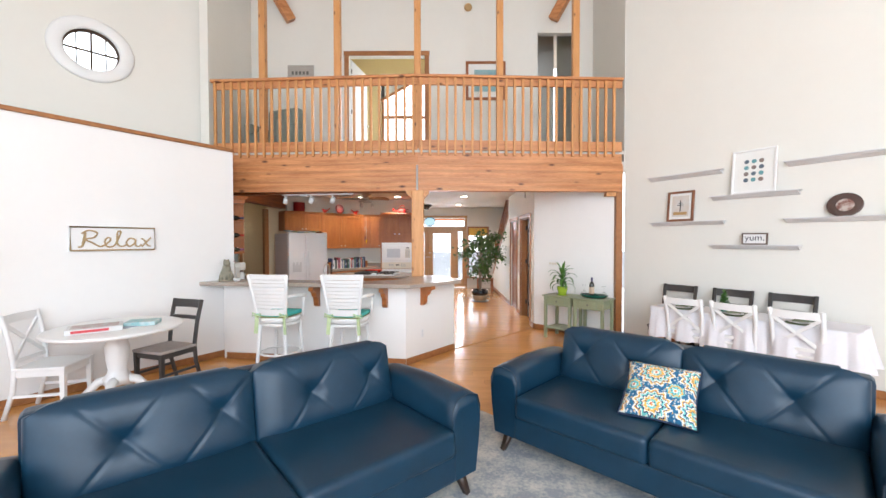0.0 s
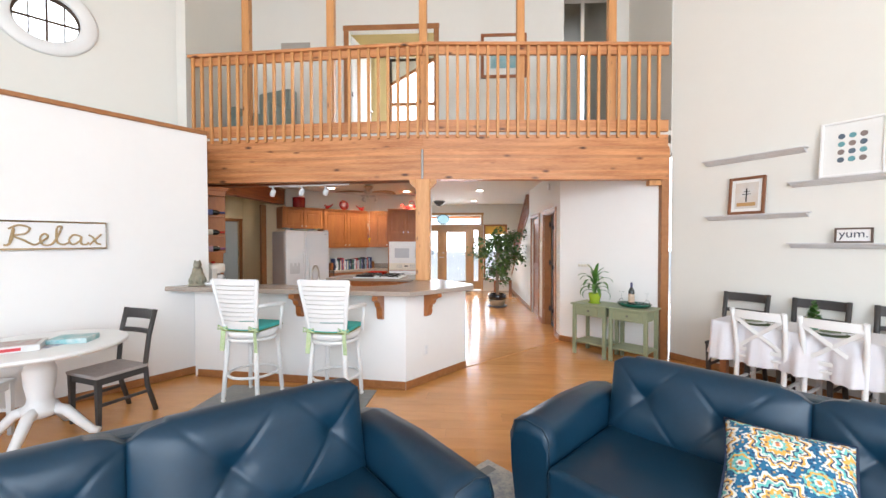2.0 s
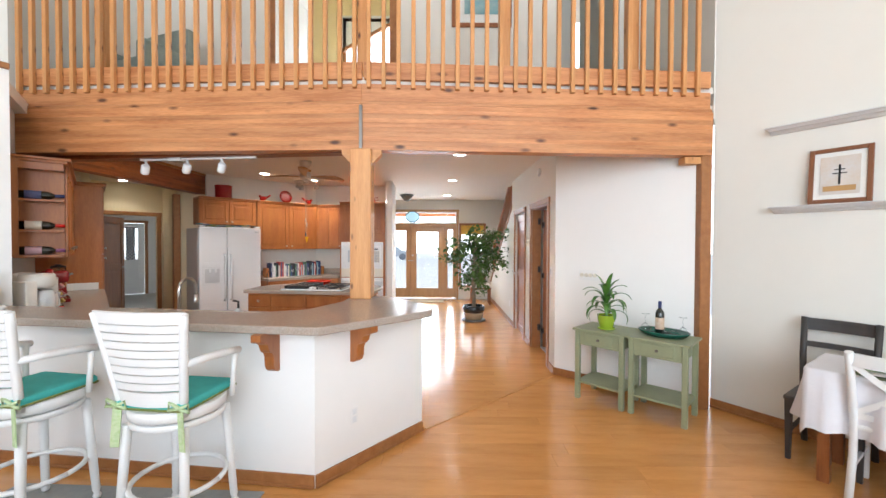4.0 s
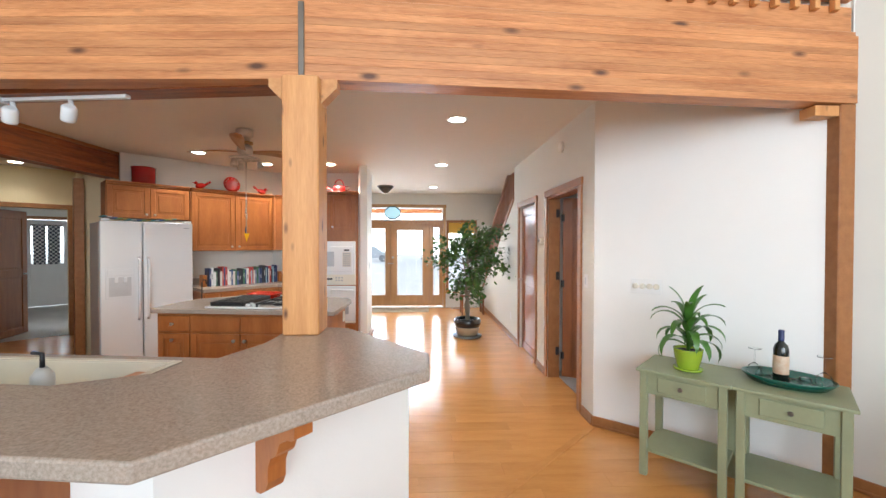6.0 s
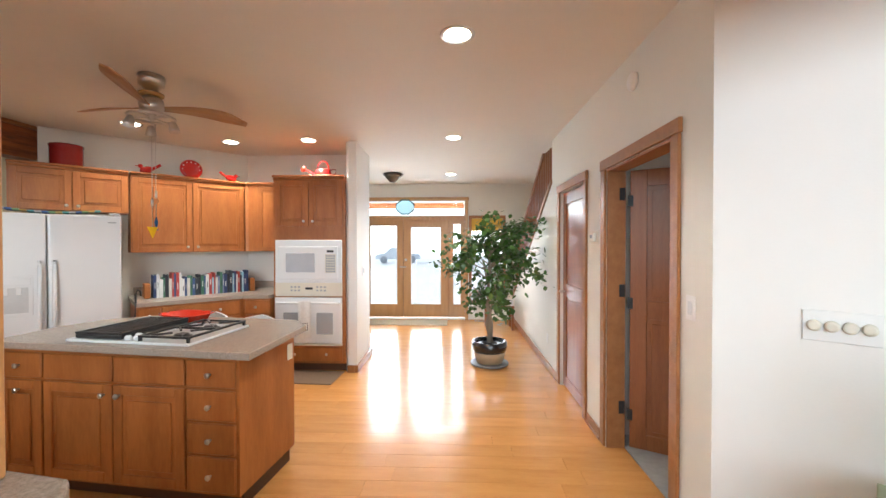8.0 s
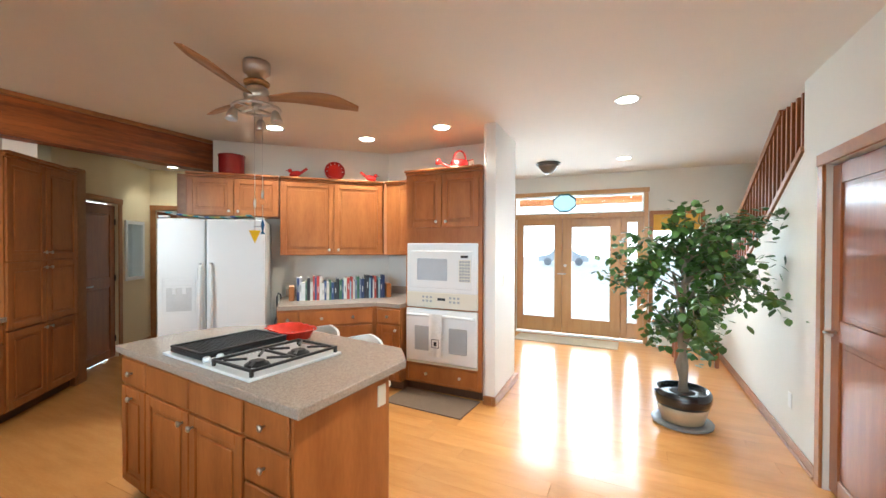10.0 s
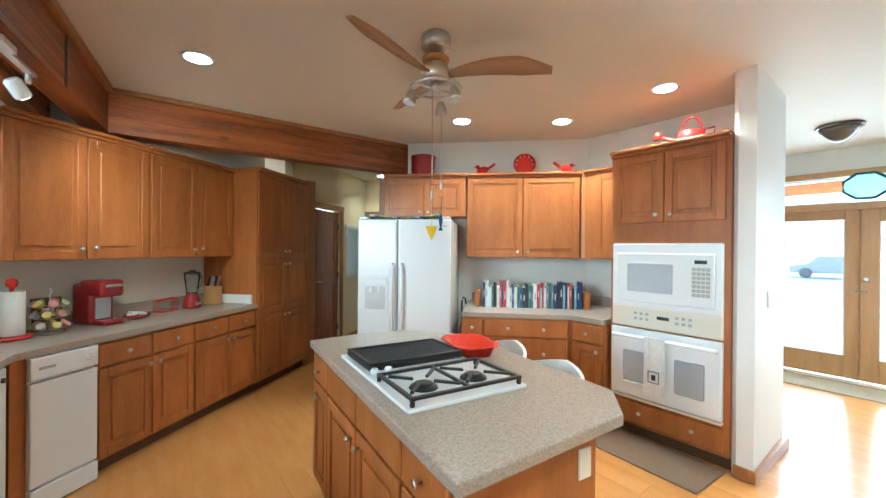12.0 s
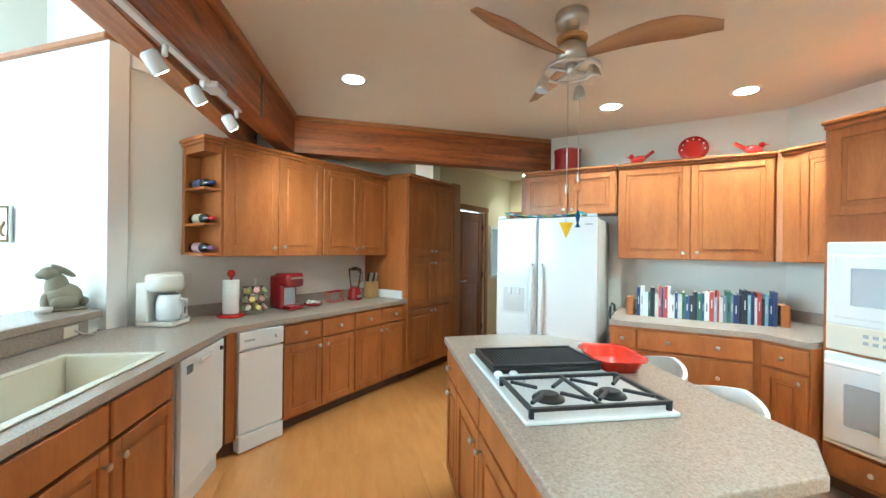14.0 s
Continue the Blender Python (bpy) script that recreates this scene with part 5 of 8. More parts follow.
for cy in (8.845, 9.09):
    part("burner", lathe([(0.06, 0.0165), (0.055, 0.024), (0.04, 0.026), (0.038, 0.036), (0.03, 0.038)], 18, (-0.597, cy, 0)), BLACK, ck)
rd = thing("baking_dish", pose(-0.91, 9.39, 0.913, 0, 0, -16), "red scalloped ceramic dish on the island", "dish")
bm = bmesh.new()
loops = []
for s, z in ((0.80, 0.0), (1.0, 0.055), (1.12, 0.06), (1.10, 0.066), (0.96, 0.058), (0.76, 0.010)):
    lp = []
    for i in range(48):
        a = 2 * math.pi * i / 48
        c, q = math.cos(a), math.sin(a)
        n = (abs(c) ** 4 + abs(q) ** 4) ** -0.25
        rip = 1 + (0.03 * math.cos(12 * a) if z > 0.05 else 0)
        lp.append(bm.verts.new((0.16 * s * n * c * rip, 0.115 * s * n * q * rip, z)))
    loops.append(lp)
for a, b in zip(loops, loops[1:]):
    for i in range(48):
        bm.faces.new((a[i], a[(i + 1) % 48], b[(i + 1) % 48], b[i])).smooth = True
bm.faces.new(loops[0][::-1])
bm.faces.new(loops[-1])
part("bowl", bm, mat("red_glaze", (0.75, 0.035, 0.015), 0.2, vary=0.05, coat=0.5), rd)
for kx, ky, kd_ in ((-0.98, 9.60, -8), (-0.52, 9.48, -8)):
    t = thing("counter_stool", pose(kx, ky, 0, 0, 0, kd_), "white low backed stool drawn up to the island", "stool", "island stools")
    part("seat", boxes((-0.2, -0.2, 0.60, 0.2, 0.2, 0.64), bev=0.015, seg=2), WHITE, t)
    bm = bmesh.new()
    pr = None
    for i in range(13):
        a = radians(-62 + 124 * i / 12)
        top = 0.915 - 0.05 * abs(i - 6) / 6
        cur = [bm.verts.new((0.25 * math.sin(a) * 0.95, 0.22 * math.cos(a) - 0.02 + dy, z)) for dy, z in ((0, 0.74), (0, top), (0.022, top), (0.022, 0.74))]
        if pr:
            for k in range(4):
                bm.faces.new((pr[k], pr[(k + 1) % 4], cur[(k + 1) % 4], cur[k]))
        else:
            bm.faces.new(cur)
        pr = cur
    bm.faces.new(pr[::-1])
    part("backrest", bm, WHITE, t)
    for sx in (-1, 1):
        part("back_post", tube([(0.17 * sx, 0.17, 0.62), (0.18 * sx, 0.16, 0.80)], 0.014), WHITE, t)
        for sy in (-1, 1):
            part("leg", tube([(0.15 * sx, 0.15 * sy, 0.0), (0.15 * sx, 0.15 * sy, 0.61)], 0.018, taper=0.02), WHITE, t)
km = thing("kitchen_mat", pose(-0.63, 10.87, 0, 0, 0, -3), "brown ribbed rubber backed mat before the oven", "mat")
part("mat_body", boxes((-0.42, -0.22, 0.001, 0.42, 0.22, 0.012), bev=0.004), mat("brown_weave", (0.20, 0.13, 0.085), 0.95, scale=40, bump=0.8, bump_scale=260), km)

# ---- sofas ----
LEATHER = mat("navy_leather", (0.007, 0.034, 0.066), 0.34, vary=0.10, scale=5, bump=0.08, bump_scale=220, spec=0.38)
STITCH = mat("leather_seam", (0.008, 0.025, 0.045), 0.4)
DARKLEG = mat("espresso_wood", (0.035, 0.018, 0.01), 0.4)


def cushion(w, h, depth, tufts, bulge=0.05, nx=84, nz=48):
    """A padded leather cushion standing in the xz plane, its face to -y, with straight seams that cross at shallow tufts."""
    bm = bmesh.new()

    def off(u, v):
        y = bulge * (1 - (2 * u - 1) ** 6) * (1 - (2 * v - 1) ** 6)
        for tu, tv in tufts:
            dx, dz = (u - tu) * w, (v - tv) * h
            r = math.hypot(dx, dz)
            y -= 0.026 * math.exp(-(r / 0.05) ** 2) + 0.010 * math.exp(-(r / 0.12) ** 2)
            for c, q in ((0.66, 0.75), (0.66, -0.75)):
                d = abs(dx * q - dz * c)
                y -= 0.007 * math.exp(-(d / 0.008) ** 2) * math.exp(-(r / 0.30) ** 4)
        return y

    def top(u, v):
        """The upper corners are rounded off."""
        k = max(0.0, (abs(2 * u - 1) - 0.72) / 0.28)
        return h * v - 0.045 * v * k ** 2.5
    g = [[bm.verts.new((w * (i / nx - 0.5), -off(i / nx, j / nz), top(i / nx, j / nz))) for j in range(nz + 1)] for i in range(nx + 1)]
    bk = [[bm.verts.new((w * (i / nx - 0.5), depth, h * j / nz)) for j in (0, nz)] for i in (0, nx)]
    for i in range(nx):
        for j in range(nz):
            bm.faces.new((g[i][j], g[i + 1][j], g[i + 1][j + 1], g[i][j + 1])).smooth = True
    # rounded rim to the back
    rim = [g[i][0] for i in range(nx)] + [g[nx][j] for j in range(nz)] + [g[i][nz] for i in range(nx, 0, -1)] + [g[0][j] for j in range(nz, 0, -1)]
    prev = rim
    for k, (ins, dy) in enumerate(((-0.012, 0.03), (-0.014, 0.08), (0.0, depth))):
        cur = []
        for v in rim:
            sx = -1 if v.co.x < 0 else 1
            x = v.co.x - (ins * sx if abs(abs(v.co.x) - w / 2) < 1e-4 else 0)
            z = v.co.z - (ins if v.co.z > h / 2 else -ins) * (1 if abs(v.co.z - (h if v.co.z > h / 2 else 0)) < 1e-4 else 0)
            cur.append(bm.verts.new((x, dy, z)))
        for i in range(len(rim)):
            j = (i + 1) % len(rim)
            bm.faces.new((prev[i], prev[j], cur[j], cur[i])).smooth = True
        prev = cur
    bm.faces.new(prev)
    bmesh.ops.delete(bm, geom=[v for r in bk for v in r], context="VERTS")
    return bm


def sofa(m, label, cw, n_tuft):
    t = thing("sofa", m, label, "sofa", "great room sofas")
    W = 2 * cw + 0.42
    # base and plinth
    part("base", boxes((-cw - 0.02, 0.02, 0.13, cw + 0.02, 0.92, 0.30), bev=0.02, seg=2), LEATHER, t)
    for k in (-1, 1):
        bm = boxes((0 if k > 0 else -cw + 0.004, -0.01, 0.29, cw - 0.004 if k > 0 else 0, 0.74, 0.455), bev=0.045, seg=4)
        for v in bm.verts:
            if v.co.z > 0.4:
                u = (v.co.x - k * cw / 2) / (cw / 2)
                v.co.z += 0.02 * (1 - u * u)
        part("seat_cushion", bm, LEATHER, t, smooth=True)
        c = part("back_cushion", cushion(cw - 0.01, 0.465, 0.17, n_tuft, 0.055), LEATHER, t, m=pose(k * cw / 2, 0.66, 0.40, -13))
        for tu, tv in n_tuft:
            part("button", lathe([(0.004, 0.008), (0.012, 0.004), (0.012, 0.0)][::-1], 10, m=Matrix.Translation(((tu - 0.5) * (cw - 0.01), 0.0, tv * 0.465)) @ pose(0, 0, 0, 90)), STITCH, c)
    part("back_frame", boxes((-cw - 0.03, 0.84, 0.14, cw + 0.03, 0.99, 0.80), bev=0.04, seg=3), LEATHER, t)
    for k in (-1, 1):
        bm = bmesh.new()
        prof = [(-0.10, 0.13), (0.085, 0.13), (0.115, 0.35), (0.125, 0.55), (0.10, 0.625), (0.03, 0.645), (-0.07, 0.63), (-0.105, 0.58), (-0.11, 0.35)]
        loops = []
        for y, s, dz in ((0.03, 0.93, -0.045), (0.0 + 0.045, 1.0, -0.02), (0.12, 1.0, -0.012), (0.5, 1.0, 0.0), (0.86, 1.0, -0.02), (0.96, 0.95, -0.02)):
            loops.append([bm.verts.new((k * (cw + 0.11 + px * s), y, 0.13 + (pz - 0.13) * s + (dz if pz > 0.4 else 0))) for px, pz in prof])
        for a, b in zip(loops, loops[1:]):
            for i in range(len(prof)):
                j = (i + 1) % len(prof)
                bm.faces.new((a[i], a[j], b[j], b[i])).smooth = True
        bm.faces.new(loops[0])
        bm.faces.new(loops[-1][::-1])
        arm = part("arm", bm, LEATHER, t)
        sm = [(k * (cw + 0.11 + px * 1.0), 0.04, 0.13 + (pz - 0.13) - (0.02 if pz > 0.4 else 0)) for px, pz in prof[1:]]
        part("seam", tube(sm, 0.004, 6), STITCH, arm, "raised leather seam")
        for y in (0.08, 0.9):
            part("leg", tube([(k * (cw + 0.13), y - (0.03 if y < 0.5 else -0.03), 0.0), (k * (cw + 0.09), y, 0.135)], 0.022, 4, taper=0.036), DARKLEG, t, "dark tapered wooden leg")
    return t


TUFT = ((0.36, 0.50), (0.82, 0.56))
sofa(pose(-0.04, 2.79, 0.012, 0, 0, 41), "navy blue leather sofa with tufted back cushions on the rug", 0.92, TUFT)
sofa(pose(1.72, 3.29, 0.012, 0, 0, -44), "navy blue leather sofa with a patterned cushion on it", 0.89, ((0.22, 0.55), (0.66, 0.50)))

# patterned throw pillow: rosettes in blue, gold and white
pm = bpy.data.materials.new("rosette_cotton")
pm.use_nodes = True
nt = pm.node_tree
n, link = nt.nodes, nt.links.new
tc = n.new("ShaderNodeTexCoord")


def op(kind, a, b=None):
    m = n.new("ShaderNodeMath")
    m.operation = kind
    for s_, v in zip(m.inputs, (a, b)):
        if isinstance(v, (int, float)):
            s_.default_value = v
        elif v is not None:
            link(v, s_)
    return m.outputs[0]


def ramp_of(fac, stops):
    rp = n.new("ShaderNodeValToRGB")
    rp.color_ramp.interpolation = "CONSTANT"
    els = rp.color_ramp.elements
    while len(els) < len(stops):
        els.new(0.5)
    for e, (p_, c_) in zip(els, stops):
        e.position, e.color = p_, (*c_, 1)
    link(fac, rp.inputs[0])
    return rp.outputs[0]


sep = n.new("ShaderNodeSeparateXYZ")
link(tc.outputs["Object"], sep.inputs[0])


def rosette(dx, dy, petals, wave):
    """Distance to the nearest flower of a square lattice, waved into petals."""
    u = op("SUBTRACT", op("FRACT", op("ADD", op("MULTIPLY", sep.outputs[0], 3.9), dx)), 0.5)
    v = op("SUBTRACT", op("FRACT", op("ADD", op("MULTIPLY", sep.outputs[1], 3.9), dy)), 0.5)
    d_ = op("SQRT", op("ADD", op("MULTIPLY", u, u), op("MULTIPLY", v, v)))
    return op("MULTIPLY", d_, op("ADD", 1.0, op("MULTIPLY", op("SINE", op("MULTIPLY", op("ARCTAN2", v, u), petals)), wave)))


NAVY, TEAL, GOLD, CREAM, PINK, BLUE = (0.015, 0.035, 0.10), (0.16, 0.48, 0.45), (0.70, 0.38, 0.07), (0.72, 0.70, 0.62), (0.62, 0.22, 0.10), (0.02, 0.13, 0.25)
big_f = ramp_of(rosette(0.62, 0.15, 12, 0.10), [(0, PINK), (0.04, CREAM), (0.07, TEAL), (0.12, GOLD), (0.19, CREAM), (0.215, NAVY), (0.25, TEAL), (0.30, CREAM), (0.325, NAVY), (0.35, GOLD), (0.385, CREAM), (0.43, BLUE)])
small_d = rosette(0.12, 0.65, 8, 0.08)
small_f = ramp_of(small_d, [(0, PINK), (0.035, CREAM), (0.06, TEAL), (0.13, GOLD), (0.165, TEAL), (0.20, NAVY)])
pick = n.new("ShaderNodeMix")
pick.data_type = "RGBA"
link(op("LESS_THAN", small_d, 0.21), pick.inputs[0])
link(big_f, pick.inputs[6])
link(small_f, pick.inputs[7])
lace = n.new("ShaderNodeTexVoronoi")
lace.voronoi_dimensions = "2D"
lace.inputs["Scale"].default_value = 62
link(tc.outputs["Object"], lace.inputs["Vector"])
dots = n.new("ShaderNodeMix")
dots.data_type = "RGBA"
link(op("MULTIPLY", op("LESS_THAN", lace.outputs["Distance"], 0.3), 0.75), dots.inputs[0])
link(pick.outputs[2], dots.inputs[6])
link(ramp_of(lace.outputs["Color"], [(0, NAVY), (0.4, CREAM), (0.7, GOLD), (0.85, BLUE)]), dots.inputs[7])
link(dots.outputs[2], n["Principled BSDF"].inputs["Base Color"])
n["Principled BSDF"].inputs["Roughness"].default_value = 0.85
pw = thing("throw_pillow", pose(1.87, 3.48, 0.475, 0, 0, -36) @ pose(0, 0, 0, -54, 0, 0) @ Matrix.Scale(0.93, 4), "square cotton pillow with gold and blue rosettes on the sofa", "pillow")
bm = bmesh.new()
N = 22
lay = []
for sgn in (-1, 1):
    lay.append([[bm.verts.new(((0.235 - 0.02 * (1 - (2 * j / N - 1) ** 2)) * (2 * i / N - 1), sgn * 0.075 * ((1 - (2 * i / N - 1) ** 4) * (1 - (2 * j / N - 1) ** 4)) ** 0.6, 0.235 + (0.235 - 0.02 * (1 - (2 * i / N - 1) ** 2)) * (2 * j / N - 1))) for j in range(N + 1)] for i in range(N + 1)])
for g in lay:
    for i in range(N):
        for j in range(N):
            bm.faces.new((g[i][j], g[i + 1][j], g[i + 1][j + 1], g[i][j + 1])).smooth = True
bmesh.ops.remove_doubles(bm, verts=bm.verts, dist=0.0005)
bmesh.ops.transform(bm, verts=bm.verts, matrix=pose(0, 0, 0, -90))
bmesh.ops.transform(bm, verts=bm.verts, matrix=Matrix.Translation((0, 0, 0)))
part("cover", bm, pm, pw, m=pose(0, 0, 0, 90))
e_ = 0.232
part("piping", tube([(-e_, 0, 0.003), (0, 0, 0.022), (e_, 0, 0.003), (e_ - 0.02, 0, 0.235), (e_, 0, 0.467), (0, 0, 0.448), (-e_, 0, 0.467), (-e_ + 0.02, 0, 0.235), (-e_, 0, 0.003)], 0.008, 6), mat("navy_piping", (0.02, 0.035, 0.08), 0.8), pw, "navy piping")

# rugs
RUG = mat("faded_grey_rug", (0.27, 0.29, 0.31), 0.95, scale=5.5, color2=(0.55, 0.52, 0.46), vary=0.2, grain=0.3, sharp=0.16, bump=0.7, bump_scale=220)
RUG2 = mat("slate_rug", (0.24, 0.25, 0.25), 0.95, scale=2.5, color2=(0.36, 0.35, 0.31), vary=0.2, grain=0.2, bump=0.7, bump_scale=220)
rg = thing("area_rug", pose(0.11, -0.09, 0), "large faded grey patterned rug under the sofas", "rug")
part("pile", prism([(0.75, 4.87), (2.7, 2.92), (0.65, 0.87), (-1.3, 2.82)], 0.001, 0.011), RUG, rg)
part("border", prism([(0.75, 4.80), (0.80, 4.75), (-1.18, 2.77), (-1.23, 2.82)], 0.0112, 0.0122), mat("rug_border", (0.22, 0.22, 0.22), 0.95, scale=8, bump=0.5), rg, "darker woven border")
rg2 = thing("area_rug", pose(-1.02, 5.60, 0, 0, 0, -3), "slate grey rug under the bar stools", "rug")
part("pile", boxes((-0.79, -0.48, 0.001, 0.79, 0.48, 0.010)), RUG2, rg2)

# ---- chairs and tables ----


def taper_leg(x, y, z, dx=0.0, dy=0.0, w=0.04, w2=0.028):
    bm = bmesh.new()
    a = [bm.verts.new((x + dx + sx * w2 / 2, y + dy + sy * w2 / 2, 0)) for sx, sy in ((-1, -1), (1, -1), (1, 1), (-1, 1))]
    b = [bm.verts.new((x + sx * w / 2, y + sy * w / 2, z)) for sx, sy in ((-1, -1), (1, -1), (1, 1), (-1, 1))]
    bm.faces.new(a[::-1])
    bm.faces.new(b)
    for i in range(4):
        bm.faces.new((a[i], a[(i + 1) % 4], b[(i + 1) % 4], b[i]))
    return bm


def chair(name, m, mtl, label, style, seat_mat=None, h=0.93, group=""):
    """A wooden chair facing -y, its back at +y."""
    t = thing(name, m, label, "chair", group)
    part("seat", boxes((-0.21, -0.21, 0.425, 0.21, 0.20, 0.455), bev=0.012, seg=2), seat_mat or mtl, t)
    part("apron", boxes((-0.19, -0.19, 0.37, 0.19, -0.17, 0.424), (-0.19, 0.16, 0.37, 0.19, 0.18, 0.424), (-0.19, -0.17, 0.37, -0.17, 0.16, 0.424), (0.17, -0.17, 0.37, 0.19, 0.16, 0.424)), mtl, t)
    for k in (-1, 1):
        part("leg", taper_leg(k * 0.18, -0.18, 0.425, w=0.042), mtl, t)
        part("back_leg", tube([(k * 0.19, 0.27, 0.0), (k * 0.185, 0.20, 0.25), (k * 0.185, 0.185, 0.45), (k * 0.195, 0.215, 0.7), (k * 0.20, 0.27, h)], 0.022, 6), mtl, t)
    bm = bmesh.new()
    for zz, hh in ((h - 0.045, 0.075),) if style == "cross" else ((h - 0.05, 0.09), (h - 0.20, 0.04)):
        pr = None
        for i in range(9):
            u = i / 8 * 2 - 1
            y = 0.215 + (zz - 0.7) * 0.23 + 0.03 * (1 - u * u)
            cur = [bm.verts.new((0.205 * u, y + dy, zz + dz)) for dy, dz in ((-0.01, -hh / 2), (-0.01, hh / 2), (0.012, hh / 2), (0.012, -hh / 2))]
            if pr:
                for k in range(4):
                    bm.faces.new((pr[k], pr[(k + 1) % 4], cur[(k + 1) % 4], cur[k]))
            else:
                bm.faces.new(cur)
            pr = cur
        bm.faces.new(pr[::-1])
    part("top_rail", bm, mtl, t)
    if style == "cross":
        for k in (-1, 1):
            part("cross_slat", bar((-0.18 * k, 0.19, 0.52), (0.18 * k, 0.255, h - 0.08), 0.016, 0.032), mtl, t)
        part("lower_rail", bar((-0.18, 0.19, 0.51), (0.18, 0.19, 0.51), 0.02, 0.035), mtl, t)
    for k in (-1, 1):
        part("stretcher", bar((k * 0.18, -0.18, 0.2), (k * 0.186, 0.21, 0.2), 0.018, 0.025), mtl, t)
    return t


DARKCHAIR = mat("charcoal_stain", (0.055, 0.05, 0.048), 0.45, vary=0.1, scale=5, stretch=(1, 1, 6), bump=0.1)
TAUPE = mat("taupe_linen", (0.42, 0.38, 0.36), 0.9, scale=30, bump=0.4, bump_scale=200)
chair("dining_chair", pose(-2.42, 5.31, 0, 0, 0, -18), DARKCHAIR, "charcoal wooden chair with a taupe padded seat by the round table", "ladder", TAUPE, 0.93)
chair("dining_chair", pose(-3.10, 4.78, 0, 0, 0, 102), WHITE, "white cross back wooden chair by the round table", "cross", h=0.93)
rt = thing("round_table", pose(-2.62, 4.92, 0), "round white pedestal table against the white wall", "table")
part("tabletop", lathe([(0.48, 0.715), (0.535, 0.72), (0.55, 0.735), (0.55, 0.748), (0.54, 0.755)], 48), WHITE, rt)
part("pedestal", lathe([(0.11, 0.20), (0.115, 0.26), (0.085, 0.30), (0.075, 0.34), (0.095, 0.45), (0.10, 0.55), (0.08, 0.62), (0.10, 0.64), (0.10, 0.67), (0.16, 0.714)], 28), WHITE, rt)
for a in (20, 110, 200, 290):
    c, s = math.cos(radians(a)), math.sin(radians(a))
    part("foot", tube([(0.06 * c, 0.06 * s, 0.25), (0.16 * c, 0.16 * s, 0.22), (0.25 * c, 0.25 * s, 0.12), (0.33 * c, 0.33 * s, 0.035), (0.38 * c, 0.38 * s, 0.025)], 0.045, 10, taper=0.025), WHITE, rt)
gb = thing("board_game", pose(-2.67, 4.74, 0.755, 0, 0, 38), "white and red board game box on the round table", "game box")
part("box", boxes((-0.20, -0.13, 0.0, 0.20, 0.13, 0.045), bev=0.003), mat("game_white", (0.75, 0.74, 0.72), 0.6), gb)
part("title_bar", boxes((-0.16, -0.133, 0.012, 0.10, -0.131, 0.034)), mat("game_red", (0.6, 0.05, 0.06), 0.6), gb, "red printed bar")
part("cover_print", boxes((-0.17, -0.10, 0.0455, 0.17, 0.10, 0.047)), mat("game_print", (0.55, 0.6, 0.55), 0.6, scale=20, color2=(0.45, 0.2, 0.2), vary=0.3), gb)
gb2 = thing("board_game", pose(-2.44, 5.02, 0.755, 0, 0, 20), "teal and white board game box on the round table", "game box")
part("box", boxes((-0.13, -0.10, 0.0, 0.13, 0.10, 0.04), bev=0.003), mat("game_teal", (0.10, 0.42, 0.45), 0.6, scale=14, color2=(0.7, 0.7, 0.68), vary=0.3), gb2)
lf = thing("leaflet", pose(-2.56, 4.92, 0.755, 0, 0, -10), "patterned paper leaflets on the round table", "paper")
part("sheet", boxes((-0.14, -0.09, 0.0005, 0.14, 0.09, 0.006)), mat("leaflet_print", (0.65, 0.65, 0.66), 0.7, scale=25, color2=(0.12, 0.15, 0.25), vary=0.3), lf)

# rope lettered sign
SL = 0.779
rs = thing("wall_sign", run(RELAX_FAR, RELAX_END, 1.478) @ pose(length(RELAX_FAR, RELAX_END) - 1.744, 0, 0), "white wooden sign with the word Relax in jute rope", "sign")
off_y = -0.03
part("board", boxes((0, off_y, 0, SL, off_y + 0.018, 0.272), bev=0.003), WHITE, rs)
part("rope_border", tube([(0.012, off_y - 0.004, 0.012), (SL - 0.012, off_y - 0.004, 0.012), (SL - 0.012, off_y - 0.004, 0.26), (0.012, off_y - 0.004, 0.26), (0.012, off_y - 0.004, 0.012)], 0.009, 6), ROPE, rs, "jute rope border")


def stroke(pts):
    """A rope stroke in board units, smoothed."""
    q = [Vector((x * SL / 0.763, off_y - 0.005, z)) for x, z in pts]
    out = []
    for i in range(len(q) - 1):
        p0, p1, p2, p3 = q[max(i - 1, 0)], q[i], q[i + 1], q[min(i + 2, len(q) - 1)]
        for k in range(6):
            t_ = k / 6
            out.append(0.5 * (2 * p1 + (p2 - p0) * t_ + (2 * p0 - 5 * p1 + 4 * p2 - p3) * t_ ** 2 + (3 * p1 - p0 - 3 * p2 + p3) * t_ ** 3))
    return out + [q[-1]]


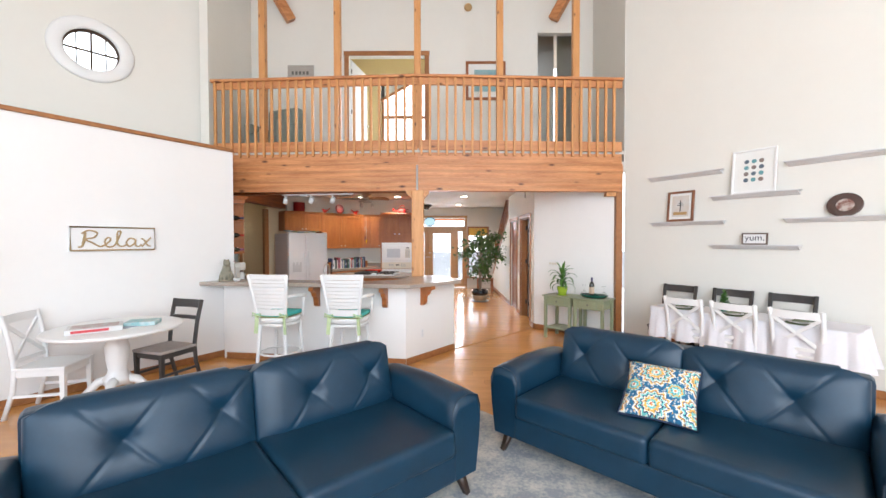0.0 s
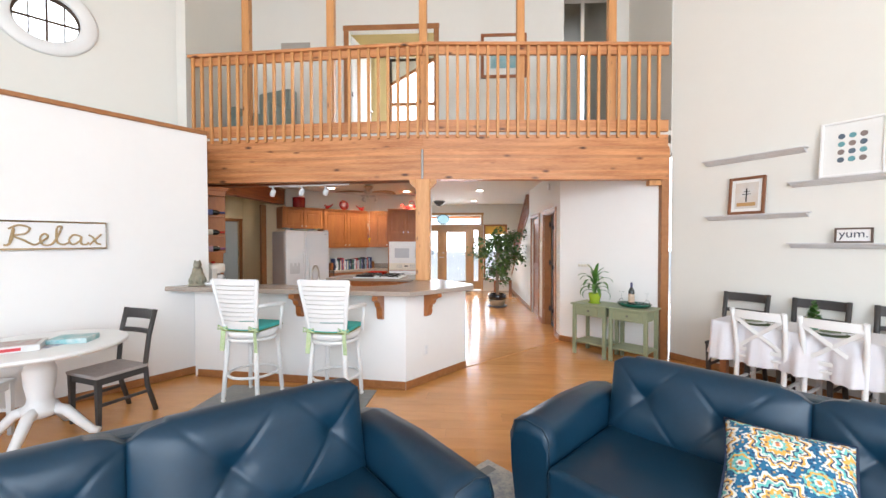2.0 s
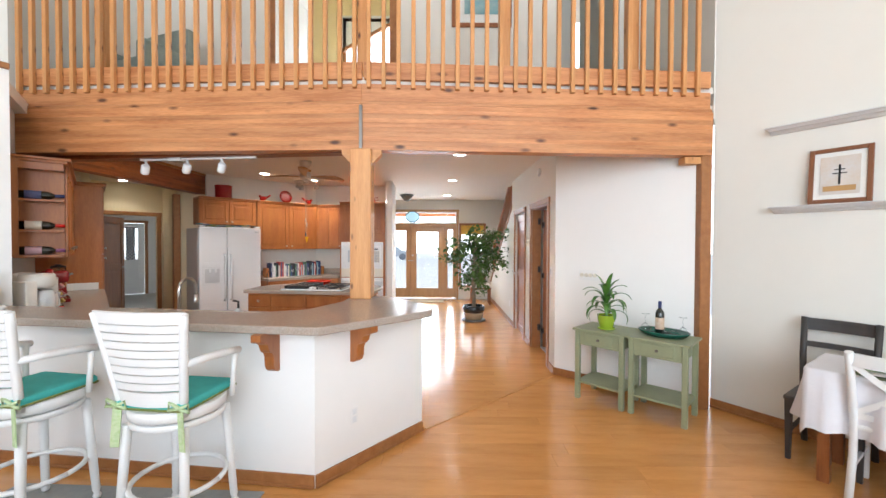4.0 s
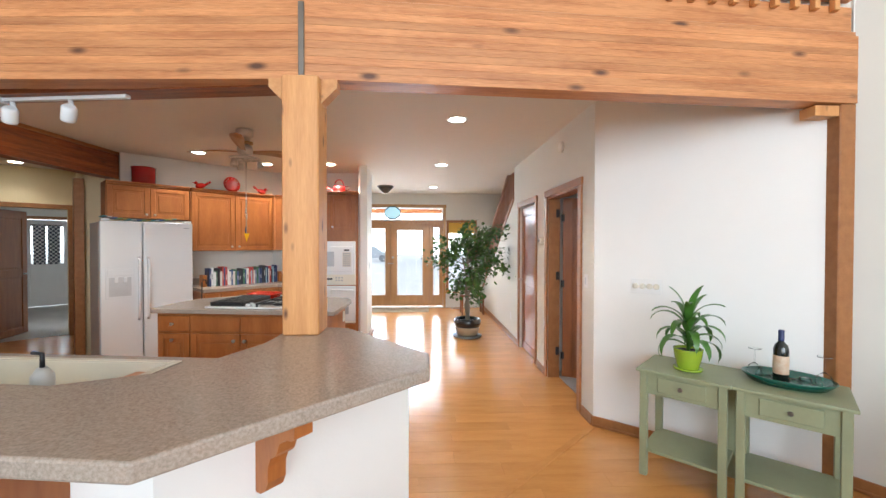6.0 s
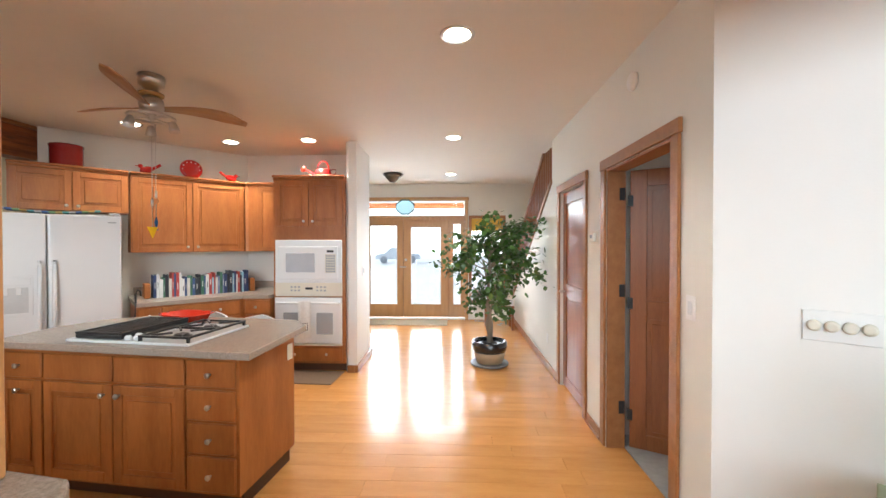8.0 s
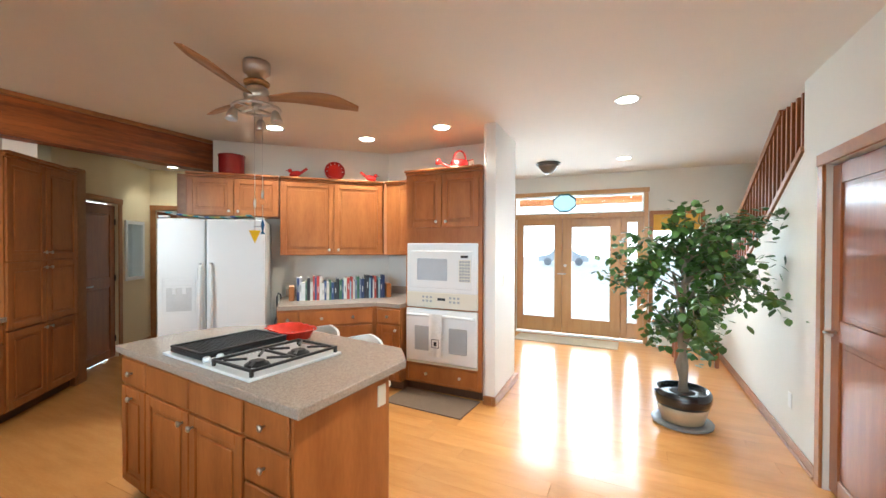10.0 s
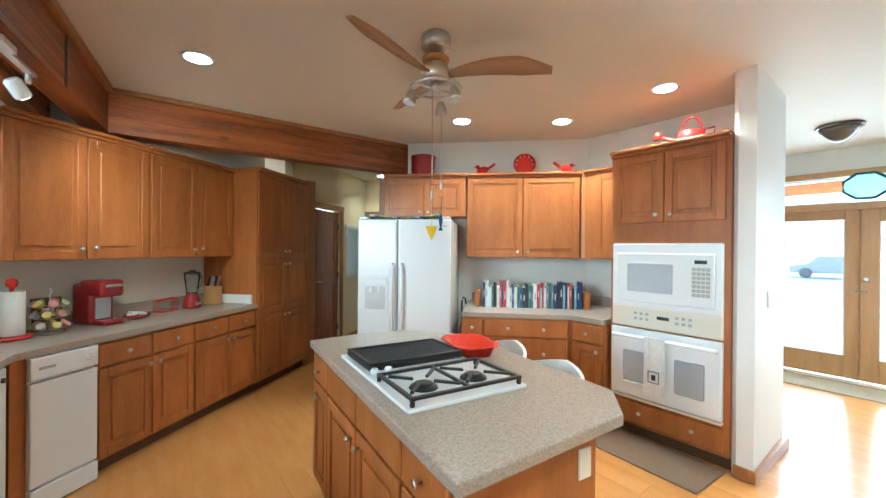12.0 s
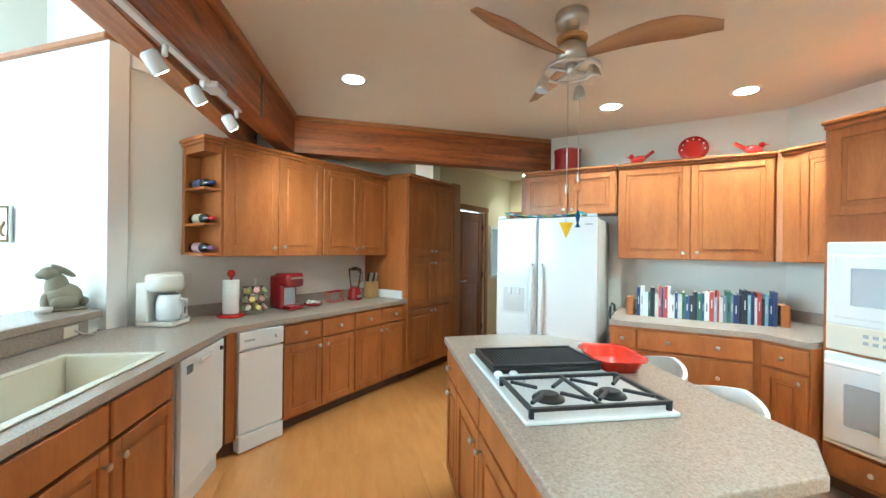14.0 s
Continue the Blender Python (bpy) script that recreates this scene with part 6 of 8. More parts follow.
for pts in ([(0.07, 0.05), (0.10, 0.06), (0.13, 0.20), (0.12, 0.10), (0.10, 0.05)], [(0.10, 0.19), (0.16, 0.225), (0.225, 0.20), (0.20, 0.15), (0.13, 0.13), (0.19, 0.09), (0.25, 0.05), (0.29, 0.07)],
            [(0.29, 0.07), (0.34, 0.12), (0.32, 0.15), (0.29, 0.11), (0.31, 0.05), (0.37, 0.06), (0.42, 0.17), (0.43, 0.22), (0.40, 0.20), (0.40, 0.08), (0.44, 0.05), (0.48, 0.07)],
            [(0.56, 0.13), (0.51, 0.14), (0.48, 0.09), (0.51, 0.05), (0.56, 0.09), (0.565, 0.13), (0.565, 0.06), (0.60, 0.05), (0.62, 0.07)],
            [(0.62, 0.14), (0.65, 0.12), (0.68, 0.06), (0.71, 0.05)], [(0.715, 0.15), (0.67, 0.10), (0.625, 0.045)]):
    part("letter_rope", tube(stroke(pts), 0.009, 6), ROPE, rs, "jute rope lettering")

# ---- bar stools ----
TEAL = mat("teal_cushion", (0.08, 0.47, 0.43), 0.85, vary=0.08, scale=10, bump=0.3, bump_scale=160)
GREEN_TIE = mat("green_ribbon", (0.42, 0.58, 0.25), 0.85, scale=60, color2=(0.65, 0.72, 0.5), vary=0.2)


def stool(m):
    t = thing("bar_stool", m, "white wooden bar stool with a teal cushion tied by green ribbons", "bar stool", "stools at the bar")
    part("seat", lathe([(0.20, 0.62), (0.225, 0.63), (0.23, 0.66), (0.225, 0.685)], 28), WHITE, t)
    part("seat_ring", lathe([(0.215, 0.585), (0.222, 0.59), (0.222, 0.615), (0.215, 0.618)], 28), WHITE, t)
    bm = boxes((-0.20, -0.2, 0.687, 0.20, 0.20, 0.735), bev=0.022, seg=3)
    part("cushion", bm, TEAL, t, smooth=True)
    part("cushion_edge", boxes((-0.203, -0.203, 0.688, 0.203, 0.203, 0.703), bev=0.006), mat("olive_edge", (0.24, 0.26, 0.06), 0.85), t, "olive underside")
    for sx in (-1, 1):
        for sy in (-1, 1):
            part("leg", lathe([(0.018, 0.0), (0.022, 0.015), (0.014, 0.03), (0.02, 0.05), (0.022, 0.3), (0.024, 0.6)], 12, m=Matrix.Translation((0.19 * sx, 0.19 * sy, 0)) @ pose(0, 0, 0, 3.2 * sy, -3.2 * sx, 0)), WHITE, t)
    hoop = [(0.195 * math.cos(radians(a)) * 1.15, 0.195 * math.sin(radians(a)) * 1.15, 0.25) for a in range(0, 361, 15)]
    part("foot_ring", tube(hoop, 0.014, 8), WHITE, t)
    # curved back: frame and slats
    rise = [(0.0, 0.66), (0.01, 0.78), (0.04, 1.0), (0.075, 1.19)]

    def back_pt(u, z):
        k = (z - 0.66) / 0.53
        half = 0.165 + 0.075 * k
        return (half * u, -0.195 - 0.085 * k - 0.035 * (1 - u * u) + 0.03, z)
    for sx in (-1, 1):
        part("back_post", tube([back_pt(sx, z) for z in (0.66, 0.78, 0.95, 1.1, 1.185)], 0.02, 8), WHITE, t)

    def rail(z0, z1):
        bm = bmesh.new()
        pr = None
        for i in range(13):
            u = -1 + i / 6
            a, b = back_pt(u, z0), back_pt(u, z1)
            cur = [bm.verts.new(v) for v in ((a[0], a[1] - 0.009, a[2]), (b[0], b[1] - 0.009, b[2]), (b[0], b[1] + 0.009, b[2]), (a[0], a[1] + 0.009, a[2]))]
            if pr:
                for k in range(4):
                    bm.faces.new((pr[k], pr[(k + 1) % 4], cur[(k + 1) % 4], cur[k]))
            else:
                bm.faces.new(cur)
            pr = cur
        bm.faces.new(pr[::-1])
        return bm
    part("top_rail", rail(1.135, 1.195), WHITE, t)
    part("lower_rail", rail(0.715, 0.79), WHITE, t)
    for i in range(8):
        part("slat", rail(0.80 + 0.042 * i, 0.836 + 0.042 * i), WHITE, t)
    for sx in (-1, 1):
        part("armrest", tube([back_pt(sx, 0.93), (sx * 0.23, -0.10, 0.935), (sx * 0.245, 0.06, 0.925), (sx * 0.24, 0.16, 0.91)], 0.02, 8), WHITE, t)
        part("arm_post", tube([(sx * 0.237, 0.13, 0.915), (sx * 0.225, 0.12, 0.66)], 0.015, 8), WHITE, t)
        x, y, z = back_pt(sx, 0.70)
        part("ribbon", bar((x, y - 0.025, 0.71), (x + 0.015 * sx, y - 0.03, 0.50), 0.006, 0.04), GREEN_TIE, t, "green tie ribbon")
        part("bow", tube([(x, y - 0.03, 0.715), (x - 0.05, y - 0.035, 0.74), (x - 0.055, y - 0.035, 0.705), (x, y - 0.03, 0.712), (x + 0.05, y - 0.035, 0.735), (x + 0.055, y - 0.035, 0.70), (x, y - 0.03, 0.71)], 0.009, 6), GREEN_TIE, t, "green ribbon bow")
    return t


st0 = stool(pose(-0.55, 5.78, 0.010, 0, 0, -7))
copy_thing(st0, pose(-1.40, 5.83, 0.010, 0, 0, -10))

# ---- rabbit, coffee things on the bar's end ----
rb = thing("rabbit_statue", pose(-2.37, 6.42, 1.05, 0, 0, 35), "grey stone rabbit statue sitting on the bar", "statue")
STONEGREY = mat("weathered_stone", (0.33, 0.30, 0.23), 0.9, scale=12, color2=(0.22, 0.21, 0.15), vary=0.2, bump=0.5, bump_scale=70)
bm = bmesh.new()
for c, r, rot in (((0, 0, 0.085), (0.075, 0.095, 0.09), 0), ((0, -0.03, 0.15), (0.055, 0.06, 0.085), 0), ((0, -0.06, 0.235), (0.042, 0.055, 0.045), 0), ((0, -0.10, 0.225), (0.025, 0.03, 0.025), 0),
                  ((-0.022, 0.0, 0.25), (0.014, 0.07, 0.02), 35), ((0.022, 0.0, 0.25), (0.014, 0.07, 0.02), 35), ((-0.06, 0.0, 0.05), (0.03, 0.07, 0.05), 0), ((0.06, 0.0, 0.05), (0.03, 0.07, 0.05), 0),
                  ((-0.03, -0.085, 0.05), (0.018, 0.02, 0.06), 0), ((0.03, -0.085, 0.05), (0.018, 0.02, 0.06), 0), ((0, 0.095, 0.05), (0.03, 0.03, 0.03), 0)):
    bmesh.ops.create_icosphere(bm, subdivisions=3, radius=1, matrix=Matrix.Translation(c) @ pose(0, 0, 0, -rot) @ Matrix.Diagonal((*r, 1)))
box(bm, -0.09, -0.11, 0.0, 0.09, 0.11, 0.02, 0.006)
part("figure", bm, STONEGREY, rb, smooth=True)
sc = thing("soap_dish", pose(-2.22, 6.40, 1.05), "small white dish on the bar", "dish")
part("dish", lathe([(0.035, 0), (0.045, 0.02), (0.045, 0.035), (0.03, 0.03)], 18), WHITE, sc)

CREAM = mat("cream_plastic", (0.76, 0.73, 0.67), 0.4, vary=0.02)
cm = thing("coffee_maker", pose(-2.50, 6.93, 0.912, 0, 0, 165), "white drip coffee maker with a thermal jug", "coffee maker")
part("base", boxes((-0.10, -0.13, 0, 0.10, 0.12, 0.03), bev=0.01, seg=2), CREAM, cm)
part("column", boxes((-0.10, 0.04, 0.03, 0.10, 0.12, 0.30), bev=0.01, seg=2), CREAM, cm)
part("brew_head", lathe([(0.10, 0.24), (0.115, 0.26), (0.115, 0.34), (0.10, 0.355)], 28, (0, -0.01, 0)), CREAM, cm)
jug = part("jug", lathe([(0.065, 0.032), (0.08, 0.05), (0.082, 0.15), (0.07, 0.2), (0.06, 0.215)], 24, (0, -0.045, 0)), APPL, cm)
part("handle", tube([(0, -0.12, 0.18), (0, -0.165, 0.18), (0, -0.165, 0.07), (0, -0.125, 0.06)], 0.012, 8), APPL, jug)
part("side_tank", boxes((0.11, -0.06, 0.0, 0.22, 0.11, 0.02), (0.115, -0.02, 0.02, 0.21, 0.10, 0.26), (0.11, -0.07, 0.26, 0.22, 0.11, 0.36), bev=0.012, seg=2), CREAM, cm)
wo = thing("wall_outlet", run((-0.15, 6.346), (-2.36, 6.624)) @ pose(1.98, 0, 0.955), "cream outlet with a plugged in cord on the splashback", "outlet")
part("plate", boxes((-0.055, -0.006, -0.033, 0.055, -0.001, 0.033), bev=0.002), BISQUE, wo)
part("cord", tube([(0.02, -0.01, 0.0), (0.03, -0.05, -0.02), (0.09, -0.07, -0.035)], 0.005), WHITE, wo)


def on_counter(s, d, deg=0.0):
    x, y = kit(s, d)
    return pose(x, y, 0.912, 0, 0, angle(kit(0, 0), kit(1, 0)) + deg)


pt = thing("paper_towel_holder", on_counter(0.245, 0.42), "paper towel roll on a red wooden holder", "paper towel")
part("base", lathe([(0.095, 0), (0.10, 0.01), (0.095, 0.022)], 28), RED, pt)
part("roll", lathe([(0.058, 0.024), (0.06, 0.03), (0.06, 0.285), (0.058, 0.29)], 28), mat("paper_white", (0.82, 0.80, 0.76), 0.9, bump=0.4, bump_scale=80), pt)
part("finial", lathe([(0.008, 0.29), (0.012, 0.31), (0.026, 0.325), (0.03, 0.345), (0.022, 0.365), (0.004, 0.372)], 16), RED, pt)
pk = thing("pod_carousel", on_counter(0.445, 0.42), "wire carousel full of coffee pods", "pod rack")
part("stand", tube([(0, 0, 0.0), (0, 0, 0.25), (0.02, 0, 0.27), (0, 0, 0.285)], 0.004), NICKEL, pk)
part("foot", lathe([(0.075, 0), (0.075, 0.006), (0.01, 0.01)], 20), NICKEL, pk)
PODS = [mat("pod_%s" % k, c, 0.5) for k, c in (("white", (0.8, 0.8, 0.76)), ("yellow", (0.7, 0.55, 0.15)), ("pink", (0.7, 0.35, 0.35)), ("green", (0.45, 0.55, 0.25)))]
for r in range(3):
    part("ring", tube([(0.07 * math.cos(radians(a)), 0.07 * math.sin(radians(a)), 0.03 + 0.07 * r) for a in range(0, 361, 24)], 0.0025, 5), NICKEL, pk)
    for i in range(7):
        a = radians(i * 51.4 + r * 20)
        part("coffee_pod", lathe([(0.016, 0), (0.022, 0.03), (0.026, 0.034), (0.02, 0.036)], 12, m=Matrix.Translation((0.062 * math.cos(a), 0.062 * math.sin(a), 0.035 + 0.07 * r)) @ pose(0, 0, 0, -50 * math.sin(a), 50 * math.cos(a), 0)), PODS[(i + r) % 4], pk)
wp = thing("coffee_plaque", on_counter(0.56, 0.605), "small dark picture of a coffee cup leaning on the wall", "picture")
part("panel", boxes((-0.09, -0.008, 0.0, 0.09, 0.008, 0.21), bev=0.002), mat("sepia_print", (0.09, 0.045, 0.025), 0.5, scale=14, color2=(0.2, 0.11, 0.06), vary=0.3), wp, m=pose(0, 0, 0, -6))
part("cup_print", boxes((-0.04, -0.02, 0.08, 0.03, -0.016, 0.14)), MATTE, wp, m=pose(0, 0, 0, -6))
DRED = mat("dark_red_plastic", (0.28, 0.012, 0.015), 0.2, vary=0.05, coat=0.5)
kg = thing("pod_coffee_machine", on_counter(0.765, 0.42), "dark red single cup coffee machine", "coffee machine")
part("body", boxes((-0.085, -0.02, 0.0, 0.085, 0.16, 0.30), bev=0.03, seg=3), DRED, kg, smooth=True)
part("head", boxes((-0.085, -0.12, 0.20, 0.085, 0.10, 0.325), bev=0.035, seg=3), DRED, kg, smooth=True)
part("drip_tray", boxes((-0.075, -0.13, 0.0, 0.075, -0.02, 0.035), bev=0.008), DRED, kg)
part("front_plate", boxes((-0.055, -0.027, 0.04, 0.055, -0.021, 0.19), bev=0.003), mat("silver_plate", (0.6, 0.62, 0.65), 0.3, 0.6), kg, "silver front plate")
part("lever", tube([(-0.06, -0.122, 0.28), (-0.04, -0.14, 0.285), (0.04, -0.14, 0.285), (0.06, -0.122, 0.28)], 0.008), NICKEL, kg)
cb = thing("chrome_basket", on_counter(1.03, 0.40), "low glass dish of sugar packets on the counter", "dish")
part("dish", lathe([(0.06, 0), (0.085, 0.01), (0.09, 0.03), (0.08, 0.012)], 24), DRED, cb)
for i in range(7):
    a = i * 0.9
    part("packet", boxes((-0.022, -0.012, 0, 0.022, 0.012, 0.016), bev=0.003), PODS[0], cb, m=pose(0.045 * math.cos(a), 0.045 * math.sin(a), 0.02 + 0.006 * (i % 3), 20, 0, i * 47))
bs = thing("wire_rack", on_counter(1.36, 0.46), "red wire napkin rack on the counter", "rack")
for i in range(5):
    part("wire", tube([(-0.09, -0.03 + 0.018 * i, 0.006), (-0.10, -0.03 + 0.018 * i, 0.10), (0.09, -0.03 + 0.018 * i, 0.11), (0.08, -0.03 + 0.018 * i, 0.006)], 0.003, 5), RED, bs)
part("foot", boxes((-0.09, -0.04, 0.0, 0.09, 0.05, 0.006)), RED, bs)
bl = thing("blender", on_counter(1.59, 0.42), "red based blender with a clear glass jar", "blender")
part("base", lathe([(0.075, 0), (0.08, 0.01), (0.07, 0.07), (0.055, 0.12), (0.05, 0.135)], 22), DRED, bl)
jarm = glass_mat("clear_jar_glass", (0.93, 0.95, 0.95), 1.25)
part("jar", lathe([(0.045, 0.137), (0.05, 0.15), (0.068, 0.31), (0.068, 0.315)], 22), jarm, bl, "clear glass jar")
part("lid", lathe([(0.07, 0.316), (0.07, 0.332), (0.03, 0.34), (0.03, 0.352)], 22), BLACK, bl)
part("handle", tube([(0.062, 0, 0.30), (0.11, 0, 0.29), (0.11, 0, 0.2), (0.055, 0, 0.18)], 0.009), jarm, bl)
part("button_row", boxes((-0.03, -0.078, 0.03, 0.03, -0.07, 0.05)), NICKEL, bl)
BLOCK = mat("beech_block", (0.50, 0.29, 0.11), 0.5, scale=4, stretch=(8, 8, 1), grain=0.2)
kb = thing("knife_block", on_counter(1.85, 0.43), "beech knife block full of black handled knives", "knife block")
part("block", boxes((-0.055, -0.07, 0.0, 0.055, 0.06, 0.18), bev=0.006), BLOCK, kb, m=pose(0, 0.0, 0.0))
for i in range(6):
    part("knife_handle", boxes((-0.01, -0.008, 0.0, 0.01, 0.008, 0.10), bev=0.003), BLACK if i % 2 else NICKEL, kb, m=pose(-0.036 + 0.036 * (i % 3), -0.03 + 0.05 * (i // 3), 0.18, 14))

# ---- books ----
pal = [(0.62, 0.6, 0.55), (0.02, 0.02, 0.03), (0.05, 0.09, 0.22), (0.72, 0.73, 0.74), (0.45, 0.06, 0.05), (0.7, 0.7, 0.68), (0.06, 0.16, 0.10), (0.03, 0.035, 0.05), (0.3, 0.5, 0.6), (0.16, 0.2, 0.32), (0.75, 0.73, 0.7), (0.03, 0.05, 0.14)]
BOOKM = [mat("book_cover_%s" % chr(97 + i), c, 0.5, vary=0.04) for i, c in enumerate(pal)]
PAGE = mat("book_pages", (0.72, 0.68, 0.58), 0.9)
rnd = random.Random(5)
bx = 0.18
i = 0
while bx < 1.12:
    w = rnd.uniform(0.014, 0.034)
    h = rnd.uniform(0.19, 0.265)
    d = rnd.uniform(0.15, 0.19)
    t = thing("book", run(BP, BQ) @ pose(bx, 0.36, 0.911), "hardback book standing in the row on the counter", "book", "books on the counter")
    part("cover", boxes((0, 0, 0, w, d, 0.004 + 0 * h), (0, 0, 0.004, 0.003, d, h), (w - 0.003, 0, 0.004, w, d, h), (0.003, 0, 0.004, w - 0.003, 0.003, h)), BOOKM[rnd.randrange(len(pal))], t)
    part("pages", boxes((0.003, 0.004, 0.004, w - 0.003, d - 0.004, h - 0.005)), PAGE, t)
    zz = h * rnd.uniform(0.3, 0.45)
    part("spine_title", boxes((w * 0.4, -0.0012, zz, w * 0.62, -0.0002, zz + h * 0.28)), BOOKM[(5, 1, 10)[i % 3]], t)
    bx += w + 0.0015
    i += 1
for x in (0.10, bx + 0.02):
    t = thing("bookend", run(BP, BQ) @ pose(x, 0.36, 0.911), "brown wooden bookend beside the books", "bookend", "bookends")
    part("block", boxes((0, 0, 0, 0.055, 0.15, 0.16), bev=0.006), CAB, t)
ub = thing("umbrella", pose(-2.06, 10.30, 0.0), "black folded umbrella beside the refrigerator", "umbrella")
part("canopy", lathe([(0.01, 0.05), (0.03, 0.3), (0.028, 0.75), (0.012, 0.8)], 10), BLACK, ub)
part("handle", tube([(0, 0, 0.0), (0, 0, 1.0), (0.02, 0, 1.04), (0.05, 0, 1.03), (0.055, 0, 0.98)], 0.009), BLACK, ub)

# ---- above the cabinets ----
CT = 2.271
can = thing("red_canister", pose(-2.83, 10.38, CT), "large red metal canister on top of the cabinets", "canister")
part("drum", lathe([(0.125, 0), (0.13, 0.01), (0.13, 0.19), (0.135, 0.195), (0.135, 0.215), (0.12, 0.22)], 28), DRED, can)


def bird(m):
    t = thing("bird_figure", m, "red metal bird figure on top of the cabinets", "figurine", "red birds")
    bm = bmesh.new()
    bmesh.ops.create_icosphere(bm, subdivisions=3, radius=1, matrix=Matrix.Translation((0, 0, 0.05)) @ pose(0, 0, 0, 0, -15) @ Matrix.Diagonal((0.065, 0.03, 0.038, 1)))
    bmesh.ops.create_icosphere(bm, subdivisions=2, radius=0.024, matrix=Matrix.Translation((-0.055, 0, 0.085)))
    bar((0.05, 0, 0.06), (0.13, 0, 0.12), 0.006, 0.03, bm)
    bar((-0.075, 0, 0.085), (-0.10, 0, 0.083), 0.007, 0.007, bm)
    bar((0, 0, 0.0), (0, 0, 0.03), 0.008, 0.03, bm)
    part("body", bm, RED, t, smooth=True)


UW = run((-2.38, 10.62), (-1.54, 11.46))
bird(UW @ pose(0.16, 0.12, CT))
bird(UW @ pose(1.02, 0.12, CT) @ pose(0, 0, 0, 0, 0, 180))
rp_ = thing("red_plate", UW @ pose(0.60, 0.20, CT), "red polka dot plate standing on the cabinets", "plate")
part("disc", lathe([(0.06, 0.0), (0.115, 0.014), (0.118, 0.018), (0.06, 0.006)], 32, m=Matrix.Translation((0, 0, 0.118)) @ pose(0, 0, 0, 80)), RED, rp_)
for k in range(12):
    a = radians(30 * k)
    part("dot", lathe([(0.007, 0), (0.006, 0.002)], 8, m=Matrix.Translation((0.09 * math.cos(a), -0.014, 0.118 + 0.09 * math.sin(a))) @ pose(0, 0, 0, 80)), WHITE, rp_)
wc = thing("watering_can", pose(-0.50, 11.23, 2.291, 0, 0, 5), "red metal watering can on the oven cabinet", "watering can")
part("body", lathe([(0.10, 0), (0.105, 0.01), (0.09, 0.085), (0.07, 0.10), (0.06, 0.10)], 26), RED, wc)
part("bail", tube([(0.07 * math.cos(radians(a)), 0, 0.09 + 0.11 * math.sin(radians(a))) for a in range(0, 181, 15)], 0.008), RED, wc)
part("rear_handle", tube([(0.09, 0, 0.03), (0.15, 0, 0.05), (0.15, 0, 0.10), (0.08, 0, 0.09)], 0.007), DRED, wc)
part("spout", tube([(-0.09, 0, 0.03), (-0.16, 0, 0.07), (-0.21, 0, 0.09)], 0.016, taper=0.01), RED, wc)
part("rose", lathe([(0.012, 0), (0.04, 0.035), (0.036, 0.045)], 16, m=Matrix.Translation((-0.205, 0, 0.085)) @ pose(0, 0, 0, 0, -60)), RED, wc)

# ---- ceiling fan, lights ----
fan = thing("ceiling_fan", pose(-1.05, 9.245, 0), "ceiling fan with three curved wooden blades and spot lamps", "ceiling fan")
part("canopy", lathe([(0.035, 2.55), (0.06, 2.60), (0.08, 2.61), (0.085, 2.66), (0.08, 2.678)], 24), NICKEL, fan)
part("collar", lathe([(0.05, 2.53), (0.075, 2.535), (0.078, 2.552), (0.04, 2.556)], 24), BLOCK, fan, "wooden collar")
part("motor", lathe([(0.04, 2.42), (0.07, 2.43), (0.078, 2.47), (0.07, 2.51), (0.045, 2.528)], 24), NICKEL, fan)
BLADE = mat("ash_blade", (0.42, 0.24, 0.12), 0.4, scale=3, stretch=(1, 8, 1), color2=(0.33, 0.17, 0.08), grain=0.2)
for a in (-78, 42, 162):
    bm = bmesh.new()
    pr = None
    for i in range(15):
        u = i / 14
        r = 0.07 + 0.57 * u
        half = 0.024 + 0.041 * math.sin(min(1, u * 1.15) * math.pi * 0.62) - 0.075 * max(0, u - 0.72) ** 1.1 * 2
        half = max(half, 0.012)
        cy = 0.13 * u * u - 0.05 * u
        z = 2.455 + 0.03 * math.sin(u * 2.6)
        cur = [bm.verts.new((r, cy + s * half, z + dz - s * half * 0.30)) for s, dz in ((-1, 0), (1, 0), (1, 0.008), (-1, 0.008))]
        if pr:
            for k in range(4):
                bm.faces.new((pr[k], pr[(k + 1) % 4], cur[(k + 1) % 4], cur[k])).smooth = k in (0, 2)
        else:
            bm.faces.new(cur)
        pr = cur
    bm.faces.new(pr[::-1])
    part("blade", bm, BLADE, fan, "curved ash wood blade", m=pose(0, 0, 0, 0, 0, a))
part("lamp_ring", tube([(0.14 * math.cos(radians(a)), 0.14 * math.sin(radians(a)), 2.385) for a in range(0, 361, 15)], 0.009, 8), NICKEL, fan)
part("stem", lathe([(0.012, 2.36), (0.03, 2.37), (0.03, 2.42)], 16), NICKEL, fan)
part("ring_arm", boxes((-0.14, -0.008, 2.38, 0.14, 0.008, 2.39), (-0.008, -0.14, 2.38, 0.008, 0.14, 2.39)), NICKEL, fan)
for a in (10, 130, 250):
    x, y = 0.15 * math.cos(radians(a)), 0.15 * math.sin(radians(a))
    s = part("lamp_shade", lathe([(0.036, 0.0), (0.034, 0.02), (0.024, 0.06), (0.014, 0.075)], 16, m=Matrix.Translation((x, y, 2.285)) @ pose(0, 0, 0, 12 * math.sin(radians(a)), -12 * math.cos(radians(a)))), NICKEL, fan, "nickel spot shade")
pc = thing("pull_chain", pose(-1.05, 9.245, 0), "fan pull chains with glass and wooden charms", "pull chain")
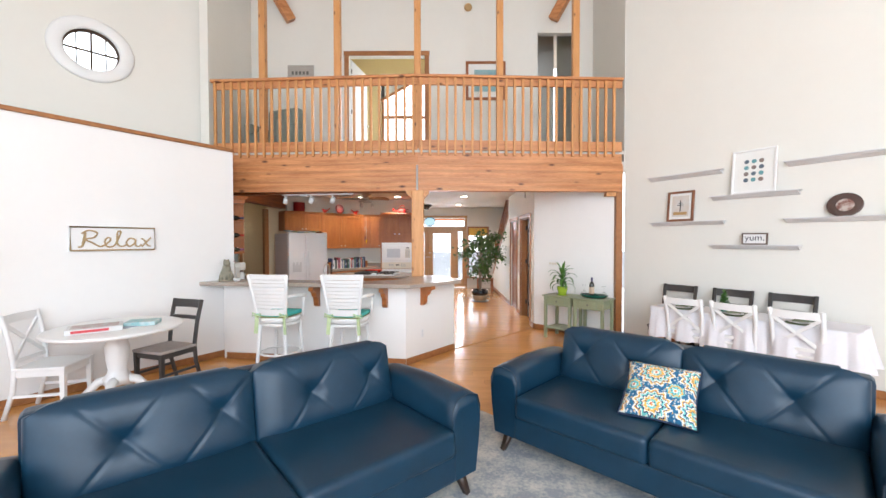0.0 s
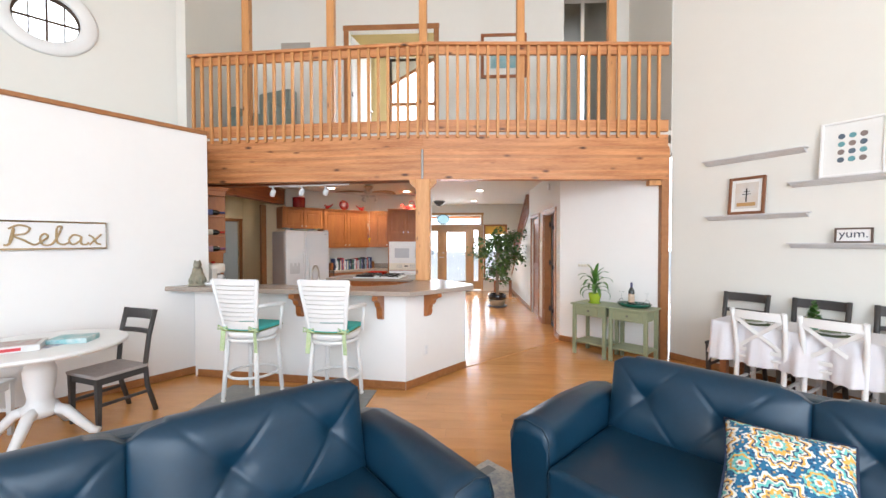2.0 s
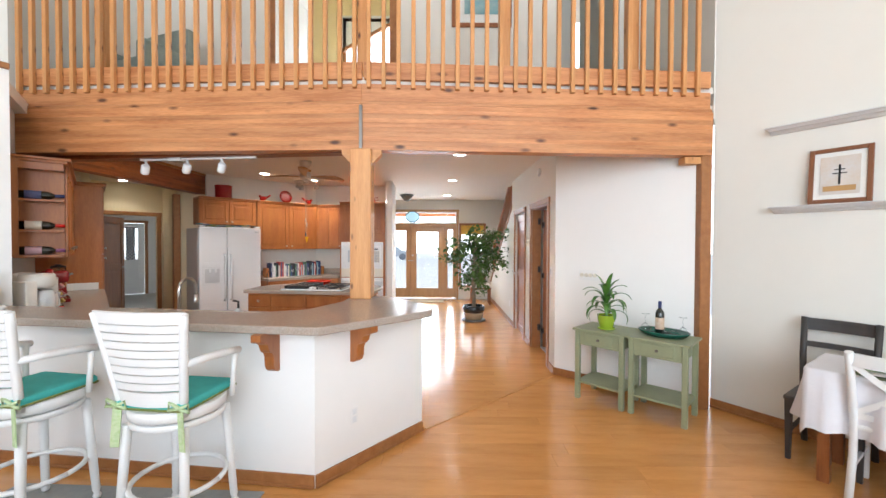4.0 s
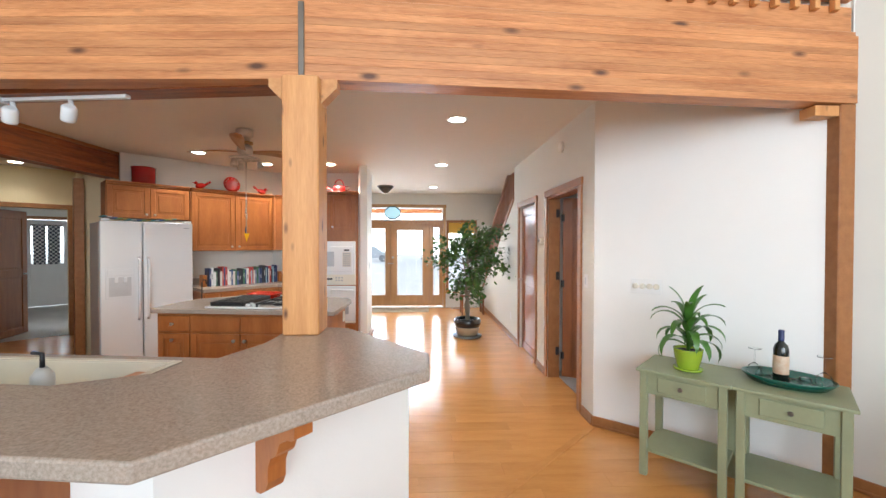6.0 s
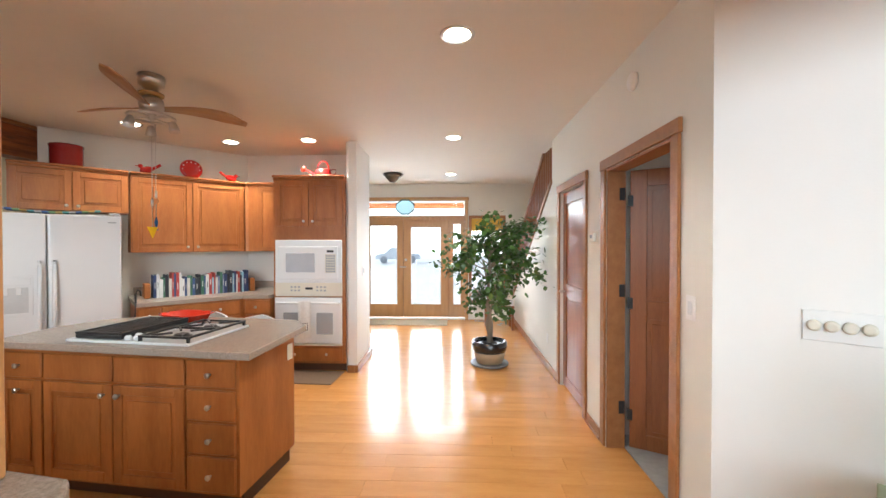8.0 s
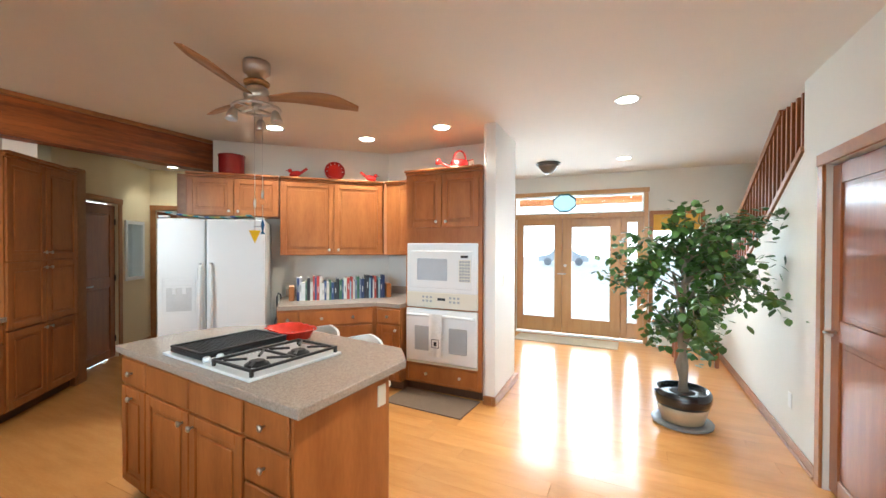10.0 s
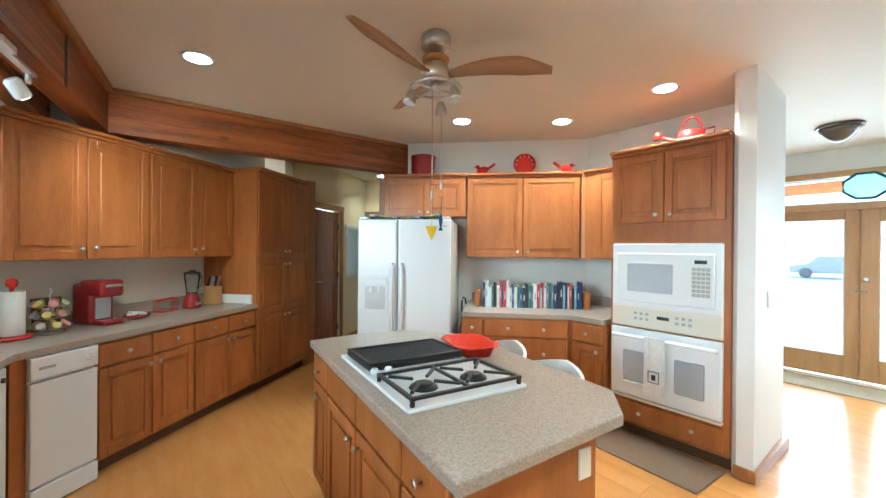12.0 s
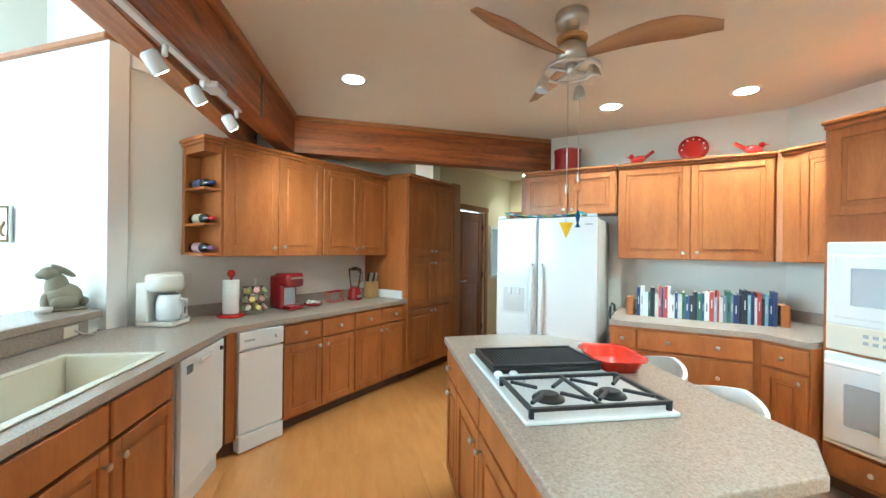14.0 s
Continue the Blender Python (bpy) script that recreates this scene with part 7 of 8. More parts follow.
for dx, dy, z0, z1 in ((0.03, -0.04, 2.36, 1.61), (-0.02, 0.06, 2.36, 1.68)):
    part("chain", tube([(dx, dy, z0), (dx, dy, z1)], 0.0022, 5), NICKEL, pc)
    part("weight", lathe([(0.004, 0), (0.008, 0.01), (0.008, 0.05), (0.004, 0.06)], 10, (dx, dy, z1 + 0.14)), NICKEL, pc)
bm = prism([(-0.035, 0.08), (0.035, 0.08), (0.0, 0.0)], -0.003, 0.003)
part("triangle_charm", bm, mat("yellow_glass", (0.85, 0.55, 0.02), 0.2), pc, "yellow triangular charm", m=Matrix.Translation((0.03, -0.04, 1.53)) @ pose(0, 0, 0, 90, 0, 70))
part("fish_charm", prism([(-0.012, 0.05), (0.0, 0.09), (0.012, 0.05), (0.004, 0.01), (0.014, -0.01), (-0.014, -0.01), (-0.004, 0.01)], -0.003, 0.003), mat("blue_glass", (0.03, 0.10, 0.22), 0.2), pc, m=Matrix.Translation((-0.02, 0.06, 1.60)) @ pose(0, 0, 0, 90, 0, 70))
part("wood_disc", lathe([(0.02, -0.004), (0.02, 0.004)], 16, m=Matrix.Translation((-0.02, 0.06, 1.80)) @ pose(0, 0, 0, 90, 0, 70)), BEAM, pc)

for cx, cy in CANS:
    t = thing("recessed_lamp", pose(cx, cy, CEIL_Z), "round recessed ceiling lamp, lit", "ceiling lamp", "recessed lamps")
    part("trim_ring", lathe([(0.075, -0.004), (0.098, -0.006), (0.10, -0.001), (0.075, -0.001)], 28), APPL, t)
    part("bulb", lathe([(0.068, -0.0085), (0.074, -0.0065)], 28), GLOW, t, "warm glowing lamp face")

tk = thing("track_light", KITCHEN_M, "white track light with three spot heads under the beam", "track light")
part("rail", boxes((-2.25, 0.10, 2.316, -1.05, 0.135, 2.336), bev=0.003), APPL, tk)
part("feed_box", boxes((-1.93, 0.075, 2.304, -1.80, 0.165, 2.337), bev=0.004), APPL, tk)
for hx in TRACK:
    h = part("head", lathe([(0.034, 0.0), (0.036, 0.008), (0.036, 0.078), (0.025, 0.09)], 18, m=Matrix.Translation((hx, 0.105, 2.198)) @ pose(0, 0, 0, 22, 34, 0)), APPL, tk, "white spot head")
    part("lens", lathe([(0.029, -0.002), (0.031, -0.0008)], 16, m=Matrix.Translation((hx, 0.105, 2.198)) @ pose(0, 0, 0, 22, 34, 0)), GLOW, h)
    part("yoke", tube([(hx, 0.117, 2.318), (hx + 0.01, 0.12, 2.268)], 0.012), APPL, h)
fm = thing("flush_lamp", pose(0.035, 13.15, CEIL_Z), "dark pewter and ribbed glass flush ceiling lamp", "ceiling lamp")
part("pan", lathe([(0.17, -0.03), (0.175, -0.015), (0.15, -0.002)], 28), PEWTER, fm)
part("shade", lathe([(0.02, -0.16), (0.06, -0.145), (0.09, -0.11), (0.095, -0.105), (0.125, -0.07), (0.13, -0.065), (0.155, -0.031)], 28), mat("ribbed_glass", (0.16, 0.14, 0.12), 0.25, 0.4), fm)
sg2 = thing("suncatcher", pose(0.09, 14.28, 2.06), "blue stained glass octagon hanging in the transom", "suncatcher")
octo = [(0.19 * math.cos(radians(22.5 + 45 * i)), 0.16 + 0.15 * math.sin(radians(22.5 + 45 * i))) for i in range(8)]
part("frame", tube([(x, 0, z) for x, z in octo + octo[:1]], 0.016, 6), mat("teal_lead", (0.02, 0.10, 0.11), 0.5), sg2)
# panel has a faint glow of its own, as if lit from behind
part("glass_panel", prism(octo, -0.003, 0.003), mat("glowing_blue_glass", (0.5, 0.78, 0.88), 0.3, emit=0.5), sg2, m=pose(0, 0, 0, 90))

# ---- hall: stair rail, plates, fig tree ----
sr = thing("stair_railing", pose(2.26, 0, 0), "dark wooden stair railing with square balusters", "railing")
sr["kind"] = "structure"
n_b = 24
part("rail", bar((0, 13.9, 1.50), (0, 11.75, 2.66), 0.06, 0.07), DOORWOOD, sr)
for k in range(n_b):
    y = 13.72 - 0.11 * k
    zl = 0.51 + (14.2 - y) * (1.70 / 3.1)
    zt = 1.50 + (13.9 - y) * (1.16 / 2.15)
    part("baluster", boxes((-0.016, y - 0.016, zl + 0.03, 0.016, y + 0.016, min(zt, 2.66))), DOORWOOD, sr)
part("newel", boxes((-0.05, 13.86, 0.2, 0.05, 13.96, 1.62), bev=0.006), DOORWOOD, sr)
stp = thing("stairs", pose(0, 0, 0), "wooden stairs rising behind the sloping wall", "stairs")
stp["kind"] = "structure"
for k in range(12):
    part("step", boxes((2.33, 14.25 - 0.29 * k - 0.32, 0.0 if k == 0 else 0.17 * k - 0.02, 3.38, 14.25 - 0.29 * k, 0.17 * (k + 1))), MAPLE_FLOOR, stp)


def plate(m, w, h, label, toggles, name="light_switch", mtl=None):
    t = thing(name, m, label, "switch")
    part("plate", boxes((-w / 2, -0.007, -h / 2, w / 2, -0.001, h / 2), bev=0.002), mtl or WHITE, t)
    for k in range(toggles):
        x = (k - (toggles - 1) / 2) * 0.046
        part("rocker", boxes((x - 0.015, -0.011, -0.03, x + 0.015, -0.0072, 0.03), bev=0.002), APPL, t)
    return t


plate(pose(-0.061, 11.40, 1.16, 0, 0, 92), 0.12, 0.115, "white double light switch on the wall end", 2)
plate(run((2.2, 12), (2.2, 8.3)) @ pose(12 - 8.39, 0, 1.19), 0.07, 0.115, "white light switch beside the open doorway", 1)
th_ = plate(run((2.2, 12), (2.2, 8.3)) @ pose(12 - 9.68, 0, 1.54), 0.15, 0.10, "cream thermostat on the hall wall", 0, "thermostat", BISQUE)
part("cover", boxes((-0.06, -0.028, -0.035, 0.04, -0.0072, 0.035), bev=0.004), BISQUE, th_)
part("display", boxes((-0.04, -0.03, -0.005, 0.01, -0.0285, 0.02)), APPL_GREY, th_)
dt = thing("smoke_detector", run((2.2, 12), (2.2, 8.3)) @ pose(12 - 9.0, 0, 2.49), "white wall mounted smoke detector in the hall", "detector")
part("case", lathe([(0.055, 0), (0.055, 0.02), (0.04, 0.03)], 20, m=pose(0, -0.001, 0, 90)), WHITE, dt)
pl3 = plate(run((2.2, 8.24), (3.27, 7.34)) @ pose(0.39, 0, 1.185), 0.21, 0.115, "white plate with three cream dimmer dials", 0, "dimmer_plate")
for k in range(4):
    part("dial", lathe([(0.022, 0), (0.02, 0.012), (0.012, 0.014)], 16, m=Matrix.Translation((-0.072 + 0.048 * k, -0.0075, 0)) @ pose(0, 0, 0, 90)), BISQUE, pl3)
ho = thing("wall_outlet", run((2.2, 14), (2.2, 8.3)) @ pose(14 - 11.3, 0, 0.36), "white outlet low on the hall wall", "outlet")
part("plate", boxes((-0.035, -0.006, -0.057, 0.035, -0.001, 0.057), bev=0.002), WHITE, ho)
# small bench by the stairs
bn = thing("hall_bench", pose(1.85, 13.55, 0, 0, 0, 0), "small wooden bench with a white cushion by the stairs", "bench")
part("seat", boxes((-0.25, -0.2, 0.38, 0.25, 0.2, 0.42), bev=0.008), DOORWOOD, bn)
part("cushion", boxes((-0.24, -0.19, 0.42, 0.24, 0.19, 0.50), bev=0.03, seg=3), WHITE, bn)
for sx in (-1, 1):
    for sy in (-1, 1):
        part("leg", boxes((0.22 * sx - 0.02, 0.17 * sy - 0.02, 0, 0.22 * sx + 0.02, 0.17 * sy + 0.02, 0.38)), DOORWOOD, bn)

# potted fig tree
LEAF = mat("fig_leaf", (0.085, 0.17, 0.028), 0.4, vary=0.25, scale=12, island=0.3, color2=(0.04, 0.09, 0.018), coat=0.2)
BARK = mat("pale_bark", (0.26, 0.21, 0.15), 0.9, scale=14, bump=0.5, bump_scale=60)
ft = thing("fig_tree", pose(1.51, 11.42, 0), "tall leafy fig tree in a black and tan glazed pot", "tree")
pot = part("pot", lathe([(0.14, 0.03), (0.16, 0.035), (0.185, 0.12), (0.20, 0.17)], 30), mat("tan_glaze", (0.48, 0.36, 0.22), 0.4, scale=10, bump=0.2), ft, "tan lower half of the pot")
part("pot_rim", lathe([(0.20, 0.171), (0.215, 0.21), (0.22, 0.27), (0.205, 0.30), (0.19, 0.30), (0.185, 0.27)], 30), mat("black_glaze", (0.012, 0.013, 0.016), 0.15, coat=0.5), pot, "black glazed upper half")
part("soil", lathe([(0.18, 0.25), (0.18, 0.268), (0.02, 0.272)], 24), mat("dark_soil", (0.04, 0.028, 0.02), 0.95, bump=0.8), ft)
part("saucer", lathe([(0.19, 0.0), (0.23, 0.012), (0.235, 0.03), (0.2, 0.028)], 30), mat("grey_saucer", (0.2, 0.2, 0.2), 0.5), ft)
rnd = random.Random(11)
part("trunk", tube([(0, 0, 0.26), (0.015, 0.01, 0.5), (-0.02, 0.0, 0.75), (0.01, 0.01, 1.0), (0.0, 0.0, 1.3), (0.03, 0.0, 1.6)], 0.035, 10, taper=0.014), BARK, ft)
part("trunk", tube([(0.03, 0.02, 0.26), (-0.03, 0.02, 0.5), (0.035, -0.02, 0.75), (-0.02, -0.03, 1.0), (-0.08, 0, 1.3)], 0.028, 10, taper=0.012), BARK, ft)
limbs = []
for k in range(40):
    a = rnd.uniform(0, 6.28)
    z0 = rnd.uniform(0.62, 1.55)
    reach = rnd.uniform(0.28, 0.70) * (1.0 if z0 > 0.85 else 0.75)
    droop = rnd.uniform(-0.28, 0.22)
    p0 = Vector((0, 0, z0))
    p1 = Vector((reach * 0.55 * math.cos(a), reach * 0.55 * math.sin(a), z0 + 0.18))
    p2 = Vector((reach * math.cos(a), reach * math.sin(a), z0 + 0.15 + droop))
    p2.z = min(p2.z, 1.82)
    part("limb", tube([p0, p1, p2], 0.010, 6, None, 0.003), BARK, ft)
    limbs.append((p0, p1, p2))
bm = bmesh.new()


def leaf(bm, p, d, size, up):
    d = d.normalized()
    s = d.cross(up).normalized()
    nrm = s.cross(d)
    pts = [(0, 0, 0), (0.3, 0.36, -0.03), (0.65, 0.34, -0.05), (1, 0, -0.14), (0.65, -0.34, -0.05), (0.3, -0.36, -0.03), (0.5, 0, 0.03)]
    v = [bm.verts.new(p + size * (d * x + s * y * 1.1 + nrm * z)) for x, y, z in pts]
    for i, j in ((0, 1), (1, 2), (2, 3), (3, 4), (4, 5), (5, 0)):
        bm.faces.new((v[i], v[j], v[6])).smooth = True


for p0, p1, p2 in limbs:
    for k in range(58):
        u = rnd.uniform(0.25, 1.1)
        p = p0.lerp(p1, u * 2) if u < 0.5 else p1.lerp(p2, (u - 0.5) * 2)
        p = p + Vector((rnd.gauss(0, 0.055), rnd.gauss(0, 0.055), rnd.gauss(-0.02, 0.06)))
        leaf(bm, p, Vector((rnd.uniform(-1, 1), rnd.uniform(-1, 1), rnd.uniform(-1.3, 0.2))), rnd.uniform(0.05, 0.085), Vector((rnd.uniform(-0.4, 0.4), rnd.uniform(-0.4, 0.4), 1)))
cr = part("crown", bm, LEAF, ft, "dense green fig leaves")
cr["kind"] = "stuff"

# ---- green side tables and what stands on them ----
SAGE = mat("sage_green_paint", (0.30, 0.33, 0.20), 0.45, vary=0.05, scale=5, bump=0.08)


def side_table(m, w):
    t = thing("side_table", m, "sage green wooden side table with a drawer and low shelf", "side table", "green side tables")
    d = 0.40
    part("tabletop", boxes((-0.02, -0.02, 0.68, w + 0.02, d + 0.02, 0.70), bev=0.006, seg=2), SAGE, t)
    part("apron", boxes((0.04, 0.012, 0.54, w - 0.04, d - 0.01, 0.679)), SAGE, t)
    dr = part("drawer", boxes((w * 0.22, 0.002, 0.565, w * 0.78, 0.014, 0.66), bev=0.004), SAGE, t)
    part("knob", lathe([(0.007, 0), (0.014, 0.012), (0.012, 0.022)], 12, m=Matrix.Translation((w / 2, 0.002, 0.612)) @ pose(0, 0, 0, 90)), PEWTER, dr, "dark round knob")
    part("shelf", boxes((0.01, 0.01, 0.16, w - 0.01, d - 0.01, 0.18), bev=0.003), SAGE, t)
    for x in (0.022, w - 0.022):
        for y in (0.022, d - 0.022):
            part("leg", boxes((x - 0.022, y - 0.022, 0.0, x + 0.022, y + 0.022, 0.679), bev=0.004), SAGE, t)
    return t


side_table(pose(2.205, 7.55, 0, 0, 0, -46), 0.47)
side_table(pose(2.565, 7.19, 0, 0, 0, -44), 0.47)
dp = thing("potted_plant", pose(2.49, 7.49, 0.70), "dracaena with long striped leaves in a lime pot", "plant")
LIME = mat("lime_glaze", (0.34, 0.48, 0.03), 0.25, vary=0.04, coat=0.4)
part("pot", lathe([(0.055, 0.012), (0.06, 0.015), (0.078, 0.09), (0.083, 0.13), (0.085, 0.14), (0.075, 0.14), (0.07, 0.12)], 28), LIME, dp, "lime green glazed pot")
part("saucer", lathe([(0.06, 0), (0.08, 0.006), (0.084, 0.018), (0.06, 0.012)], 28), LIME, dp)
part("soil", lathe([(0.07, 0.118), (0.07, 0.125), (0.01, 0.128)], 18), MATS["dark_soil"], dp)
LONG = mat("dracaena_leaf", (0.09, 0.22, 0.03), 0.35, vary=0.2, scale=3, stretch=(1, 1, 1), color2=(0.04, 0.11, 0.02), coat=0.2)
part("stem", tube([(0, 0, 0.12), (0.005, 0, 0.31)], 0.012), LONG, dp)
rnd = random.Random(3)
NL = 24
for k in range(NL):
    f = k / (NL - 1)
    a = k * 2.399 + rnd.uniform(-0.2, 0.2)
    ln = rnd.uniform(0.26, 0.33) - 0.05 * f
    el = 42 + 46 * f + rnd.uniform(-6, 6)
    bend = 150 - 110 * f ** 4 + rnd.uniform(-12, 12)
    c, s = math.cos(a), math.sin(a)
    bm = bmesh.new()
    pr = None
    rr, z = 0.008, 0.15 + 0.18 * f
    for i in range(11):
        u = i / 10
        e_ = radians(el - bend * u ** 1.4)
        rr += ln / 10 * math.cos(e_) * (i > 0)
        z += ln / 10 * math.sin(e_) * (i > 0)
        w = 0.024 * (math.sin(math.pi * min(1, u * 0.88 + 0.12)) ** 0.7) + 0.001
        cur = [bm.verts.new((rr * c - s * w * q, rr * s + c * w * q, z - (0.007 if q == 0 else 0))) for q in (-1, 0, 1)]
        if pr:
            for q in range(2):
                bm.faces.new((pr[q], pr[q + 1], cur[q + 1], cur[q])).smooth = True
        pr = cur
    part("leaf", bm, LONG, dp)
gt = thing("serving_tray", pose(2.90, 7.22, 0.70, 0, 0, -46), "oval dark green serving tray on the side table", "tray")
bm = bmesh.new()
loops = []
for s, z in ((0.82, 0.0), (1.0, 0.035), (1.03, 0.045), (1.0, 0.047), (0.80, 0.008)):
    loops.append([bm.verts.new((0.21 * s * math.cos(2 * math.pi * i / 40), 0.15 * s * math.sin(2 * math.pi * i / 40), z)) for i in range(40)])
for a, b in zip(loops, loops[1:]):
    for i in range(40):
        bm.faces.new((a[i], a[(i + 1) % 40], b[(i + 1) % 40], b[i])).smooth = True
bm.faces.new(loops[0][::-1])
bm.faces.new(loops[-1])
part("dish", bm, mat("bottle_green_glaze", (0.008, 0.10, 0.065), 0.25, coat=0.4), gt)
wine(pose(2.87, 7.23, 0.709, 0, 0, 200), CAPS[0], "dark wine bottle with a picture label on the green tray", mat("picture_label", (0.55, 0.35, 0.22), 0.6, scale=25, color2=(0.7, 0.62, 0.5), vary=0.2))
WG = glass_mat("wine_glass", (0.97, 0.98, 0.98), 1.1)
for gx, gy in ((2.78, 7.31), (3.01, 7.11)):
    t = thing("wine_glass", pose(gx, gy, 0.709), "clear wine glass standing upside down on the tray", "wine glass", "glasses on the tray")
    part("bowl", lathe([(0.033, 0.0), (0.04, 0.03), (0.03, 0.07), (0.006, 0.09)], 20), WG, t)
    part("stem", lathe([(0.004, 0.09), (0.004, 0.17), (0.032, 0.174), (0.032, 0.177)], 16), WG, t)
for gx, gy in ((2.86, 7.13), (2.94, 7.15)):
    t = thing("glass_ball", pose(gx, gy, 0.708), "clear faceted glass votive on the tray", "votive")
    part("cup", lathe([(0.018, 0), (0.03, 0.02), (0.028, 0.045), (0.02, 0.05)], 12), jarm, t)

# ---- dining set along the east wall ----
DM = pose(3.315, 6.04, 0, 0, 0, -55)
for sx in (0.25, 0.76, 1.29):
    chair("dining_chair", DM @ pose(sx, 0.22, 0, 0, 0, 180), WHITE, "white cross back wooden chair at the dining table", "cross", h=0.90, group="white dining chairs")
for sx in (-0.12, 0.50, 1.08):
    chair("dining_chair", DM @ pose(sx, 0.46, 0, 0, 0, 0), DARKCHAIR, "charcoal wooden chair behind the dining table", "ladder", h=0.97, group="dark dining chairs")
dt_ = thing("dining_table", DM @ pose(0, 0, 0), "long dining table under a white cloth", "table")
part("tabletop", boxes((-0.15, 0.06, 0.70, 1.70, 0.56, 0.735), bev=0.004), DOORWOOD, dt_)
for x in (-0.08, 1.62):
    for y in (0.12, 0.50):
        part("leg", boxes((x - 0.03, y - 0.03, 0, x + 0.03, y + 0.03, 0.70)), DOORWOOD, dt_)
tcl = thing("tablecloth", DM, "white tablecloth hanging in folds over the dining table", "tablecloth")
bm = bmesh.new()
peri = []
x0, x1, y0, y1 = -0.17, 1.72, 0.04, 0.58
for i in range(60):
    peri.append((x0 + (x1 - x0) * i / 60, y0, 0, -1))
for i in range(20):
    peri.append((x1, y0 + (y1 - y0) * i / 20, 1, 0))
for i in range(60):
    peri.append((x1 - (x1 - x0) * i / 60, y1, 0, 1))
for i in range(20):
    peri.append((x0, y1 - (y1 - y0) * i / 20, -1, 0))
rings = []
for z, o in ((0.740, 0.0), (0.728, 0.008), (0.62, 0.018), (0.50, 0.03), (0.37, 0.045)):
    rg_ = []
    for k, (x, y, nx_, ny_) in enumerate(peri):
        wv = o * (1 + 1.0 * math.sin(k * 0.62) + 0.5 * math.sin(k * 1.7 + 1))
        corner = 1 if (k % 80 in (0, 59, 60, 79)) else 0
        rg_.append(bm.verts.new((x + nx_ * wv, y + ny_ * wv, z - (0.05 * corner if z < 0.4 else 0))))
    rings.append(rg_)
for a, b in zip(rings, rings[1:]):
    for i in range(len(peri)):
        j = (i + 1) % len(peri)
        bm.faces.new((a[i], a[j], b[j], b[i])).smooth = True
bm.faces.new(rings[0])
part("cloth", bm, mat("white_linen", (0.78, 0.77, 0.80), 0.85, vary=0.03, scale=3, bump=0.3, bump_scale=120), tcl)
for sx in (0.15, 0.70, 1.28):
    for sy in (0.17, 0.45):
        t = thing("place_setting", DM @ pose(sx, sy, 0.741), "white plate on a round green woven mat", "plate", "place settings")
        part("mat_disc", lathe([(0.125, 0), (0.128, 0.003), (0.125, 0.006)], 26), mat("green_placemat", (0.10, 0.13, 0.06), 0.9, bump=0.6, bump_scale=200), t, "dark green woven placemat")
        part("dinner_plate", lathe([(0.05, 0.006), (0.10, 0.016), (0.102, 0.019), (0.05, 0.012)], 26), WHITE, t)
        part("napkin", boxes((-0.07, -0.02, 0.02, 0.07, 0.02, 0.032), bev=0.006), mat("sage_napkin", (0.22, 0.27, 0.16), 0.9), t, m=pose(0, 0, 0, 0, 0, 25))
tp = thing("table_plant", DM @ pose(0.55, 0.33, 0.741), "small green leafy sprig in a glass on the table", "plant")
part("vase", lathe([(0.03, 0), (0.035, 0.01), (0.035, 0.05)], 16), mat("green_vase", (0.1, 0.3, 0.2), 0.2), tp)
bm = bmesh.new()
rnd = random.Random(9)
for k in range(46):
    a = rnd.uniform(0, 6.28)
    leaf(bm, Vector((0, 0, 0.06 + 0.2 * k / 46)), Vector((math.cos(a), math.sin(a), 0.9)), 0.075 * (1.1 - k / 60), Vector((0, 0, 1)))
part("leaves", bm, LONG, tp)
part("stem", tube([(0, 0, 0.02), (0, 0, 0.26)], 0.005), LONG, tp)

# ---- ledge shelves and pictures on the east wall ----
EW = run(R_END, R_FAR)
LEDGE = mat("grey_white_ledge", (0.66, 0.65, 0.65), 0.5, vary=0.03)

for a, b, z in ((0.41, 1.38, 2.50), (1.235, 2.15, 2.155), (0.44, 1.41, 1.845), (1.235, 2.16, 1.53), (2.00, 2.95, 2.48), (2.00, 2.95, 1.835)):
    t = thing("picture_ledge", EW @ pose(a, 0, z), "pale grey moulded picture ledge on the wall", "wall shelf", "picture ledges")
    w = b - a
    part("ledge_board", boxes((0, -0.095, -0.012, w, -0.001, 0.0), bev=0.003), LEDGE, t)
    part("moulding", prism([(-0.001, -0.055), (-0.03, -0.05), (-0.045, -0.035), (-0.07, -0.03), (-0.085, -0.013), (-0.001, -0.013)], 0.02, w - 0.02, 0.0), LEDGE, t, m=Matrix(((0, 0, 1, 0), (1, 0, 0, 0), (0, 1, 0, 0), (0, 0, 0, 1))))
WOODF = mat("walnut_frame", (0.22, 0.085, 0.035), 0.4, grain=0.2)
s0 = 0.86
framed("framed_print", EW @ pose(s0, -0.045, 1.846, -6), 0.35, 0.42, 0.03, WOODF, "small wood framed print of a lone tree on a ledge", mat("tree_print", (0.62, 0.64, 0.66), 0.7, scale=6, color2=(0.6, 0.48, 0.35), vary=0.2), 0.035,
       bars=((-0.006, 0.14, 0.006, 0.29, BLACK), (-0.04, 0.22, 0.04, 0.228, BLACK), (-0.03, 0.25, 0.03, 0.257, BLACK), (-0.09, 0.09, 0.09, 0.13, mat("ochre_print", (0.5, 0.3, 0.12), 0.7))))
DOT = [mat("print_dot_%s" % k, c, 0.6) for k, c in (("slate", (0.12, 0.16, 0.2)), ("teal", (0.15, 0.35, 0.38)), ("brown", (0.25, 0.2, 0.18)))]
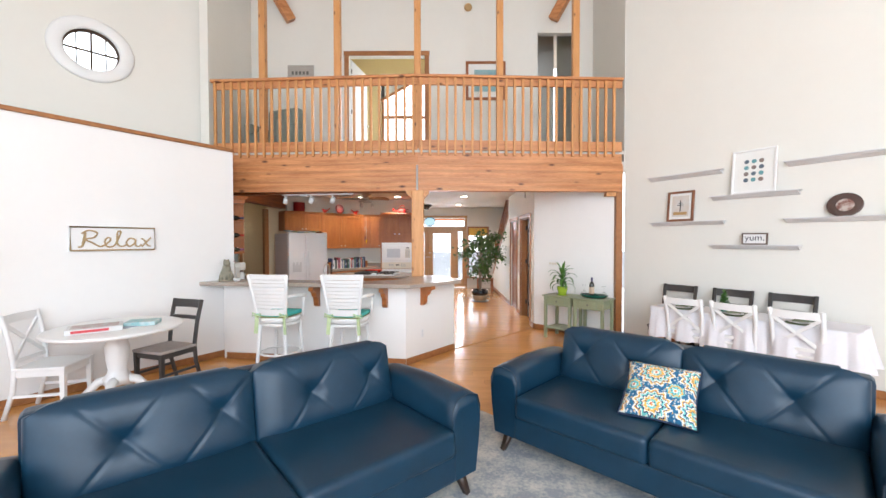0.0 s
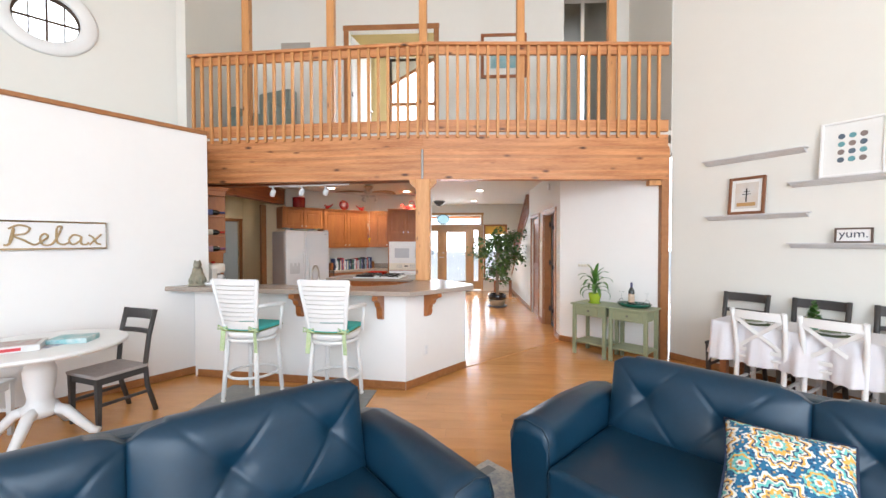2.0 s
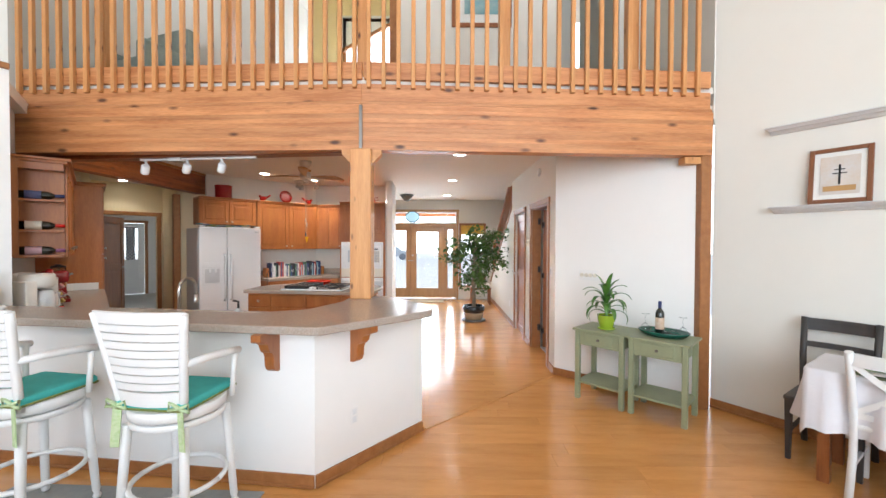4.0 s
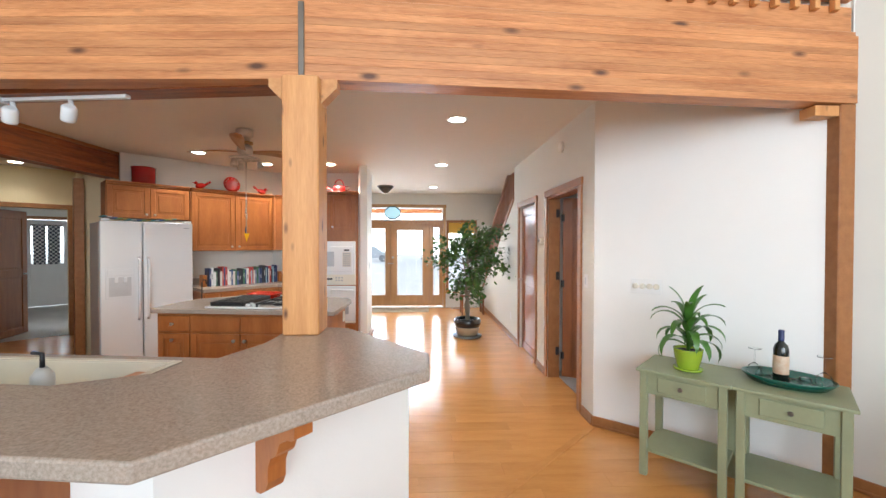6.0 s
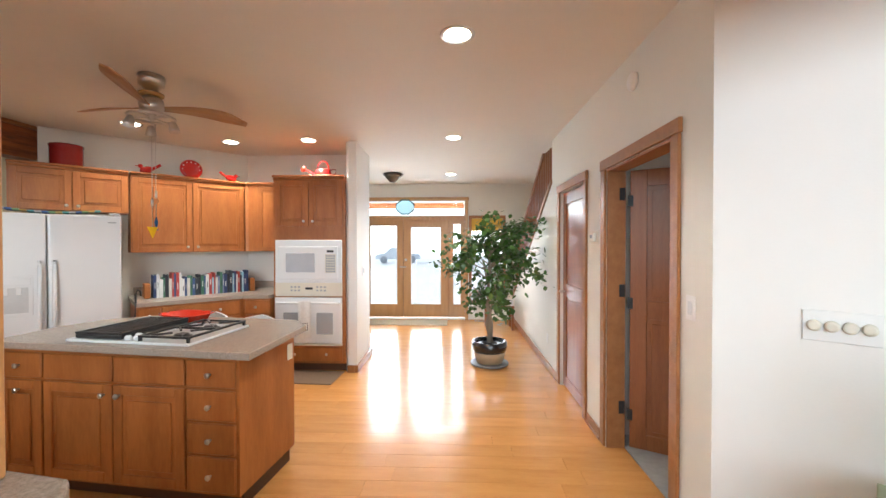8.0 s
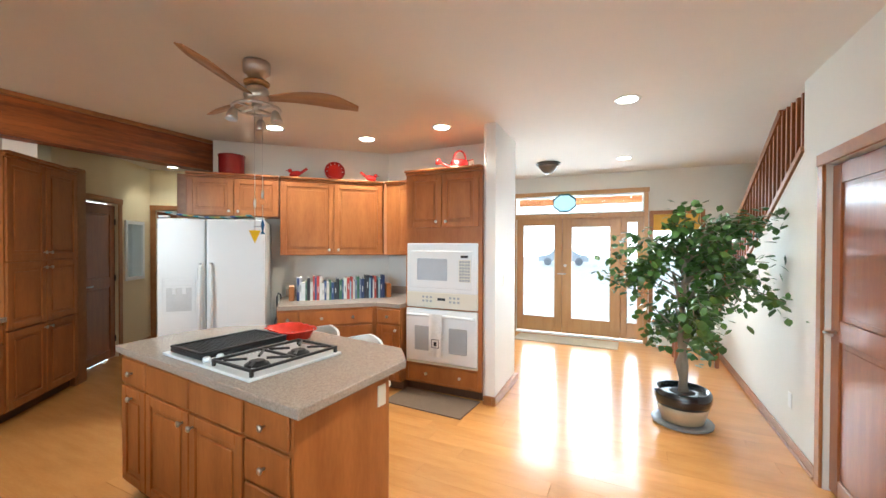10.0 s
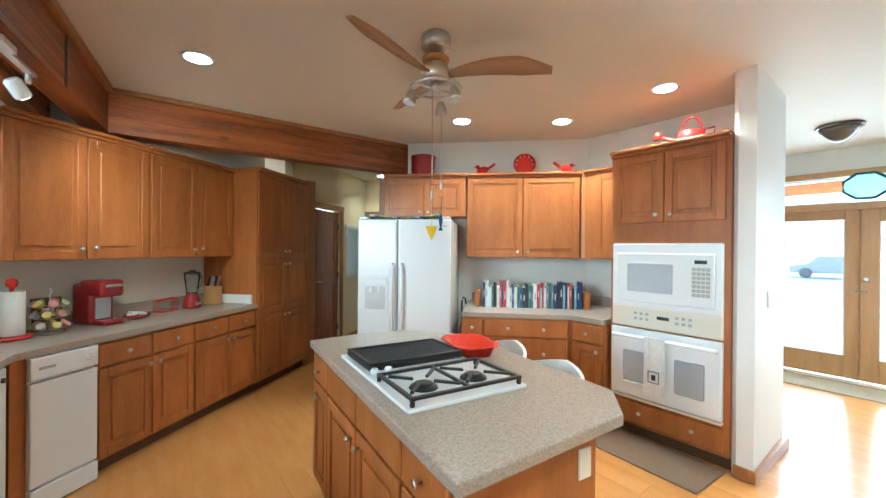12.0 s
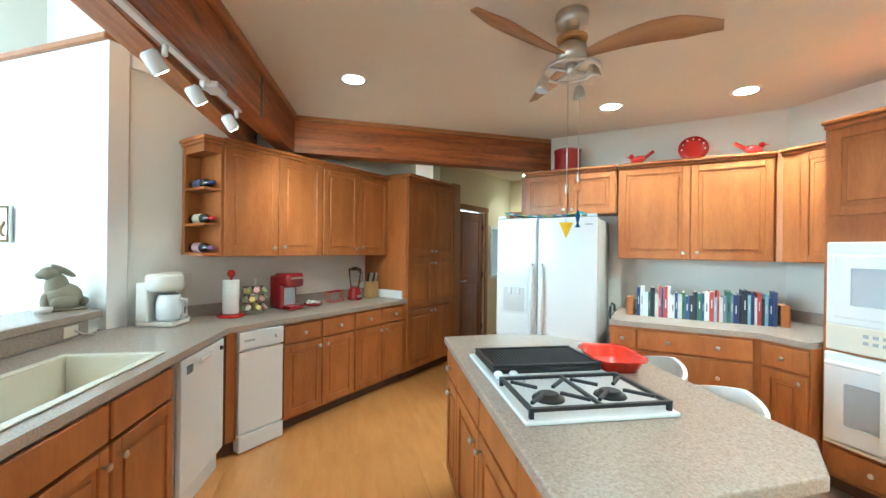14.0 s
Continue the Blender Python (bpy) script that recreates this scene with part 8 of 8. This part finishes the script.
fp = framed("framed_print", EW @ pose(1.70, -0.05, 2.156, -6), 0.45, 0.53, 0.022, WHITE, "large white framed print of twelve dark shells on a ledge", None)
k = 0
for r in range(4):
    for c in range(3):
        part("shell_print", lathe([(0.026, 0), (0.022, 0.004)], 14, m=Matrix.Translation((-0.075 + 0.075 * c, -0.0165, 0.16 + 0.075 * r)) @ pose(0, 0, 0, 90)), DOT[(r * 2 + c) % 3], fp)
ym = thing("yum_sign", EW @ pose(1.725, -0.05, 1.531, -4), "small wood framed sign that reads yum.", "sign")
part("frame", boxes((-0.13, -0.02, 0, -0.115, 0, 0.14), (0.115, -0.02, 0, 0.13, 0, 0.14), (-0.115, -0.02, 0, 0.115, 0, 0.015), (-0.115, -0.02, 0.125, 0.115, 0, 0.14)), mat("grey_brown_frame", (0.13, 0.09, 0.07), 0.6), ym)
part("panel", boxes((-0.115, -0.01, 0.015, 0.115, -0.002, 0.125)), WHITE, ym)
cv = bpy.data.curves.new("lettering", "FONT")
cv.body, cv.size, cv.extrude, cv.align_x = "yum.", 0.105, 0.0008, "CENTER"
tx = new("lettering", cv)
tx.data.materials.append(mat("ink", (0.05, 0.06, 0.09), 0.7))
tx.parent, tx.matrix_basis = ym, Matrix.Translation((0, -0.0115, 0.05)) @ pose(0, 0, 0, 90)
op = thing("oval_platter", EW @ pose(2.495, -0.03, 1.836, -8), "oval glazed pottery platter in brown and white on a ledge", "platter")
bm = lathe([(0.06, 0.0), (0.12, 0.012), (0.138, 0.022), (0.132, 0.026), (0.07, 0.01)], 36)
bmesh.ops.transform(bm, verts=bm.verts, matrix=Matrix.Translation((0, 0, 0.115)) @ pose(0, 0, 0, 90) @ Matrix.Diagonal((1.03, 0.92, 1, 1)))
part("dish", bm, mat("brown_glaze", (0.055, 0.026, 0.02), 0.22, scale=9, color2=(0.10, 0.06, 0.05), coat=0.4), op)
bm = lathe([(0.072, 0.0125), (0.07, 0.0145)], 28)
bmesh.ops.transform(bm, verts=bm.verts, matrix=Matrix.Translation((0, 0, 0.115)) @ pose(0, 0, 0, 90) @ Matrix.Diagonal((1.0, 0.92, 1, 1)))
part("centre", bm, mat("swirled_glaze", (0.50, 0.42, 0.38), 0.25, scale=16, color2=(0.16, 0.05, 0.035), sharp=0.1, coat=0.4), op, "pale swirled glaze in the middle")
gf = thing("green_bowl", EW @ pose(2.86, -0.05, 1.836), "small bright green glass bowl on a ledge", "bowl")
part("cup", lathe([(0.025, 0), (0.045, 0.03), (0.05, 0.06), (0.04, 0.055)], 18), mat("green_glass_bowl", (0.08, 0.45, 0.12), 0.2), gf)

# white cupboard with a mantel clock along the west half wall
wcb_m = run(RELAX_FAR, RELAX_END) @ pose(0.40, -0.52, 0)
wb = thing("white_cupboard", wcb_m, "tall white painted cupboard with an arched top", "cupboard")
part("body", boxes((0, 0, 0.08, 1.35, 0.50, 1.90), bev=0.006), WHITE, wb)
part("plinth", boxes((0.02, 0.02, 0.0, 1.33, 0.49, 0.08)), WHITE, wb)
pts = [(0.0, 1.90), (1.35, 1.90), (1.35, 1.92)] + [(1.35 - 1.35 * i / 20, 1.92 + 0.10 * math.sin(math.pi * i / 20) ** 1.5) for i in range(1, 20)] + [(0.0, 1.92)]
part("arched_top", prism(pts, -0.03, 0.0), WHITE, wb, m=pose(0, 0.0, 0, 90))
for k in range(2):
    d = part("door", boxes((0.02 + 0.66 * k, -0.02, 0.12, 0.665 + 0.66 * k, -0.001, 1.86), bev=0.006), WHITE, wb)
    part("knob", lathe([(0.008, 0), (0.016, 0.02)], 10, m=Matrix.Translation((0.62 + 0.12 * k, -0.021, 1.0)) @ pose(0, 0, 0, 90)), PEWTER, d)
mc = thing("mantel_clock", wcb_m @ pose(1.05, 0.25, 1.901, 0, 0, 50), "dark wooden mantel clock on the white cupboard", "clock")
part("case", prism([(-0.22, 0.0), (0.22, 0.0), (0.22, 0.03), (0.14, 0.04), (0.10, 0.09)] + [(0.10 * math.cos(radians(a)), 0.10 + 0.09 * math.sin(radians(a))) for a in range(10, 171, 20)] + [(-0.10, 0.09), (-0.14, 0.04), (-0.22, 0.03)], -0.05, 0.05), DARKLEG, mc, m=pose(0, 0, 0, 90))
part("dial", lathe([(0.06, 0), (0.058, 0.006)], 24, m=Matrix.Translation((0, -0.051, 0.11)) @ pose(0, 0, 0, 90)), BISQUE, mc, "pale round clock face")

# threshold strip between the great room and the hall
setting("trim_threshold", bar((0.74, 6.88, 0.003), (2.17, 8.20, 0.003), 0.05, 0.014, bev=0.003), MAPLE_FLOOR, "maple threshold strip across the floor", "trim")

# ---- floor planks ----
floor = bpy.data.objects["floor"]
PW, PL, GAP = 0.155, 1.22, 0.0016
pmesh = bpy.data.meshes.new("plank")
bm = boxes((0, 0, -0.011, PL - GAP, PW - GAP, 0.0))
bm.to_mesh(pmesh)
bm.free()
pmesh.materials.append(MAPLE_FLOOR)
rest = bmesh.new()
rnd = random.Random(2)
count = 0
y = -2.5
while y < 14.35:
    x = -6.2 + rnd.uniform(-PL, 0)
    while x < 5.8:
        near = 4.3 < y < 12.2 and -2.2 < x < 2.6
        if near and count < 300:
            o = new("plank", pmesh)
            o.location, o.parent = (x, y, 0), floor
            count += 1
        elif y < 14.3:
            v = [rest.verts.new(c) for c in ((x, y, 0), (x + PL - GAP, y, 0), (x + PL - GAP, y + PW - GAP, 0), (x, y + PW - GAP, 0))]
            rest.faces.new(v)
        x += PL
    y += PW
ro = part("plank_field", rest, MAPLE_FLOOR, floor)
ro["kind"] = "stuff"
